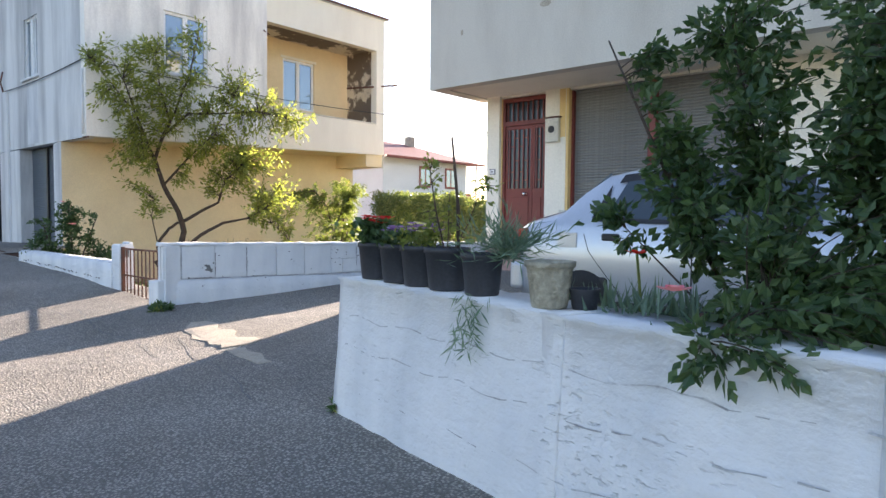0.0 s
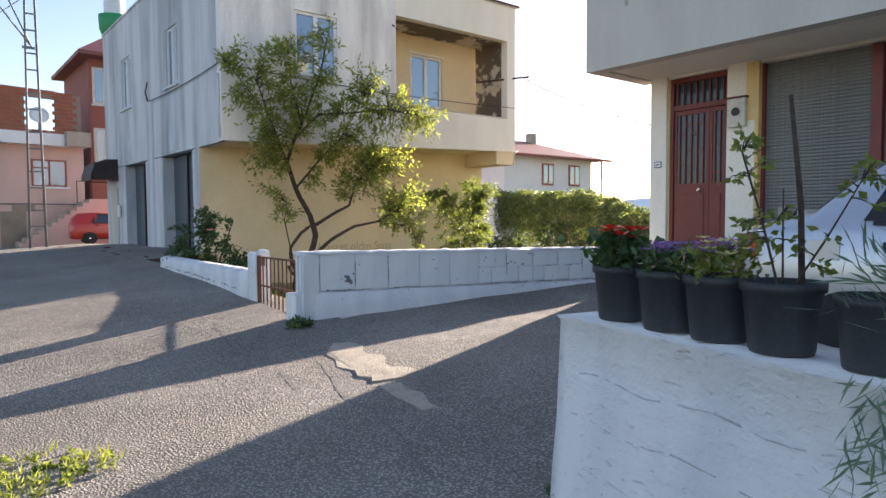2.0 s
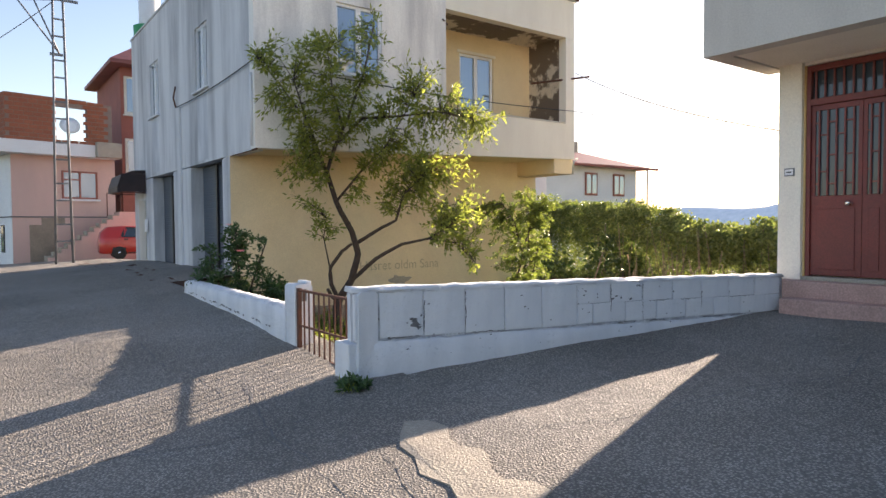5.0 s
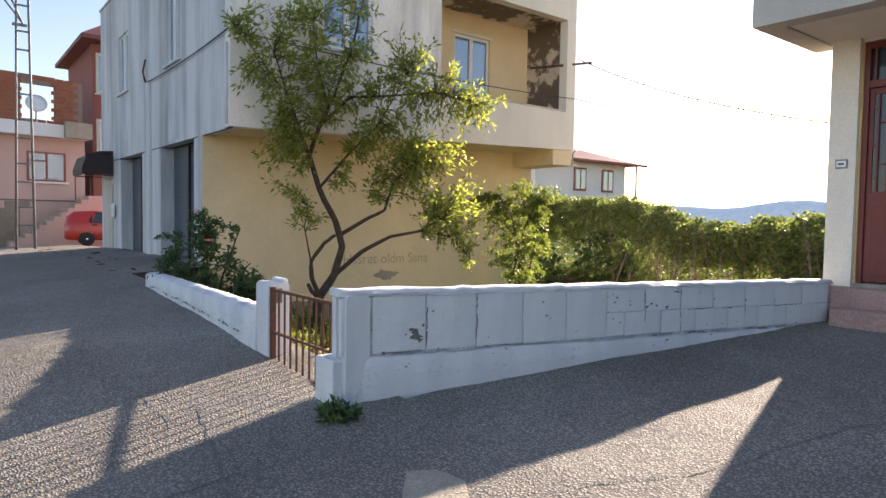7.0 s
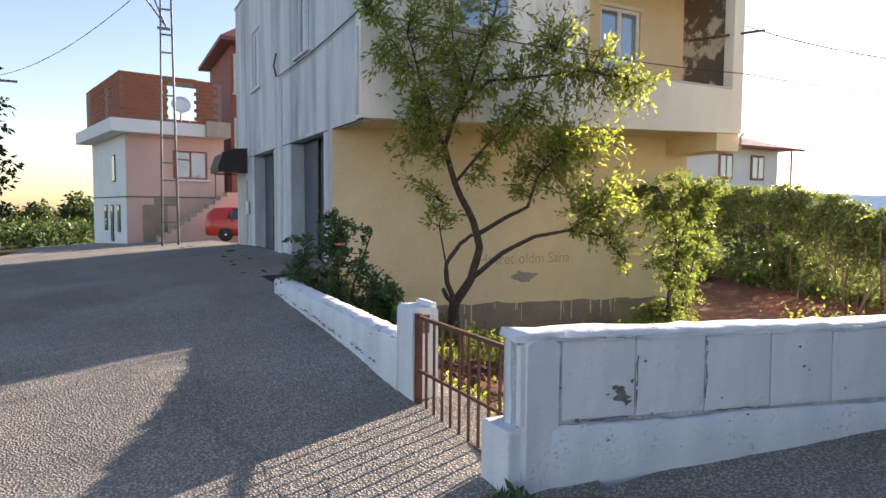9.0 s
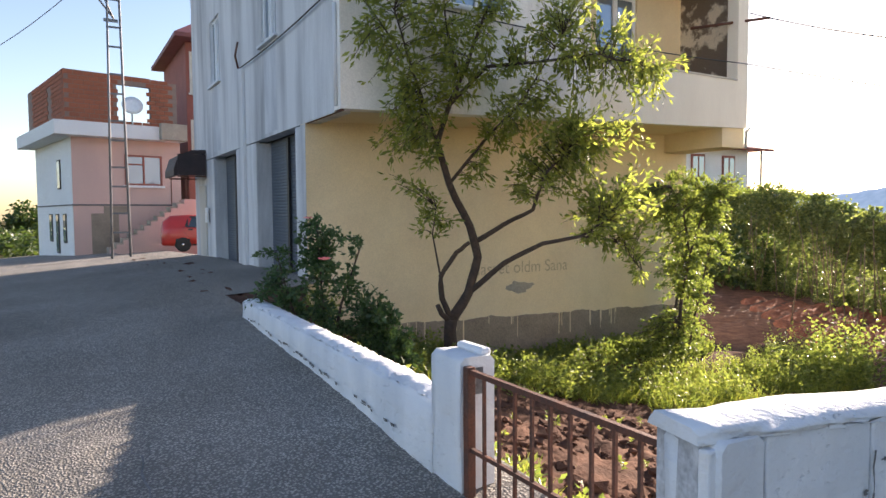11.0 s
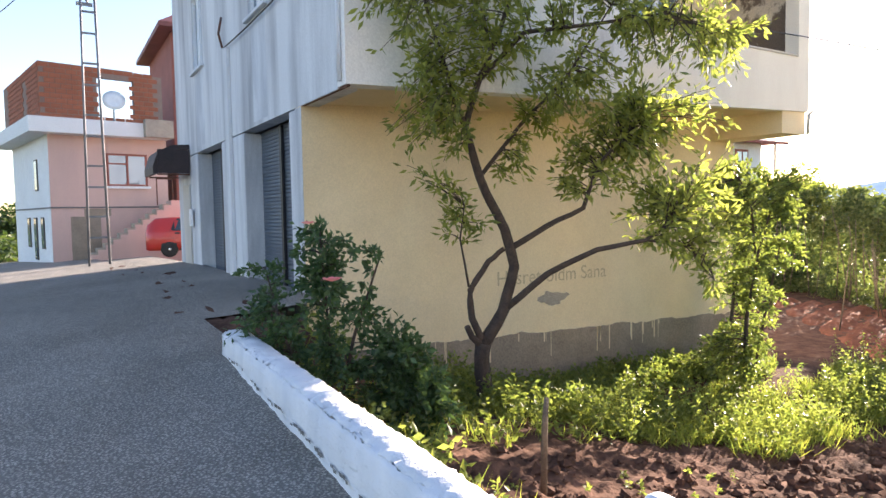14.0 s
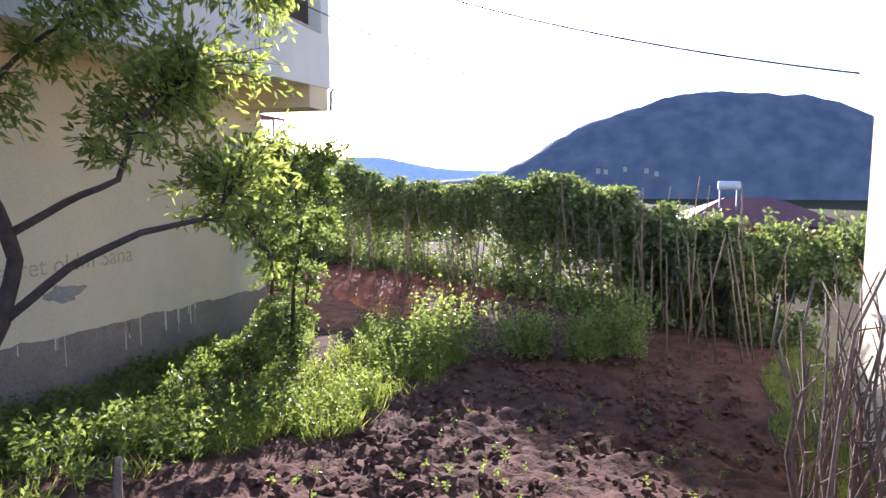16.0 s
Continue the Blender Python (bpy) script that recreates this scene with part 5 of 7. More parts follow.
# darker fruit trees at the far right of the garden
def small_tree(x, y, h, w, seed, leafn="vine_leaf", n=90):
    g = garden_z(x, y)
    o = thing("small_tree", (x, y, g), "slender garden tree with a loose leafy crown", "tree")
    rr = random.Random(seed)
    limbs = [((x, y, g - 0.1), (x + 0.1, y, g + h * 0.35), (x, y + 0.1, g + h * 0.8))]
    rad = [(0.045, 0.015)]
    blobs = [(x, y, g + h * 0.8, w)]
    for k in range(5):
        a = rr.uniform(0, 6.28)
        e = (x + w * math.cos(a), y + w * math.sin(a), g + h * rr.uniform(0.55, 0.95))
        limbs.append(((x + 0.05, y, g + h * 0.35), ((x + e[0]) / 2, (y + e[1]) / 2, g + h * 0.55), e))
        rad.append((0.025, 0.007))
        blobs.append((*e, w * rr.uniform(0.4, 0.65)))
    grow(o, limbs, rad, blobs, n, 30, leafn, 0.13, 0.085, seed)
    return o


small_tree(15.9, 7.6, 1.95, 0.8, 41)
small_tree(15.8, 6.5, 2.0, 0.85, 42)
small_tree(15.9, 5.5, 2.3, 1.0, 43)
small_tree(17.4, 6.4, 2.1, 1.1, 44)
small_tree(18.4, 8.0, 2.2, 1.1, 45)


def weed_patch(name, label, spots, leafn, n, seed, h=(0.2, 0.6), leaf=(0.07, 0.03), stem="weed_leaf", grass=0.0, zf=garden_z, blade=0.3):
    """Weeds or grass: stems with leaves, thick where the spots are."""
    rr = random.Random(seed)
    cs, ds, gc, gd = [], [], [], []
    w = [s[2] * s[3] for s in spots]
    for _ in range(n):
        sx, sy, ra, rb = rr.choices(spots, w)[0]
        a, q = rr.uniform(0, 6.28), math.sqrt(rr.random())
        x, y = sx + ra * q * math.cos(a), sy + rb * q * math.sin(a)
        g = zf(x, y)
        if noise.noise((x * 0.9, y * 0.9, seed * 0.37)) < -0.12 and h[1] > 0.3 and rr.random() < 0.8:
            continue
        hh = rr.uniform(*h) * (0.6 + 0.8 * abs(noise.noise((x, y, seed))) * 1.6)
        if rr.random() < grass:
            for _ in range(7):
                gc.append((x + rr.gauss(0, 0.04), y + rr.gauss(0, 0.04), g - 0.02)), gd.append((rr.uniform(-0.9, 0.9), rr.uniform(-0.9, 0.9), 1.4))
        else:
            lean = Vector((rr.uniform(-0.3, 0.3), rr.uniform(-0.3, 0.3), 1))
            for k in range(12):
                p = Vector((x, y, g)) + lean * hh * (0.15 + 0.85 * k / 11)
                cs.append(p), ds.append((rr.uniform(-1, 1), rr.uniform(-1, 1), 0.4))
    me = leaf_mesh(name, cs, ds, leaf[0], leaf[1], M[leafn], 0.1, seed)
    ob = tagged(part(name, me, None), label, name.replace("_", " "), kind="stuff")
    if gc:
        tagged(part("grass", leaf_mesh("grass", gc, gd, blade, 0.012, M["grass_blade"], -0.2, seed + 1), None), "bright green grass blades", "grass", kind="stuff")
    return ob


weed_patch("weeds", "tall nettles and weeds along the house wall", [(5.2, 15.4, 1.2, .9), (7.0, 15.6, 1.5, .8), (9.0, 15.6, 1.5, .8), (10.8, 15.5, 1.2, .9)], "shrub_leaf", 2500, 51, (0.12, 0.42), (0.085, 0.042), grass=0.15)
weed_patch("weeds", "lush green weeds at the garden edge", [(7.8, 13.9, 1.4, .8), (9.3, 13.6, 1.4, .9), (10.8, 13.2, 1.3, 1.0), (12.2, 13.2, 1.2, 1.0), (13.6, 13.8, 1.2, .9), (8.6, 12.9, .9, .5)], "weed_leaf", 3300, 52, (0.08, 0.72), (0.07, 0.03), grass=0.45)
# the darker shrub leaf paints in the shade these weeds stand in
weed_patch("weeds", "nettles under the fruit tree, leaf colour darkened for the shade there", [(5.0, 14.1, .8, .7), (6.3, 14.2, 1.2, .8), (7.4, 14.4, 1.2, .6)], "shrub_leaf", 1300, 62, (0.08, 0.5), (0.08, 0.038), grass=0.2)
weed_patch("pea_plants", "row of sunlit leafy pea plants", [(12.9, 12.0, .55, .5), (13.0, 11.2, .55, .5), (13.2, 10.1, .55, .45), (13.3, 9.4, .45, .35), (12.4, 12.7, .6, .5)], "weed_leaf", 760, 53, (0.8, 1.35), (0.085, 0.055))
weed_patch("weeds", "low weeds under the rose and the low wall", [(3.1, 12.7, .6, .5), (2.7, 11.4, .3, .8), (3.9, 13.4, .7, .6), (3.2, 14.2, .6, .8)], "weed_leaf", 380, 54, (0.12, 0.4), (0.08, 0.045), grass=0.3)
weed_patch("garden_seedlings", "scattered seedlings on the dug soil", [(5.5, 10.5, 2.8, 2.2), (9, 9.8, 3, 2)], "weed_leaf", 110, 55, (0.05, 0.14), (0.05, 0.025))
weed_patch("grass_verge", "grass along the garden path by the house", [(7.4, 7.45, 1.0, .35), (9.5, 7.2, 1.5, .4), (12, 6.8, 1.8, .5), (14, 6.3, 1.2, .5)], "weed_leaf", 1500, 56, (0.05, 0.13), (0.05, 0.02), grass=0.75, blade=0.14)
weed_patch("weeds", "rust-leaved herbs behind the gate", [(2.35, 8.6, .2, .6), (2.5, 9.6, .25, .5)], "weed_leaf", 90, 57, (0.1, 0.3), (0.06, 0.03), grass=0.1)
weed_patch("weeds", "patchy weeds at the lane's edge", [(-1.6, 4.9, .75, .45), (-2.3, 5.2, .7, .9), (-1.2, 4.7, .4, .25)], "weed_leaf", 420, 58, (0.02, 0.06), (0.045, 0.02), grass=0.3, zf=road_z, blade=0.08)
weed_patch("weeds", "green tuft growing at the foot of the wall", [(1.68, 7.4, .1, .16), (0.48, 2.42, .05, .14)], "rose_leaf", 34, 59, (0.03, 0.09), (0.08, 0.03), grass=0.15, zf=road_z, blade=0.12)

# clods thrown up by the spade
rr = random.Random(63)
OCT = [(1, 0, 0), (-1, 0, 0), (0, 1, 0), (0, -1, 0), (0, 0, 1), (0, 0, -1)]
TRI = [(0, 2, 4), (2, 1, 4), (1, 3, 4), (3, 0, 4), (2, 0, 5), (1, 2, 5), (3, 1, 5), (0, 3, 5)]
vs, fs = [], []
for _ in range(5200):
    x, y = rr.uniform(2.6, 15), rr.uniform(7.6, 13.2)
    if y > 13.6 - 0.12 * x or noise.noise((x * 1.4, y * 1.4, 9)) < -0.15:
        continue
    q = rr.uniform(0.02, 0.075) * (1 if rr.random() < 0.85 else 1.7)
    z = tilled(x, y) + q * 0.15
    e = Euler((rr.random() * 6, rr.random() * 6, rr.random() * 6)).to_matrix()
    n0 = len(vs)
    for c in OCT:
        p = e @ (Vector(c) * q * rr.uniform(0.55, 1.2))
        vs.append((x + p.x, y + p.y, z + p.z * 0.7))
    fs += [tuple(n0 + i for i in t) for t in TRI]
me = bpy.data.meshes.new("soil_clods")
me.from_pydata(vs, [], fs)
me.materials.append(M["soil"])
tagged(part("soil_clods", me, None), "loose clods on the dug soil", "clods", kind="stuff")

weed_patch("weeds", "dark undergrowth at the foot of the vine hedge", [(hedge_line(k / 10)[0] - 0.2, hedge_line(k / 10)[1], .9, .9) for k in range(-1, 16)] + [(16, 6.6, 1.2, .9)], "vine_leaf", 3400, 60, (0.3, 0.95), (0.12, 0.07), grass=0.1)

# bundle of dry prunings against the wall
pile = thing("brush_pile", (5.6, 7.9, -0.9), "leaning bundle of dry bare prunings", "brushwood")
r = random.Random(61)
for i in range(46):
    bx, by = 5.9 + r.uniform(-0.6, 0.5), 8.0 + r.uniform(-0.35, 0.3)
    ln = r.uniform(1.2, 2.3)
    d = Vector((r.uniform(0.1, 0.75), r.uniform(-0.35, 0.1), 1)).normalized()
    p0 = Vector((bx, by, garden_z(bx, by) - 0.05))
    pts = [p0 + d * ln * k / 5 + Vector((r.uniform(-1, 1), r.uniform(-1, 1), 0)) * 0.05 * k / 2 for k in range(6)]
    bm = bmesh.new()
    ra = r.uniform(0.008, 0.022)
    tube(bm, pts, [ra * (1 - 0.12 * k) for k in range(6)], 5)
    for k in (2, 3, 4):
        if r.random() < 0.6:
            tube(bm, [pts[k], pts[k] + Vector((r.uniform(-0.25, 0.25), r.uniform(-0.25, 0.1), r.uniform(0.1, 0.35)))], [ra * 0.5, ra * 0.2], 4)
    part("branch", bm, M["twig"], pile)
stake = thing("garden_stake", (3.9, 11.9, -0.75), "split wooden stake standing in the soil", "stake")
bm = bmesh.new()
tube(bm, [(3.9, 11.9, -0.95), (3.92, 11.9, -0.2), (3.94, 11.9, 0.02)], [0.028, 0.026, 0.018], 6)
part("shaft", bm, M["pole"], stake)

# ---------- pots on the planter wall ----------
def pot_mesh(rt, h, n=28):
    b = bmesh.new()
    lathe(b, [(rt * 0.74, 0), (rt * 0.78, 0.01), (rt * 0.93, h * 0.86), (rt * 1.0, h * 0.87), (rt * 1.01, h), (rt * 0.93, h), (rt * 0.9, h * 0.88)], n)
    return b


def wall_edge(y):
    return 0.02 + (y - 0.7) * 0.2556 if y > 0.7 else -0.17 + (y + 0.38) * 0.176


def potted(y, inset, rt, h, name, label):
    x = wall_edge(y) + inset
    p = thing(name, (x, y, 0.772), label, "potted plant", "flower pots on the wall")
    part("pot", pot_mesh(rt, h), M["pot"], p, "black plastic nursery pot").location = (x, y, 0.772)
    b = bmesh.new()
    lathe(b, [(rt * 0.9, h * 0.86), (rt * 0.5, h * 0.9), (0.01, h * 0.92)], 20)
    part("potting_soil", b, M["soil"], p).location = (x, y, 0.772)
    return p, x


def fix(p):
    for c in p.children:
        if c.location.length > 0.01:
            c.matrix_parent_inverse = p.matrix_basis.inverted()


def foliage(p, x, y, z, n, rad, h, leafn, leaf, seed, petals=None, pn=0, psize=0.02):
    rr = random.Random(seed)
    cs = [Vector((x + rr.gauss(0, rad * 0.55), y + rr.gauss(0, rad * 0.55), z + rr.random() ** 0.8 * h)) for _ in range(n)]
    part("foliage", leaf_mesh("foliage", cs, [(rr.uniform(-1, 1), rr.uniform(-1, 1), 0.5) for _ in cs], leaf[0], leaf[1], M[leafn], 0.1, seed), None, p)
    for k in range(pn):
        a = rr.uniform(0, 6.28)
        q = rad * math.sqrt(rr.random()) * 0.95
        m = petals[k % len(petals)]
        blossom("flower", p, (x + q * math.cos(a), y + q * math.sin(a), z + h * rr.uniform(0.85, 1.3)), psize * rr.uniform(0.8, 1.2), m, 7, seed + k)


PW = (
    (2.23, 0.115, 0.112, 0.215, "potted_geranium", "red geranium in a black plastic pot"),
    (1.98, 0.115, 0.115, 0.215, "potted_pansy", "dark violet pansies in a black plastic pot"),
    (1.76, 0.12, 0.118, 0.215, "potted_pansy", "violet and yellow pansies in a black plastic pot"),
    (1.54, 0.13, 0.12, 0.215, "potted_rose", "sparse staked rose in a black plastic pot"),
    (1.27, 0.14, 0.105, 0.2, "potted_carnation", "trailing grey-green carnation in a black pot"),
)
for k, (y, inset, rt, h, name, label) in enumerate(PW):
    p, x = potted(y, inset, rt, h, name, label)
    fix(p)
    z = 0.772 + h * 0.9
    if k == 0:
        foliage(p, x, y, z, 260, 0.10, 0.14, "rose_leaf", (0.055, 0.05), 70, ("red_petal",), 12, 0.042)
    elif k == 1:
        foliage(p, x, y, z, 240, 0.11, 0.09, "rose_leaf", (0.04, 0.022), 71, ("purple_petal",), 34, 0.03)
    elif k == 2:
        foliage(p, x, y, z, 260, 0.11, 0.11, "weed_leaf", (0.04, 0.022), 72, ("purple_petal", "yellow_petal", "purple_petal"), 34, 0.03)
    elif k == 3:
        grow(p, [((x, y, z - 0.05), (x - 0.03, y + 0.05, z + 0.2), (x + 0.02, y + 0.14, z + 0.42)), ((x, y, z - 0.05), (x + 0.05, y - 0.1, z + 0.15), (x + 0.02, y - 0.2, z + 0.32)), ((x, y, z - 0.05), (x + 0.04, y + 0.02, z + 0.3))],
             [(0.0045, 0.003), (0.004, 0.002), (0.004, 0.002)], [(x, y + 0.13, z + 0.38, .1), (x + .03, y - .2, z + .3, .09), (x, y + .05, z + .18, .1), (x + .03, y - .08, z + .1, .08)], 36, 6, "weed_leaf", 0.032, 0.022, 73, twig_r=0.003, trunk_name="stem")
        b = bmesh.new()
        tube(b, [(x + 0.05, y - 0.04, z - 0.15), (x + 0.045, y - 0.03, z + 0.25), (x + 0.03, y - 0.0, z + 0.58)], [0.011, 0.009, 0.006], 7)
        part("plant_stake", b, M["bark"], p, "grey wooden stake")
    else:
        rr = random.Random(74)
        cs, ds = [], []
        for s in range(90):
            d = Vector((rr.uniform(-1, 0.9), rr.uniform(-1.2, 0.8), rr.uniform(0.1, 1.4))).normalized()
            ln = rr.uniform(0.12, 0.34)
            for q in range(9):
                t = q / 8
                pt = Vector((x - 0.01, y - 0.14, z)) + d * ln * t + Vector((0, 0, -0.25 * ln * t * t))
                cs.append(pt), ds.append(d + Vector((rr.uniform(-.8, .8), rr.uniform(-.8, .8), rr.uniform(-.4, .8))))
        for s in range(7):
            a = Vector((wall_edge(y - 0.1) - 0.03, y - 0.12 + rr.uniform(-0.08, 0.08), 0.80))
            ln = rr.uniform(0.12, 0.34)
            for q in range(16):
                t = q / 15
                cs.append(a + Vector((-0.03 * t, 0.06 * math.sin(3 * t + s), -ln * t))), ds.append((rr.uniform(-.5, .3), rr.uniform(-1, 1), -0.6))
        part("foliage", leaf_mesh("foliage", cs, ds, 0.085, 0.008, M["grey_leaf"], 0.1, 75), None, p)
# empty old stone pot
sx, sy = wall_edge(0.81) + 0.11, 0.81
sp = thing("stone_pot", (sx, sy, 0.774), "weathered beige cement flower pot, worn and spotted", "flower pot")
b = bmesh.new()
lathe(b, [(0.072, 0), (0.076, 0.012), (0.093, 0.15), (0.098, 0.165), (0.105, 0.168), (0.107, 0.19), (0.096, 0.19), (0.09, 0.16), (0.088, 0.145), (0.01, 0.14)], 30, (sx, sy, 0.774))
part("body", b, M["stone_pot"], sp)
small = thing("flower_pot", (wall_edge(0.68) + 0.2, 0.68, 0.772), "small black plastic pot", "flower pot")
b = bmesh.new()
lathe(b, [(0.05, 0), (0.062, 0.08), (0.066, 0.085), (0.058, 0.085), (0.055, 0.07), (0.01, 0.07)], 22, (wall_edge(0.68) + 0.2, 0.68, 0.772))
part("body", b, M["pot"], small)
tul = thing("red_lily", (0.32, 0.5, 0.66), "red budding lily with narrow leaves", "flower")
b = bmesh.new()
tube(b, [(0.36, 0.5, 0.66), (0.34, 0.5, 0.85), (0.32, 0.51, 1.02)], 0.006, 5)
part("stem", b, M["weed_leaf"], tul)
blossom("bloom", tul, (0.32, 0.51, 1.0), 0.05, "red_petal", 8, 81, "red bud")
rr = random.Random(82)
part("foliage", leaf_mesh("foliage", [(0.36 + rr.gauss(0, .08), 0.42 + rr.gauss(0, .16), 0.66 + rr.random() * 0.1) for _ in range(220)], [(rr.uniform(-.7, .7), rr.uniform(-.7, .7), 1.2) for _ in range(220)], 0.16, 0.016, M["grey_leaf"], 0.0, 82), None, tul)


# ---------- parked saloon ----------
def car_body(stations):
    """Rings across the car from tail to nose: half width, sill, shoulder, roof edge width, roof height."""
    bm = bmesh.new()
    rings = []
    for s, w, sill, belt, wr, top in stations:
        half = [(w * 0.93, sill), (w * 0.985, sill + 0.12), (w, sill + (belt - sill) * 0.55), (w * 0.985, belt - 0.05), (w * 0.95, belt), (wr, top - 0.03), (wr * 0.86, top), (wr * 0.4, top + 0.012)]
        pts = [(-u, z) for u, z in half] + [(u, z) for u, z in reversed(half)]
        rings.append([bm.verts.new((u, -s, z)) for u, z in pts])
    for r0, r1 in zip(rings, rings[1:]):
        for i in range(len(r0) - 1):
            bm.faces.new((r0[i], r0[i + 1], r1[i + 1], r1[i])).smooth = True
        bm.faces.new((r0[-1], r0[0], r1[0], r1[-1]))
    bm.faces.new(rings[0])
    bm.faces.new(rings[-1][::-1])
    return bm


def side_patch(stations, s0, s1, k0, k1, off, n=8, lean=0.0):
    """A panel that follows the car's side between two stations and two heights on the window band."""
    bm = bmesh.new()
    ss = [q[0] for q in stations]

    def at(s, k):
        w = np.interp(s, ss, [q[1] for q in stations]) * 0.95
        b, wr, tp = (np.interp(s, ss, [q[j] for q in stations]) for j in (3, 4, 5))
        return Vector((-(w + (wr - w) * k) - off, -s, b + (tp - 0.03 - b) * k + off * 0.4))
    lo = [bm.verts.new(at(s0 + (s1 - s0) * i / n, k0)) for i in range(n + 1)]
    hi = [bm.verts.new(at(s0 + lean + (s1 - s0 - lean) * i / n, k1)) for i in range(n + 1)]
    for i in range(n):
        bm.faces.new((lo[i], lo[i + 1], hi[i + 1], hi[i]))
    return bm


CAR = [(0.0, 0.70, 0.32, 0.80, 0.62, 0.86), (0.05, 0.77, 0.28, 0.94, 0.66, 1.01), (0.22, 0.82, 0.26, 0.99, 0.69, 1.06), (0.5, 0.835, 0.25, 1.01, 0.69, 1.13), (0.7, 0.84, 0.24, 1.01, 0.65, 1.31), (0.92, 0.84, 0.24, 1.01, 0.60, 1.46), (1.2, 0.84, 0.24, 1.0, 0.585, 1.505),
       (1.9, 0.84, 0.24, 0.985, 0.58, 1.52), (2.45, 0.84, 0.24, 0.97, 0.58, 1.48), (2.75, 0.84, 0.24, 0.96, 0.60, 1.37), (3.2, 0.83, 0.25, 0.95, 0.66, 1.06), (3.7, 0.82, 0.26, 0.9, 0.66, 0.97),
       (4.15, 0.78, 0.28, 0.78, 0.64, 0.84), (4.3, 0.70, 0.32, 0.64, 0.6, 0.7)]


def wheel(parent, x, y, z, rad, out):
    b = bmesh.new()
    lathe(b, [(rad * 0.66, 0), (rad * 0.98, 0.01), (rad, 0.04), (rad, 0.15), (rad * 0.98, 0.18), (rad * 0.66, 0.19)], 26)
    turn = Matrix.Translation((x, y, z)) @ Matrix.Rotation(radians(90 * out), 4, "Y")
    b.transform(turn)
    ty = part("tyre", b, M["rubber"], parent)
    b = bmesh.new()
    lathe(b, [(rad * 0.64, 0.10), (rad * 0.66, 0.185), (rad * 0.6, 0.19), (rad * 0.56, 0.17), (rad * 0.2, 0.165), (rad * 0.18, 0.19), (0.01, 0.195)], 26)
    for k in range(9):
        a = k * math.tau / 9
        vs = box(b, rad * 0.18, rad * 0.6, -0.014, 0.014, 0.166, 0.186)
        bmesh.ops.rotate(b, verts=vs, cent=(0, 0, 0), matrix=Matrix.Rotation(a, 3, "Z"))
    b.transform(turn)
    part("wheel_rim", b, M["chrome"], ty, "silver spoked wheel trim")


def saloon(m, name, label, paint, stations, lamp=True):
    c = thing(name, (0, 0, 0), label, "car")
    part("body", car_body(stations), M[paint], c)
    for nm, s0, s1, k0, k1, le, mm in (("side_window", 0.98, 1.72, 0.1, 0.82, 0.14, "car_glass"), ("side_window", 1.84, 2.7, 0.1, 0.82, 0.0, "car_glass"), ("window_trim", 0.9, 2.85, 0.02, 0.1, 0.0, "trim"), ("window_trim", 1.04, 2.62, 0.82, 0.98, 0.04, "trim"), ("door_pillar", 1.72, 1.84, 0.1, 0.82, 0.0, "trim"), ("window_trim", 0.84, 0.98, 0.1, 0.82, 0.14, "trim")):
        part(nm, side_patch(stations, s0, s1, k0, k1, 0.008, 8, le), M[mm], c)
    bm = bmesh.new()
    tube(bm, [(-0.80, -0.8, 1.0), (-0.829, -0.79, 0.9), (-0.838, -0.84, 0.75), (-0.838, -0.98, 0.58), (-0.836, -1.12, 0.42), (-0.83, -1.16, 0.33)], 0.004, 5)
    part("door_gap", bm, M["trim"], c)
    for s in (1.78, 2.9):
        boxes("door_gap", M["trim"], c, (-0.846, -0.834, -s - 0.004, -s + 0.004, 0.34, 0.92))
    boxes("sill_strip", M["trim"], c, (-0.84, -0.8, -3.0, -1.12, 0.26, 0.31))
    for s in (0.97, 1.9):
        boxes("door_handle", M["trim"], c, (-0.852, -0.82, -s - 0.17, -s, 0.85, 0.915), bev=0.014, label="black pull handle")
    if lamp:
        boxes("tail_lamp", M["lamp_red"], c, (-0.815, -0.5, -0.15, 0.01, 0.78, 0.95), bev=0.03, label="red and amber tail lamp")
        boxes("bumper", M[paint], c, (-0.80, 0.80, -0.1, 0.06, 0.34, 0.62), bev=0.04)
        boxes("fuel_flap", M[paint], c, (-0.844, -0.834, -0.72, -0.52, 0.78, 0.92), bev=0.004)
        bm = bmesh.new()
        v = [bm.verts.new(p) for p in ((-0.6, -0.5, 1.15), (0.6, -0.5, 1.15), (0.52, -0.9, 1.475), (-0.52, -0.9, 1.475), (-0.6, -0.53, 1.13), (0.6, -0.53, 1.13), (0.52, -0.93, 1.45), (-0.52, -0.93, 1.45))]
        for f in ((0, 1, 2, 3), (0, 4, 5, 1), (1, 5, 6, 2), (2, 6, 7, 3), (3, 7, 4, 0)):
            bm.faces.new([v[i] for i in f])
        part("rear_window", bm, M["car_glass"], c)
        boxes("deck_board", M["paper"], c, (-0.4, 0.0, -0.32, -0.26, 1.075, 1.13), bev=0.006, label="folded pale plastic plate")
    for s in (0.78, 3.38):
        for o, x in ((-1, -0.66), (1, 0.66)):
            wheel(c, x, -s, 0.29, 0.29, o)
        boxes("wheel_arch", M["trim"], c, (-0.842, -0.70, -s - 0.33, -s + 0.33, 0.2, 0.6), bev=0.1)
    c.matrix_basis = m
    return c


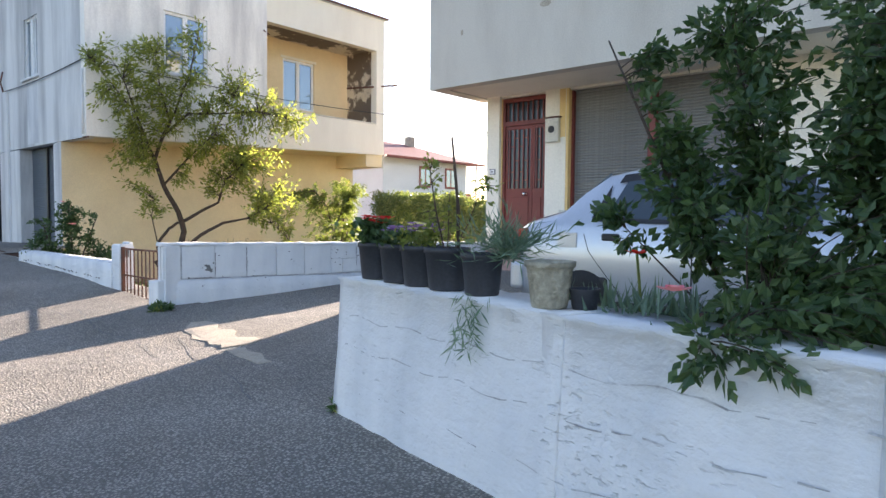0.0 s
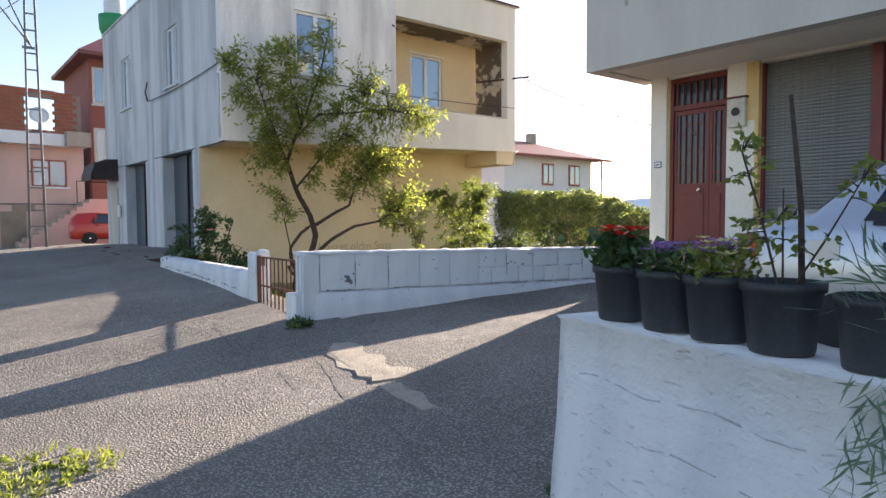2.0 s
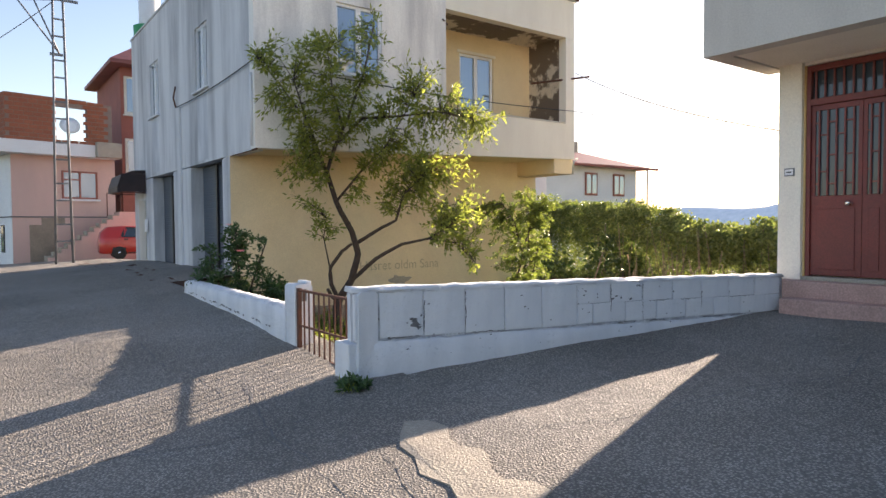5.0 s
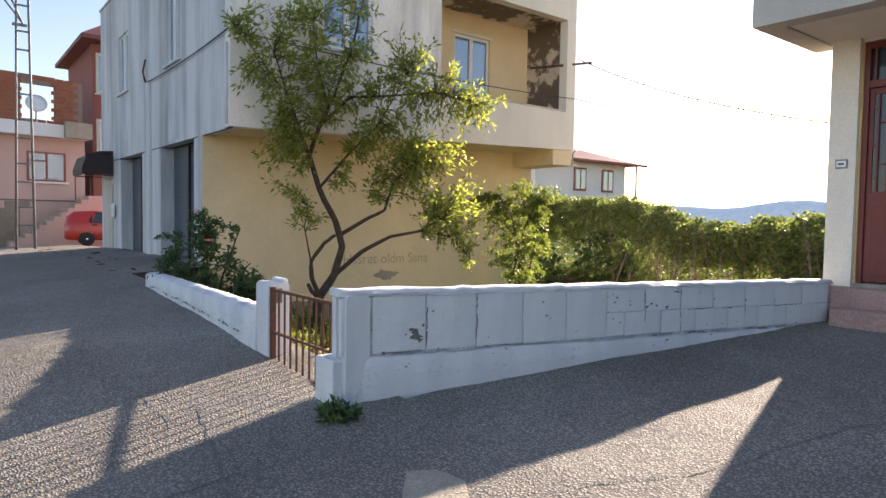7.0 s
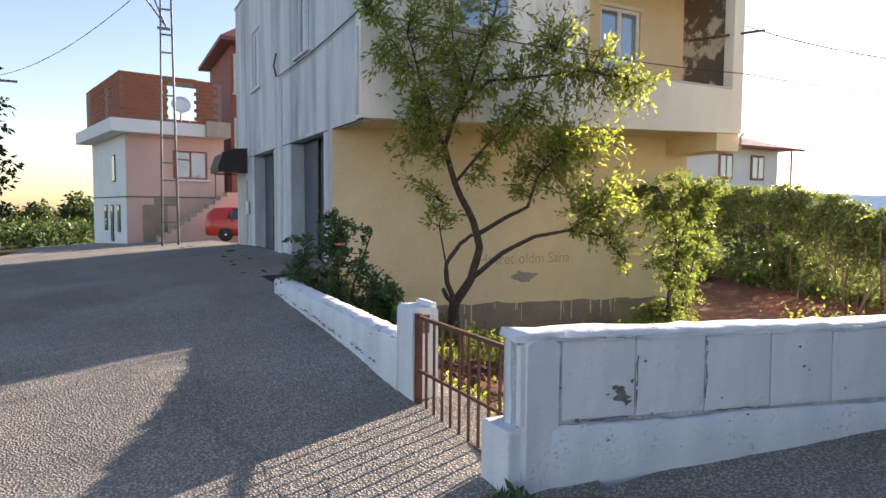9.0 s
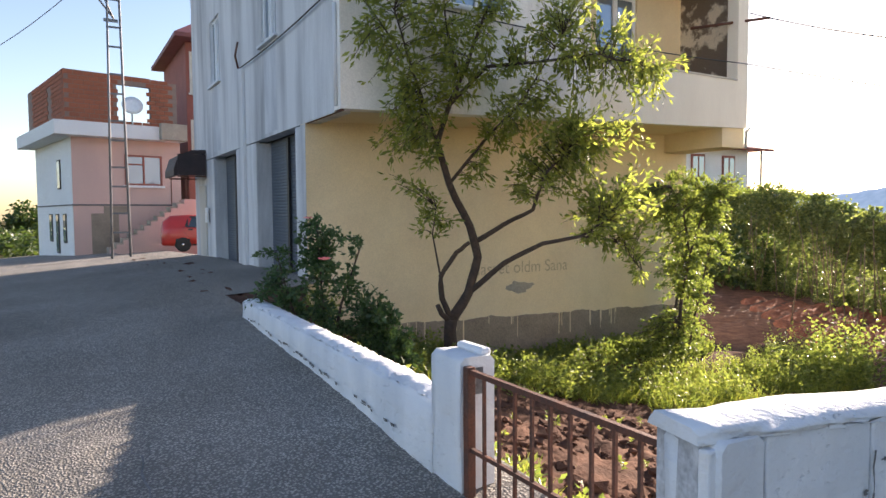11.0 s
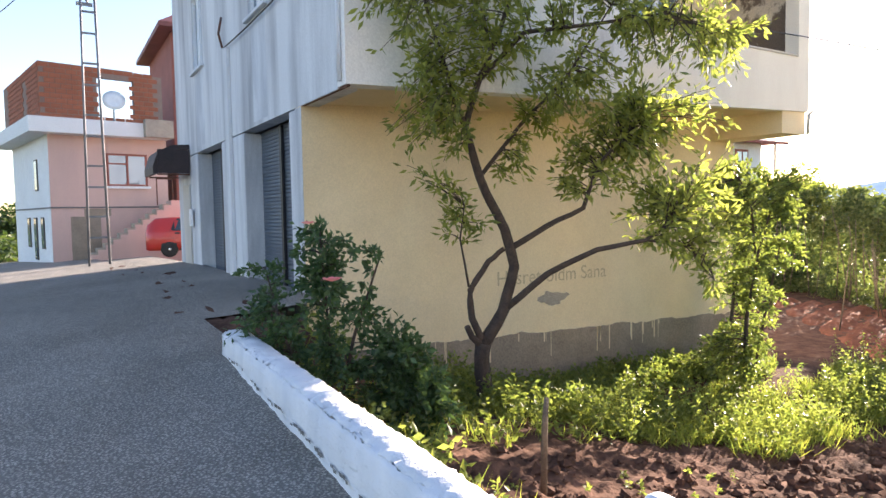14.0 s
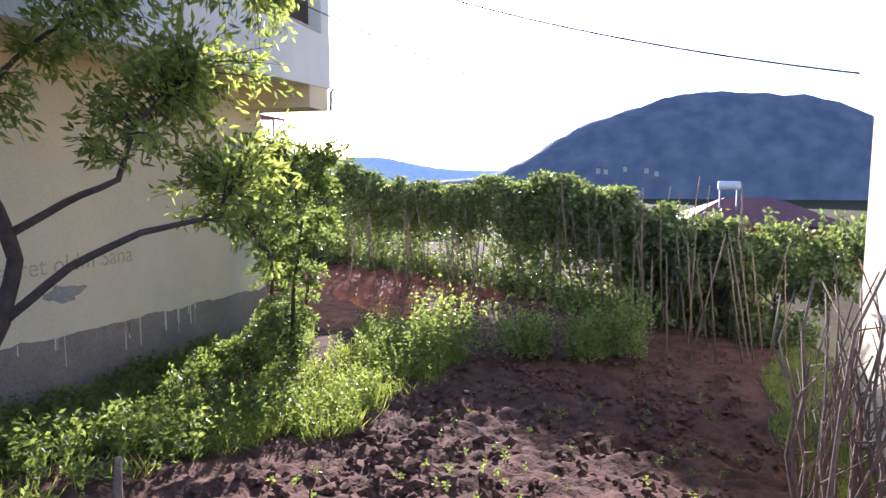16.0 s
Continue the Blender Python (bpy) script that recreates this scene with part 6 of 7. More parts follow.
saloon(Matrix.Translation((4.04, 3.1, 0.09)), "car", "parked silver saloon car with dark windows", "silver", CAR)
HATCH = [(0, .7, .3, .8, .62, .9), (.08, .8, .26, .95, .62, 1.2), (.35, .83, .25, .96, .6, 1.42), (1.0, .84, .24, .95, .58, 1.46), (1.9, .84, .24, .94, .58, 1.42), (2.4, .83, .24, .92, .62, 1.2), (2.75, .82, .25, .9, .66, 1.0), (3.3, .8, .26, .82, .64, .88), (3.6, .7, .3, .6, .6, .68)]
saloon(Matrix.Translation((3.8, 34.6, road_z(3, 34.6))) @ Matrix.Rotation(radians(84), 4, "Z"), "car", "small parked red hatchback car", "red_paint", HATCH, False)

# ---------- pylon and wires ----------
def pylon(x, y, g, h, w0, w1, name, label):
    p = thing(name, (x, y, g), label, "utility pole")
    for sx in (-1, 1):
        for sy in (-0.25, 0.25):
            bm = bmesh.new()
            tube(bm, [(x + sx * w0 / 2, y + sy * w0, g - 0.4), (x + sx * w1 / 2, y + sy * w1, g + h)], 0.035, 4)
            part("leg", bm, M["steel"], p)
    k = 0
    z = 0.8
    while z < h - 0.2:
        w = w0 + (w1 - w0) * z / h
        boxes("rung", M["steel"], p, (x - w / 2, x + w / 2, y - 0.26 * w, y - 0.26 * w + 0.03, g + z, g + z + 0.06))
        z += 0.62 + 0.25 * (k % 2)
        k += 1
    return p


def wire(name, a, b, sag, r, label):
    cu = []
    for i in range(25):
        t = i / 24
        p = Vector(a).lerp(Vector(b), t)
        cu.append((p.x, p.y, p.z - sag * 4 * t * (1 - t)))
    bm = bmesh.new()
    tube(bm, cu, r, 5)
    return tagged(part(name, bm, M["trim"]), label, "cable")


py = pylon(2.0, 30.0, road_z(2, 30), 10.6, 0.56, 0.3, "lattice_pole", "tall galvanised lattice electricity pole")
for z, l in ((9.6, 1.6), (7.6, 0.3)):
    boxes("cross_arm", M["steel"], py, (2.0 - l, 2.0 + l * 0.4, 29.9, 29.97, z, z + 0.09))
for x0 in (0.6, 1.2):
    bm = bmesh.new()
    tube(bm, [(x0, 29.93, 9.62), (2.0, 29.93, 7.7)], 0.03, 5)
    part("arm_brace", bm, M["steel"], py)
py2 = pylon(-5.6, 48, -0.8, 9.5, 0.6, 0.35, "lattice_pole", "distant galvanised lattice electricity pole")
boxes("cross_arm", M["steel"], py2, (-6.8, -4.2, 47.9, 48, 8.2, 8.32))
wire("power_line", (2.0, 29.9, 9.7), (-5.6, 48, 8.4), 0.8, 0.015, "thin sagging power line")
wire("power_line", (2.0, 29.9, 9.6), (-30, 34, 10), 1.2, 0.015, "thin sagging power line")
wire("phone_cable", (AX0 - 0.06, 20.55, 4.52), (AX0 - 0.04, AYF - 0.02, 4.62), 0.06, 0.014, "black cable along the plaster wall")
wire("phone_cable", (AX0 - 0.04, AYF - 0.04, 4.6), (12.9, AYF - 0.06, 4.52), 0.12, 0.011, "black cable strung across the house front")
wire("phone_cable", (12.9, AYF - 0.06, 4.52), (40, 6, 5.2), 1.0, 0.012, "thin cable crossing the garden")

wire("phone_cable", (9.88, 6.95, 2.64), (13.0, 15.05, 5.6), 0.25, 0.012, "thin cable strung between the houses")

# wheelbarrow tipped against the shutter
wb = thing("wheelbarrow", (7.0, 4.3, road_z(7.0, 4.4)), "dark metal wheelbarrow leaning by the shutter", "wheelbarrow")
for x in (6.82, 7.2):
    bm = bmesh.new()
    tube(bm, [(x, 4.68, 0.72), (x, 4.5, 0.93), (x, 4.25, 1.28)], 0.017, 6)
    part("handle", bm, M["trim"], wb)
    bm = bmesh.new()
    tube(bm, [(x, 4.6, road_z(x, 4.6)), (x, 4.42, 0.56), (x, 4.3, 0.68)], 0.015, 6)
    part("leg", bm, M["trim"], wb)
bm = bmesh.new()
lo = [bm.verts.new(p) for p in ((6.88, 4.36, 0.62), (7.14, 4.36, 0.62), (7.14, 4.0, 0.62), (6.88, 4.0, 0.62))]
hi = [bm.verts.new(p) for p in ((6.76, 4.47, 0.93), (7.24, 4.47, 0.93), (7.24, 3.85, 0.93), (6.76, 3.85, 0.93))]
bm.faces.new(lo)
for i in range(4):
    bm.faces.new((lo[i], lo[(i + 1) % 4], hi[(i + 1) % 4], hi[i]))
part("tray", bm, M["trim"], wb)
boxes("grip_board", M["concrete"], wb, (6.84, 6.87, 4.22, 4.38, 1.12, 1.28), bev=0.01, label="pale board hooked on the handles")
bm = bmesh.new()
lathe(bm, [(0.1, 0), (0.17, 0.01), (0.18, 0.04), (0.17, 0.07), (0.1, 0.08)], 20)
bm.transform(Matrix.Translation((6.97, 3.8, road_z(7, 3.8) + 0.18)) @ Matrix.Rotation(radians(90), 4, "Y"))
part("wheel", bm, M["rubber"], wb)

# ---------- unfinished brick house ----------
bh = thing("house", (4, 42, -0.4), "pink plastered house topped by an unfinished red brick storey", "house")
Q0, Q1, R0, R1 = 0.83, 5.35, 38.0, 45.5
boxes("ground_storey", M["pink"], bh, (Q0, Q1, R0, R1, -1.0, 4.75), label="flaking pink plaster walls")
boxes("side_face", M["white_house"], bh, (Q0 - 0.02, Q0 - 0.003, R0 + 0.02, R1, -1.0, 4.75), label="white side wall")
boxes("floor_slab", M["white_house"], bh, (Q0 - 0.75, Q1, R0 - 0.7, R1 + 0.3, 4.752, 5.35), bev=0.02, label="white weathered floor slab")
boxes("string_line", M["bare_block"], bh, (Q0 - 0.04, Q1, R0 - 0.03, R0 - 0.004, 1.84, 1.9), (Q0 - 0.05, Q0 - 0.022, R0, R1, 1.84, 1.9))
boxes("slab_cap", M["concrete"], bh, (4.2, Q1, R0 - 1.0, R0 - 0.71, 4.76, 5.5), bev=0.02)
for x0, z0, w, h in ((2.9, 2.75, 1.6, 1.35),):
    wi = boxes("window_1", M["brown_red"], bh, (x0, x0 + 0.08, R0 - 0.05, R0 - 0.003, z0, z0 + h), (x0 + w - 0.08, x0 + w, R0 - 0.05, R0 - 0.003, z0, z0 + h), (x0 + 0.08, x0 + w - 0.08, R0 - 0.05, R0 - 0.003, z0 + h - 0.08, z0 + h),
               (x0 + 0.08, x0 + w - 0.08, R0 - 0.05, R0 - 0.003, z0, z0 + 0.08), (x0 + w / 2 - 0.04, x0 + w / 2 + 0.04, R0 - 0.05, R0 - 0.003, z0 + 0.08, z0 + h - 0.08), (x0 + 0.08, x0 + w / 2 - 0.04, R0 - 0.05, R0 - 0.003, z0 + 0.9, z0 + 0.96), label="brown wooden window frame")
    boxes("pane", M["glass"], wi, (x0 + 0.06, x0 + w - 0.06, R0 - 0.02, R0 - 0.004, z0 + 0.06, z0 + h - 0.06))
    boxes("window_sill", M["white_house"], wi, (x0 - 0.1, x0 + w + 0.1, R0 - 0.12, R0 - 0.003, z0 - 0.1, z0 - 0.004))
for y0, y1, z0, z1 in ((40.0, 40.6, 2.6, 3.9), (39.2, 39.75, 0.2, 1.5), (40.6, 41.2, -0.3, 1.5), (42.0, 42.6, 0.2, 1.5)):
    wf = boxes("window_2", M["trim"], bh, (Q0 - 0.06, Q0 - 0.022, y0, y1, z0, z1))
    boxes("pane", M["glass"], wf, (Q0 - 0.07, Q0 - 0.062, y0 + 0.06, y1 - 0.06, z0 + 0.06, z1 - 0.06))
boxes("core_wall", M["mortar"], bh, (Q0 - 0.28, Q0 - 0.05, R0 - 0.3, R1 - 0.2, 5.352, 7.5), (Q0 - 0.05, 2.6, R0 - 0.3, R0 - 0.08, 5.352, 7.5), (4.0, Q1 - 0.2, R0 - 0.3, R0 - 0.08, 5.352, 7.4), (2.6, 4.0, R0 - 0.3, R0 - 0.08, 7.1, 7.5))
bm = bmesh.new()
box(bm, 0, 0.36, -0.018, 0, 0, 0.165)
brick_me = mesh_of("brick", bm, M["brick"])
for row in range(11):
    x = Q0 - 0.28 - 0.19 * (row % 2)
    while x < 4.7:
        if not (2.45 < x < 3.75 and 0.2 < row < 9.5) and x > Q0 - 0.3:
            o = new("brick", brick_me)
            o.location, o.parent = (x, R0 - 0.302, 5.36 + row * 0.194), bh
            o.matrix_parent_inverse = bh.matrix_basis.inverted()
        x += 0.385
for row in range(11):
    for k in range(17):
        if k in (6, 7) and row < 9:
            continue
        o = new("brick", brick_me)
        o.matrix_basis = Matrix.Translation((Q0 - 0.282, R0 + 0.1 + k * 0.385 - 0.19 * (row % 2), 5.36 + row * 0.194)) @ Matrix.Rotation(radians(-90), 4, "Z")
        o.parent, o.matrix_parent_inverse = bh, bh.matrix_basis.inverted()
boxes("bare_patch", M["plinth"], bh, (1.5, 2.6, R0 - 0.012, R0 - 0.003, -0.4, 1.5), (2.0, 3.0, R0 - 0.012, R0 - 0.003, 1.5, 1.82), label="bare stone where plaster fell off")
bh.matrix_basis = Matrix.Translation((Q0, R0, 0)) @ Matrix.Rotation(radians(11), 4, "Z") @ Matrix.Translation((-Q0, -R0, 0)) @ bh.matrix_basis
stairs = thing("outside_stairs", (4, 36.8, -0.3), "concrete outside stairs with a pink plastered side", "stairs", kind="structure")
for i in range(11):
    boxes("step", M["concrete"], stairs, (2.0 + i * 0.27, 2.3 + i * 0.27, 36.6, 37.7, -0.6, 0.05 + i * 0.19))
    boxes("stair_side", M["pink"], stairs, (2.05 + i * 0.27, 2.32 + i * 0.27, 36.5, 36.598, -0.6, 0.0 + i * 0.19))
boxes("landing", M["pink"], stairs, (5.02, 8.5, 36.5, 37.95, -0.6, 2.1))
boxes("stair_rail", M["rust"], stairs, (4.5, 4.54, 36.6, 36.64, 1.9, 2.95), (5.1, 5.14, 36.6, 36.64, 2.1, 3.1), (4.5, 5.14, 36.6, 36.64, 2.95, 2.99))
dish = thing("satellite_dish", (3.2, 38.0, 5.35), "white satellite dish on the slab", "satellite dish")
bm = bmesh.new()
lathe(bm, [(0.01, 0), (0.2, 0.02), (0.42, 0.1), (0.43, 0.11), (0.2, 0.035), (0.01, 0.015)], 22)
bm.transform(Matrix.Translation((3.2, 37.85, 6.15)) @ Matrix.Rotation(radians(68), 4, "X"))
part("reflector", bm, M["white_house"], dish)
bm = bmesh.new()
tube(bm, [(3.2, 38.0, 5.3), (3.2, 37.95, 6.1)], 0.03)
part("mast", bm, M["steel"], dish)

# brown-red house and the minaret behind
rh = thing("house", (8, 42, 0), "tall brown-red house with cream window frames", "house")
boxes("wall", M["brown_red"], rh, (5.7, 11, 39.3, 46.4, -1, 9.6), label="brown-red painted walls")
boxes("roof_eave", M["roof_red"], rh, (5.1, 11.5, 38.4, 46.9, 9.602, 9.8), bev=0.02)
bm = bmesh.new()
v = [bm.verts.new(p) for p in ((5.1, 38.4, 9.8), (11.5, 38.4, 9.8), (11.5, 46.9, 9.8), (5.1, 46.9, 9.8), (8.1, 42.6, 12.2))]
for f in ((0, 1, 4), (1, 2, 4), (2, 3, 4), (3, 0, 4)):
    bm.faces.new([v[i] for i in f])
part("roof", bm, M["roof_red"], rh, "red hipped roof")
for x0 in (5.85, 7.9):
    for z0 in (4.0, 7.2):
        wi = boxes("window_3", M["paper"], rh, (x0, x0 + 0.62, 39.24, 39.297, z0, z0 + 1.95), bev=0.01, label="cream window frame")
        boxes("pane", M["glass"], wi, (x0 + 0.13, x0 + 0.5, 39.22, 39.238, z0 + 0.12, z0 + 1.83))
        boxes("window_sill", M["paper"], wi, (x0 - 0.06, x0 + 0.68, 39.15, 39.296, z0 - 0.09, z0 - 0.004))
mi = thing("minaret", (12.2, 62, 0), "slim white minaret with a green balcony", "minaret")
bm = bmesh.new()
lathe(bm, [(0.9, -3), (0.85, 17.2), (0.85, 22)], 16, (12.2, 62, 0))
part("shaft", bm, M["white_house"], mi)
bm = bmesh.new()
lathe(bm, [(0.9, 16.4), (1.25, 17.2), (1.3, 18.3), (1.15, 18.3), (0.9, 17.7)], 16, (12.2, 62, 0))
part("balcony", bm, M["green_paint"], mi, "green painted balcony")

# far white house with a red roof
fh = thing("house", (37, 40, 0), "white two-storey house under a low red roof", "house")
boxes("wall", M["white_house"], fh, (31.2, 41.0, 34.0, 44, -4, 5.55), label="white walls")
bm = bmesh.new()
v = [bm.verts.new(p) for p in ((30.2, 33.1, 5.55), (42.4, 33.1, 5.55), (42.4, 45, 5.55), (30.2, 45, 5.55), (34.5, 38.5, 7.35), (38, 38.5, 7.35), (30.2, 33.1, 5.7), (42.4, 33.1, 5.7))]
for f in ((0, 1, 5, 4), (1, 2, 5), (2, 3, 4, 5), (3, 0, 4), (0, 3, 2, 1)):
    bm.faces.new([v[i] for i in f])
part("roof", bm, M["roof_red"], fh, "low red hipped roof")
boxes("roof_edge", M["brown_red"], fh, (30.15, 42.45, 33.02, 33.1, 5.45, 5.62))
for x0 in (35.1, 38.2):
    wi = boxes("window_4", M["brown_red"], fh, (x0, x0 + 1.3, 33.92, 33.997, 3.45, 5.1), label="dark brown window frame")
    for a in (0.12, 0.72):
        boxes("pane", M["glass"], wi, (x0 + a, x0 + a + 0.46, 33.9, 33.918, 3.6, 4.95))
boxes("chimney", M["concrete"], fh, (37.8, 38.4, 37.6, 38.2, 6.9, 7.9))
boxes("annex", M["brown_red"], fh, (41.1, 43.0, 35, 38, -3, 3.2))
boxes("balcony_post", M["steel"], fh, (41.6, 41.7, 33.4, 33.5, 2.5, 5.5))

# house with a solar boiler below the hill
sh2 = thing("house", (46, 2.5, -4), "low house with a weathered red metal roof", "house")
boxes("wall", M["brown_red"], sh2, (45, 52, -2.4, 6.0, -7, -0.2))
bm = bmesh.new()
v = [bm.verts.new(p) for p in ((44, -3.2, -0.4), (53, -3.2, -0.4), (53, 6.8, -0.4), (44, 6.8, -0.4), (48, 0.5, 1.2), (48, 3.5, 1.2))]
for f in ((0, 1, 4), (1, 2, 5, 4), (2, 3, 5), (3, 0, 4, 5), (0, 3, 2, 1)):
    bm.faces.new([v[i] for i in f])
part("roof", bm, M["roof_red"], sh2, "rusty red metal roof")
bo = thing("solar_boiler", (46, 3.4, 0.7), "white solar water tank on a roof stand", "boiler")
bm = bmesh.new()
tube(bm, [(46.2, 2.9, 2.0), (46.2, 4.2, 2.0)], 0.28, 12)
part("tank", bm, M["white_house"], bo)
boxes("stand", M["steel"], bo, (46.0, 46.4, 3.0, 3.1, 0.3, 1.75), (46.0, 46.4, 4.0, 4.1, 0.3, 1.75))

sh2.location.z -= 1.0
bo.location.z -= 1.0

# ---------- hills and distant growth ----------
def ridge(name, x0, width, profile, depth, label, seed, cover="hill"):
    """A far hill: its skyline height is a smooth function of y."""
    bm = bmesh.new()
    ys = spaced(*width, (width[1] - width[0]) / 150)
    rows = []
    for k in range(9):
        t = k / 8
        rows.append([bm.verts.new((x0 + depth * t, y, -30 + (profile(y) + 30 + 0.6 * noise.noise((y * 0.4, seed, k)) + 1.6 * noise.noise((y * 0.09, seed, k))) * math.sin(t * math.pi / 2) ** 0.8 + (1.0 * noise.noise((y * 0.9, k, seed)) if k < 8 else 0.7 * noise.noise((y * 1.7, 2, seed))))) for y in ys])
    for r0, r1 in zip(rows, rows[1:]):
        for i in range(len(ys) - 1):
            bm.faces.new((r0[i], r0[i + 1], r1[i + 1], r1[i])).smooth = True
    return tagged(part(name, bm, M[cover]), label, "hill", kind="structure")


def hill_profile(y):
    return -1 + 52 * math.exp(-((y + 24) / 80) ** 2) + 9 * math.exp(-((y - 48) / 30) ** 2) + 24 * math.exp(-((y + 105) / 45) ** 2)


ridge("backdrop_hill", 360, (-420, 190), hill_profile, 60, "wooded hill beyond the valley, haze put into its colour and glow", 3)
ridge("backdrop_ridge", 900, (-300, 1100), lambda y: 14 + 22 * math.exp(-((y - 420) / 90) ** 2) + 16 * math.exp(-((y - 640) / 120) ** 2), 80, "far mountain ridge, paled in colour by painted haze", 7, "hazed_hill")
for y, z in ((28, 7), (24, 6.5), (3, 7), (-2, 5.5), (14, 8)):
    fhm = thing("village_house", (368, y, z), "tiny far white house on the hillside", "house", "far village houses")
    boxes("wall", M["cream_b"], fhm, (362, 368, y - 1.0, y + 1.1, z - 3, z - 0.1))
    boxes("roof", M["roof_red"], fhm, (361.5, 368.5, y - 1.3, y + 1.4, z - 0.09, z + 0.3))


def clump(name, label, spots, n, leafn, size, seed, kind="stuff"):
    rr = random.Random(seed)
    cs = []
    w = [s[3] ** 2 for s in spots]
    for _ in range(n):
        x, y, z, q = rr.choices(spots, w)[0]
        d = Vector((rr.gauss(0, 1), rr.gauss(0, 1), rr.gauss(0, 0.8))).normalized() * q * rr.uniform(0.6, 1.0)
        cs.append(Vector((x, y, z)) + d)
    return tagged(part(name, leaf_mesh(name, cs, [(rr.uniform(-1, 1), rr.uniform(-1, 1), 0) for _ in cs], size, size * 0.6, M[leafn], 0.3, seed), None), label, name.replace("_", " "), kind=kind)


rr = random.Random(91)
clump("field_crop", "low green field crop beyond the lane", [(rr.uniform(-16, 0.2), rr.uniform(46, 70), -0.6 + rr.uniform(-0.3, 0.2), rr.uniform(0.8, 1.5)) for _ in range(90)], 9000, "far_leaf", 0.4, 92)
clump("distant_trees", "row of distant trees over the fields", [(-22 + i * 1.9 + rr.uniform(-1, 1), 105 + rr.uniform(-8, 8), 0.2 + rr.uniform(-1, 1.0), rr.uniform(1.2, 2.6)) for i in range(28)], 9000, "far_leaf", 0.7, 93)
clump("distant_trees", "distant orchard trees behind the garden", [(24 + i * 1.6 + rr.uniform(-1, 1), 26 + rr.uniform(-4, 5), -1.0 + rr.uniform(-.5, .8), rr.uniform(1.0, 1.8)) for i in range(16)], 7000, "far_leaf", 0.35, 94)
clump("distant_trees", "orchard slope in the valley", [(rr.uniform(30, 70), rr.uniform(-14, 40), -4.5 + rr.uniform(-.6, .8), rr.uniform(1.2, 2.4)) for _ in range(60)], 14000, "far_leaf", 0.5, 95)
# dark broadleaf tree left of the lane
big_tree = thing("broadleaf_tree", (-3.1, 22, -0.3), "tall dark broadleaf tree beside the lane", "tree")
grow(big_tree, [((-3.6, 22, -0.6), (-3.6, 22, 2), (-3.5, 22, 5.5)), ((-3.6, 22, 1.5), (-2.9, 21.8, 3), (-2.5, 21.6, 4.4)), ((-3.6, 22, 1.2), (-4.4, 22.3, 3), (-4.8, 22.5, 4.6))], [(0.16, 0.04), (0.07, 0.02), (0.07, 0.02)],
     [(-3.4, 22, 5.0, 1.0), (-2.7, 21.8, 4.2, .7), (-2.5, 21.8, 3.2, .75), (-2.4, 21.8, 2.2, .75), (-2.5, 21.8, 1.3, .7), (-3.4, 22, 3.4, 1.2), (-3.6, 22, 1.8, 1.2), (-4.6, 22, 4.2, 1.2), (-4.6, 22, 2.4, 1.3), (-3.2, 22, .6, .9)], 420, 34, "far_leaf", 0.16, 0.09, 96)

# ---------- blocks of the garden wall, last ----------
bm = block_bm(0.425, 0.425, 0.05, 1)
tall_me = mesh_of("block", bm, M["whitewash"])
bm = block_bm(0.425, 0.205, 0.05, 2)
flat_me = mesh_of("block", bm, M["whitewash"])
half_me = mesh_of("block", block_bm(0.19, 0.205, 0.05, 3), M["whitewash"])
ang = math.atan2(WD.y, WD.x)


def set_block(me, s, z):
    o = new("block", me)
    p = WA + WD * s
    o.matrix_basis = Matrix.Translation((p.x, p.y, z)) @ Matrix.Rotation(ang, 4, "Z") @ Matrix.Rotation(-math.atan(-0.02) * 0 + 0.0, 4, "Y")
    o.location += WN * random.uniform(-0.004, 0.003)
    o.parent, o.matrix_parent_inverse = bw, bw.matrix_basis.inverted()


s = 0.28
while s < WL - 0.3:
    top = wall_top(s) - 0.03
    if s < 2.2:
        set_block(tall_me, s, top - 0.43)
    else:
        if s - 0.436 < 2.2:
            set_block(half_me, s, top - 0.42)
        set_block(flat_me, s, top - 0.208)
        set_block(flat_me, s + (0.2 if s + 0.7 < WL else 0), top - 0.42)
    s += 0.436
boxes("end_block", M["whitewash"], bw, (1.80, 2.02, 7.56, 7.6, 0.3, 0.72), bev=0.01)
bm = bmesh.new()
rough_prism(bm, WA.xy - WN.xy * 0.02 + WD.xy * 0.02, WB.xy - WN.xy * 0.012, 0.05, -0.6, -0.1, 0.285, 0.215, 60, 0.007, 8)
part("wall_foot", bm, M["whitewash"], bw, "rough whitewashed footing")
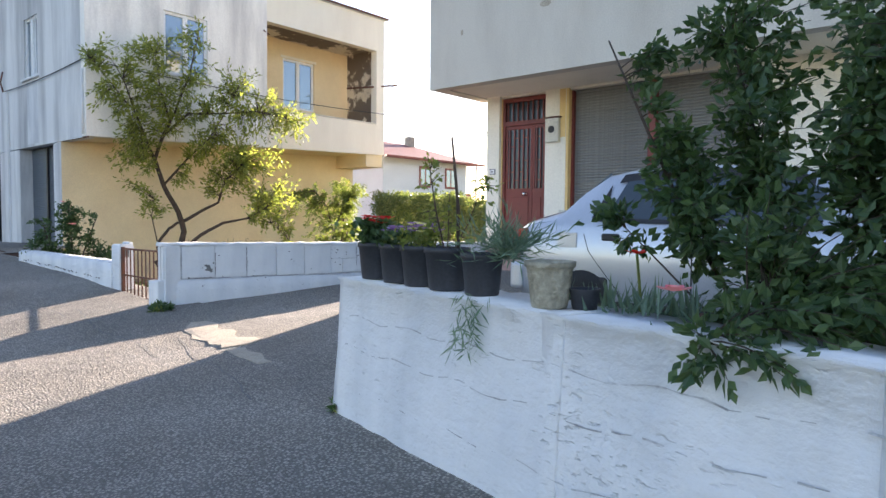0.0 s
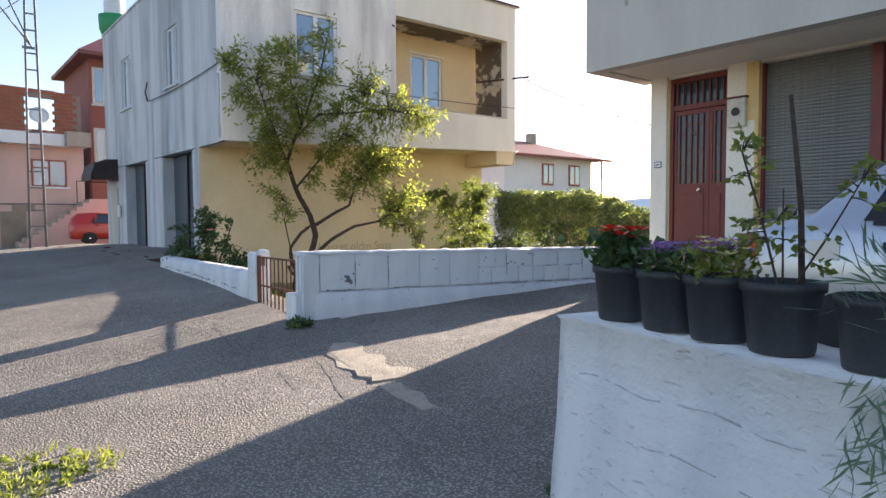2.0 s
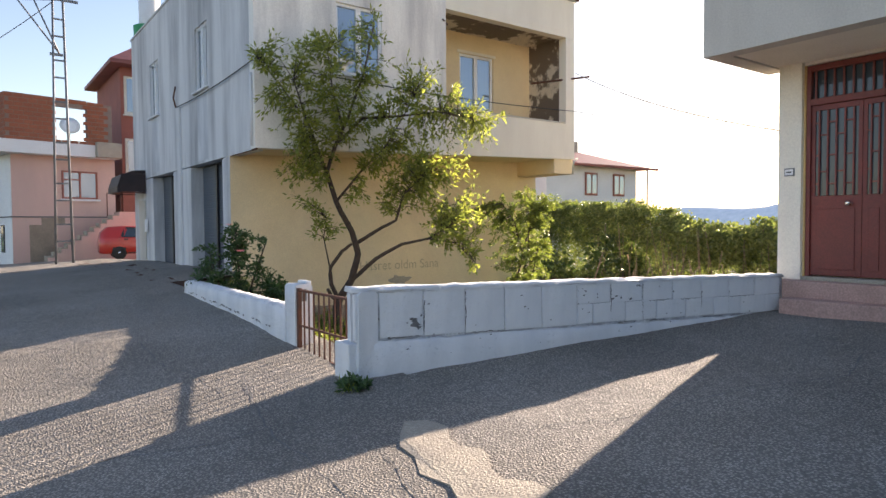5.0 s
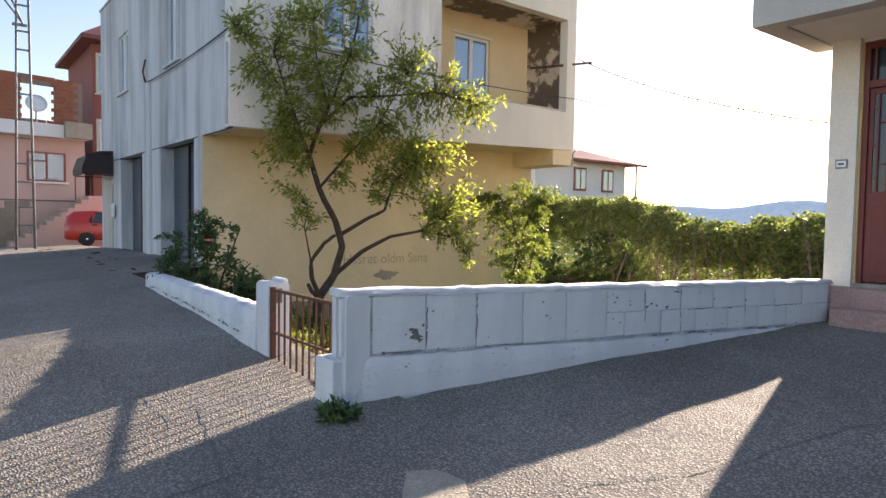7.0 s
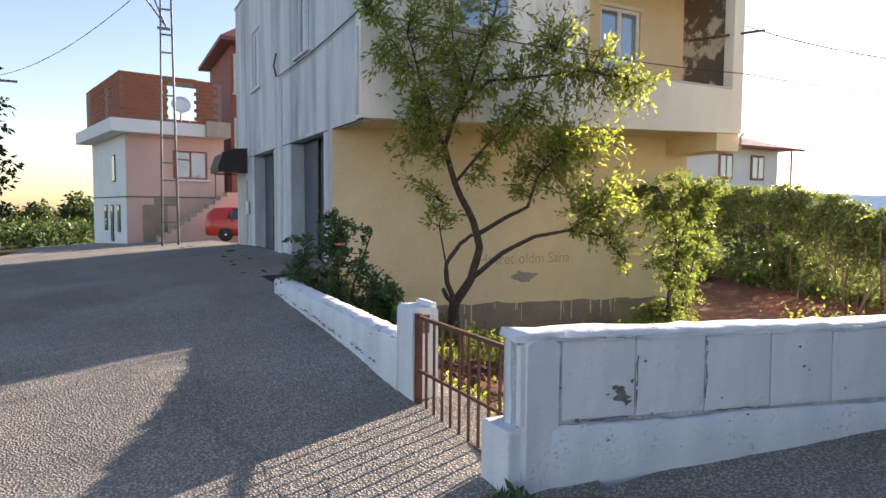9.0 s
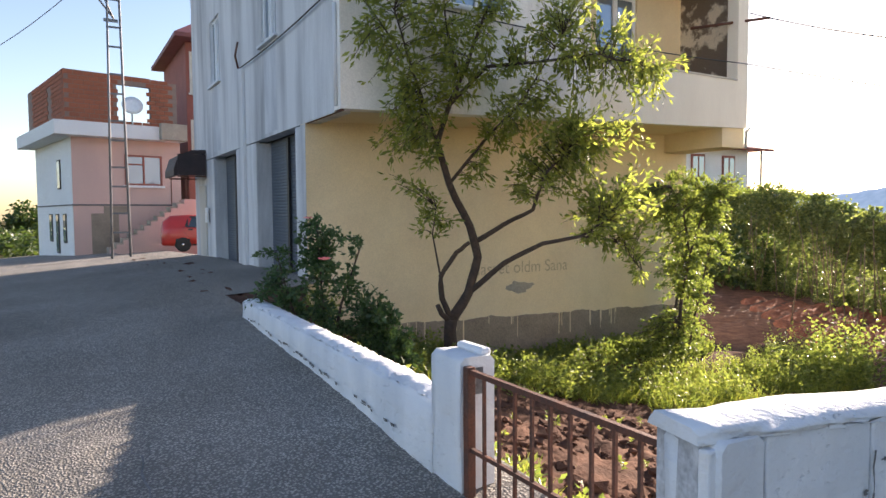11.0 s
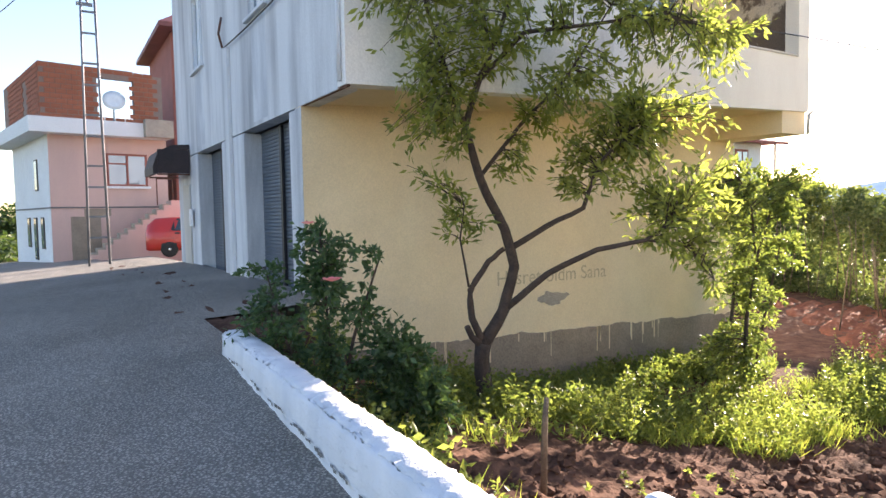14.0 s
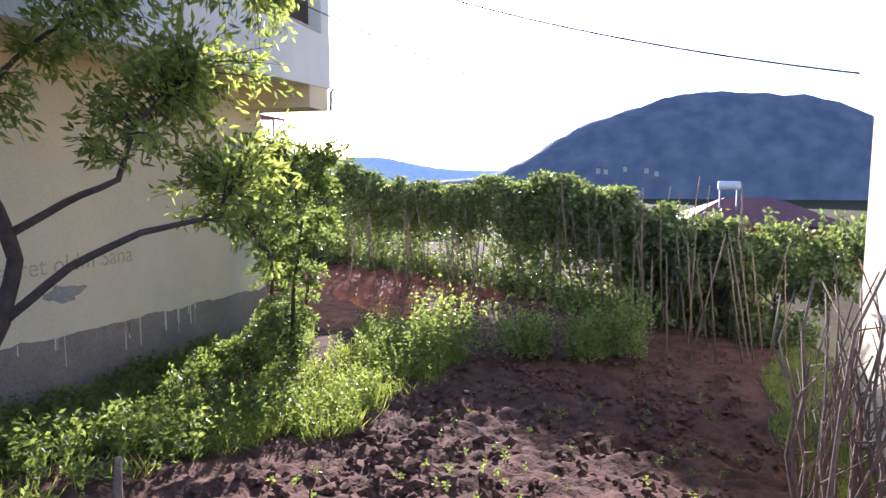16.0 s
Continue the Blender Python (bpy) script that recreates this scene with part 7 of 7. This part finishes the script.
# chips where the paint has come off
r = random.Random(101)
bm = bmesh.new()
CHIPS = [(0.62, 0.42, 0.055), (0.6, 0.46, 0.03), (0.66, 0.38, 0.03)] + [(r.uniform(0.2, WL - 0.3), r.uniform(0.1, 0.7), r.uniform(0.004, 0.014)) for _ in range(45)] + [(r.uniform(2.3, 3.3), r.uniform(0.5, 0.7), r.uniform(0.008, 0.024)) for _ in range(14)]
for s, z, q in CHIPS:
    p = WA + WD * s - WN * (0.0035 if z > 0.3 else 0.034)
    n = 9
    ring = [bm.verts.new(p + WD * q * math.cos(a) * r.uniform(0.3, 1.6) + Vector((0, 0, z + q * 0.8 * math.sin(a) * r.uniform(0.2, 1.2)))) for a in [k * math.tau / n for k in range(n)]]
    bm.faces.new(ring)
tagged(part("chipped_paint", bm, M["bare_block"], bw, "dark chips of lost whitewash"), kind="stuff")

# dark cracks that have opened along the joints
r = random.Random(103)
bm = bmesh.new()


def joint_crack(s0, z0, s1, z1):
    n = max(4, int(math.hypot(s1 - s0, z1 - z0) / 0.025))
    pts = [(s0 + (s1 - s0) * k / n + r.uniform(-0.006, 0.006), z0 + (z1 - z0) * k / n + r.uniform(-0.006, 0.006)) for k in range(n + 1)]
    for (a, c), (d, e) in zip(pts, pts[1:]):
        if r.random() < 0.18:
            continue
        w = r.uniform(0.0015, 0.0055)
        l = math.hypot(d - a, e - c) or 1
        u, v = -(e - c) / l * w, (d - a) / l * w
        bm.faces.new([bm.verts.new(WA + WD * q - WN * 0.0075 + Vector((0, 0, z))) for q, z in ((a + u, c + v), (a - u, c - v), (d - u, e - v), (d + u, e + v))])


q = 0.28
while q < WL - 0.5:
    top = wall_top(q) - 0.03
    if r.random() < 0.75:
        joint_crack(q - 0.005, top - r.uniform(0.0, 0.2), q - 0.005, top - r.uniform(0.3, 0.42))
    if r.random() < 0.6:
        joint_crack(q + r.uniform(0, 0.1), top - 0.43, q + r.uniform(0.25, 0.43), top - 0.43)
    if q > 2.2 and r.random() < 0.7:
        joint_crack(q + r.uniform(0, 0.1), top - 0.212, q + r.uniform(0.25, 0.5), top - 0.212)
    q += 0.436
tagged(part("joint_cracks", bm, M["bare_block"], bw, "thin dark cracks along the block joints"), kind="stuff")
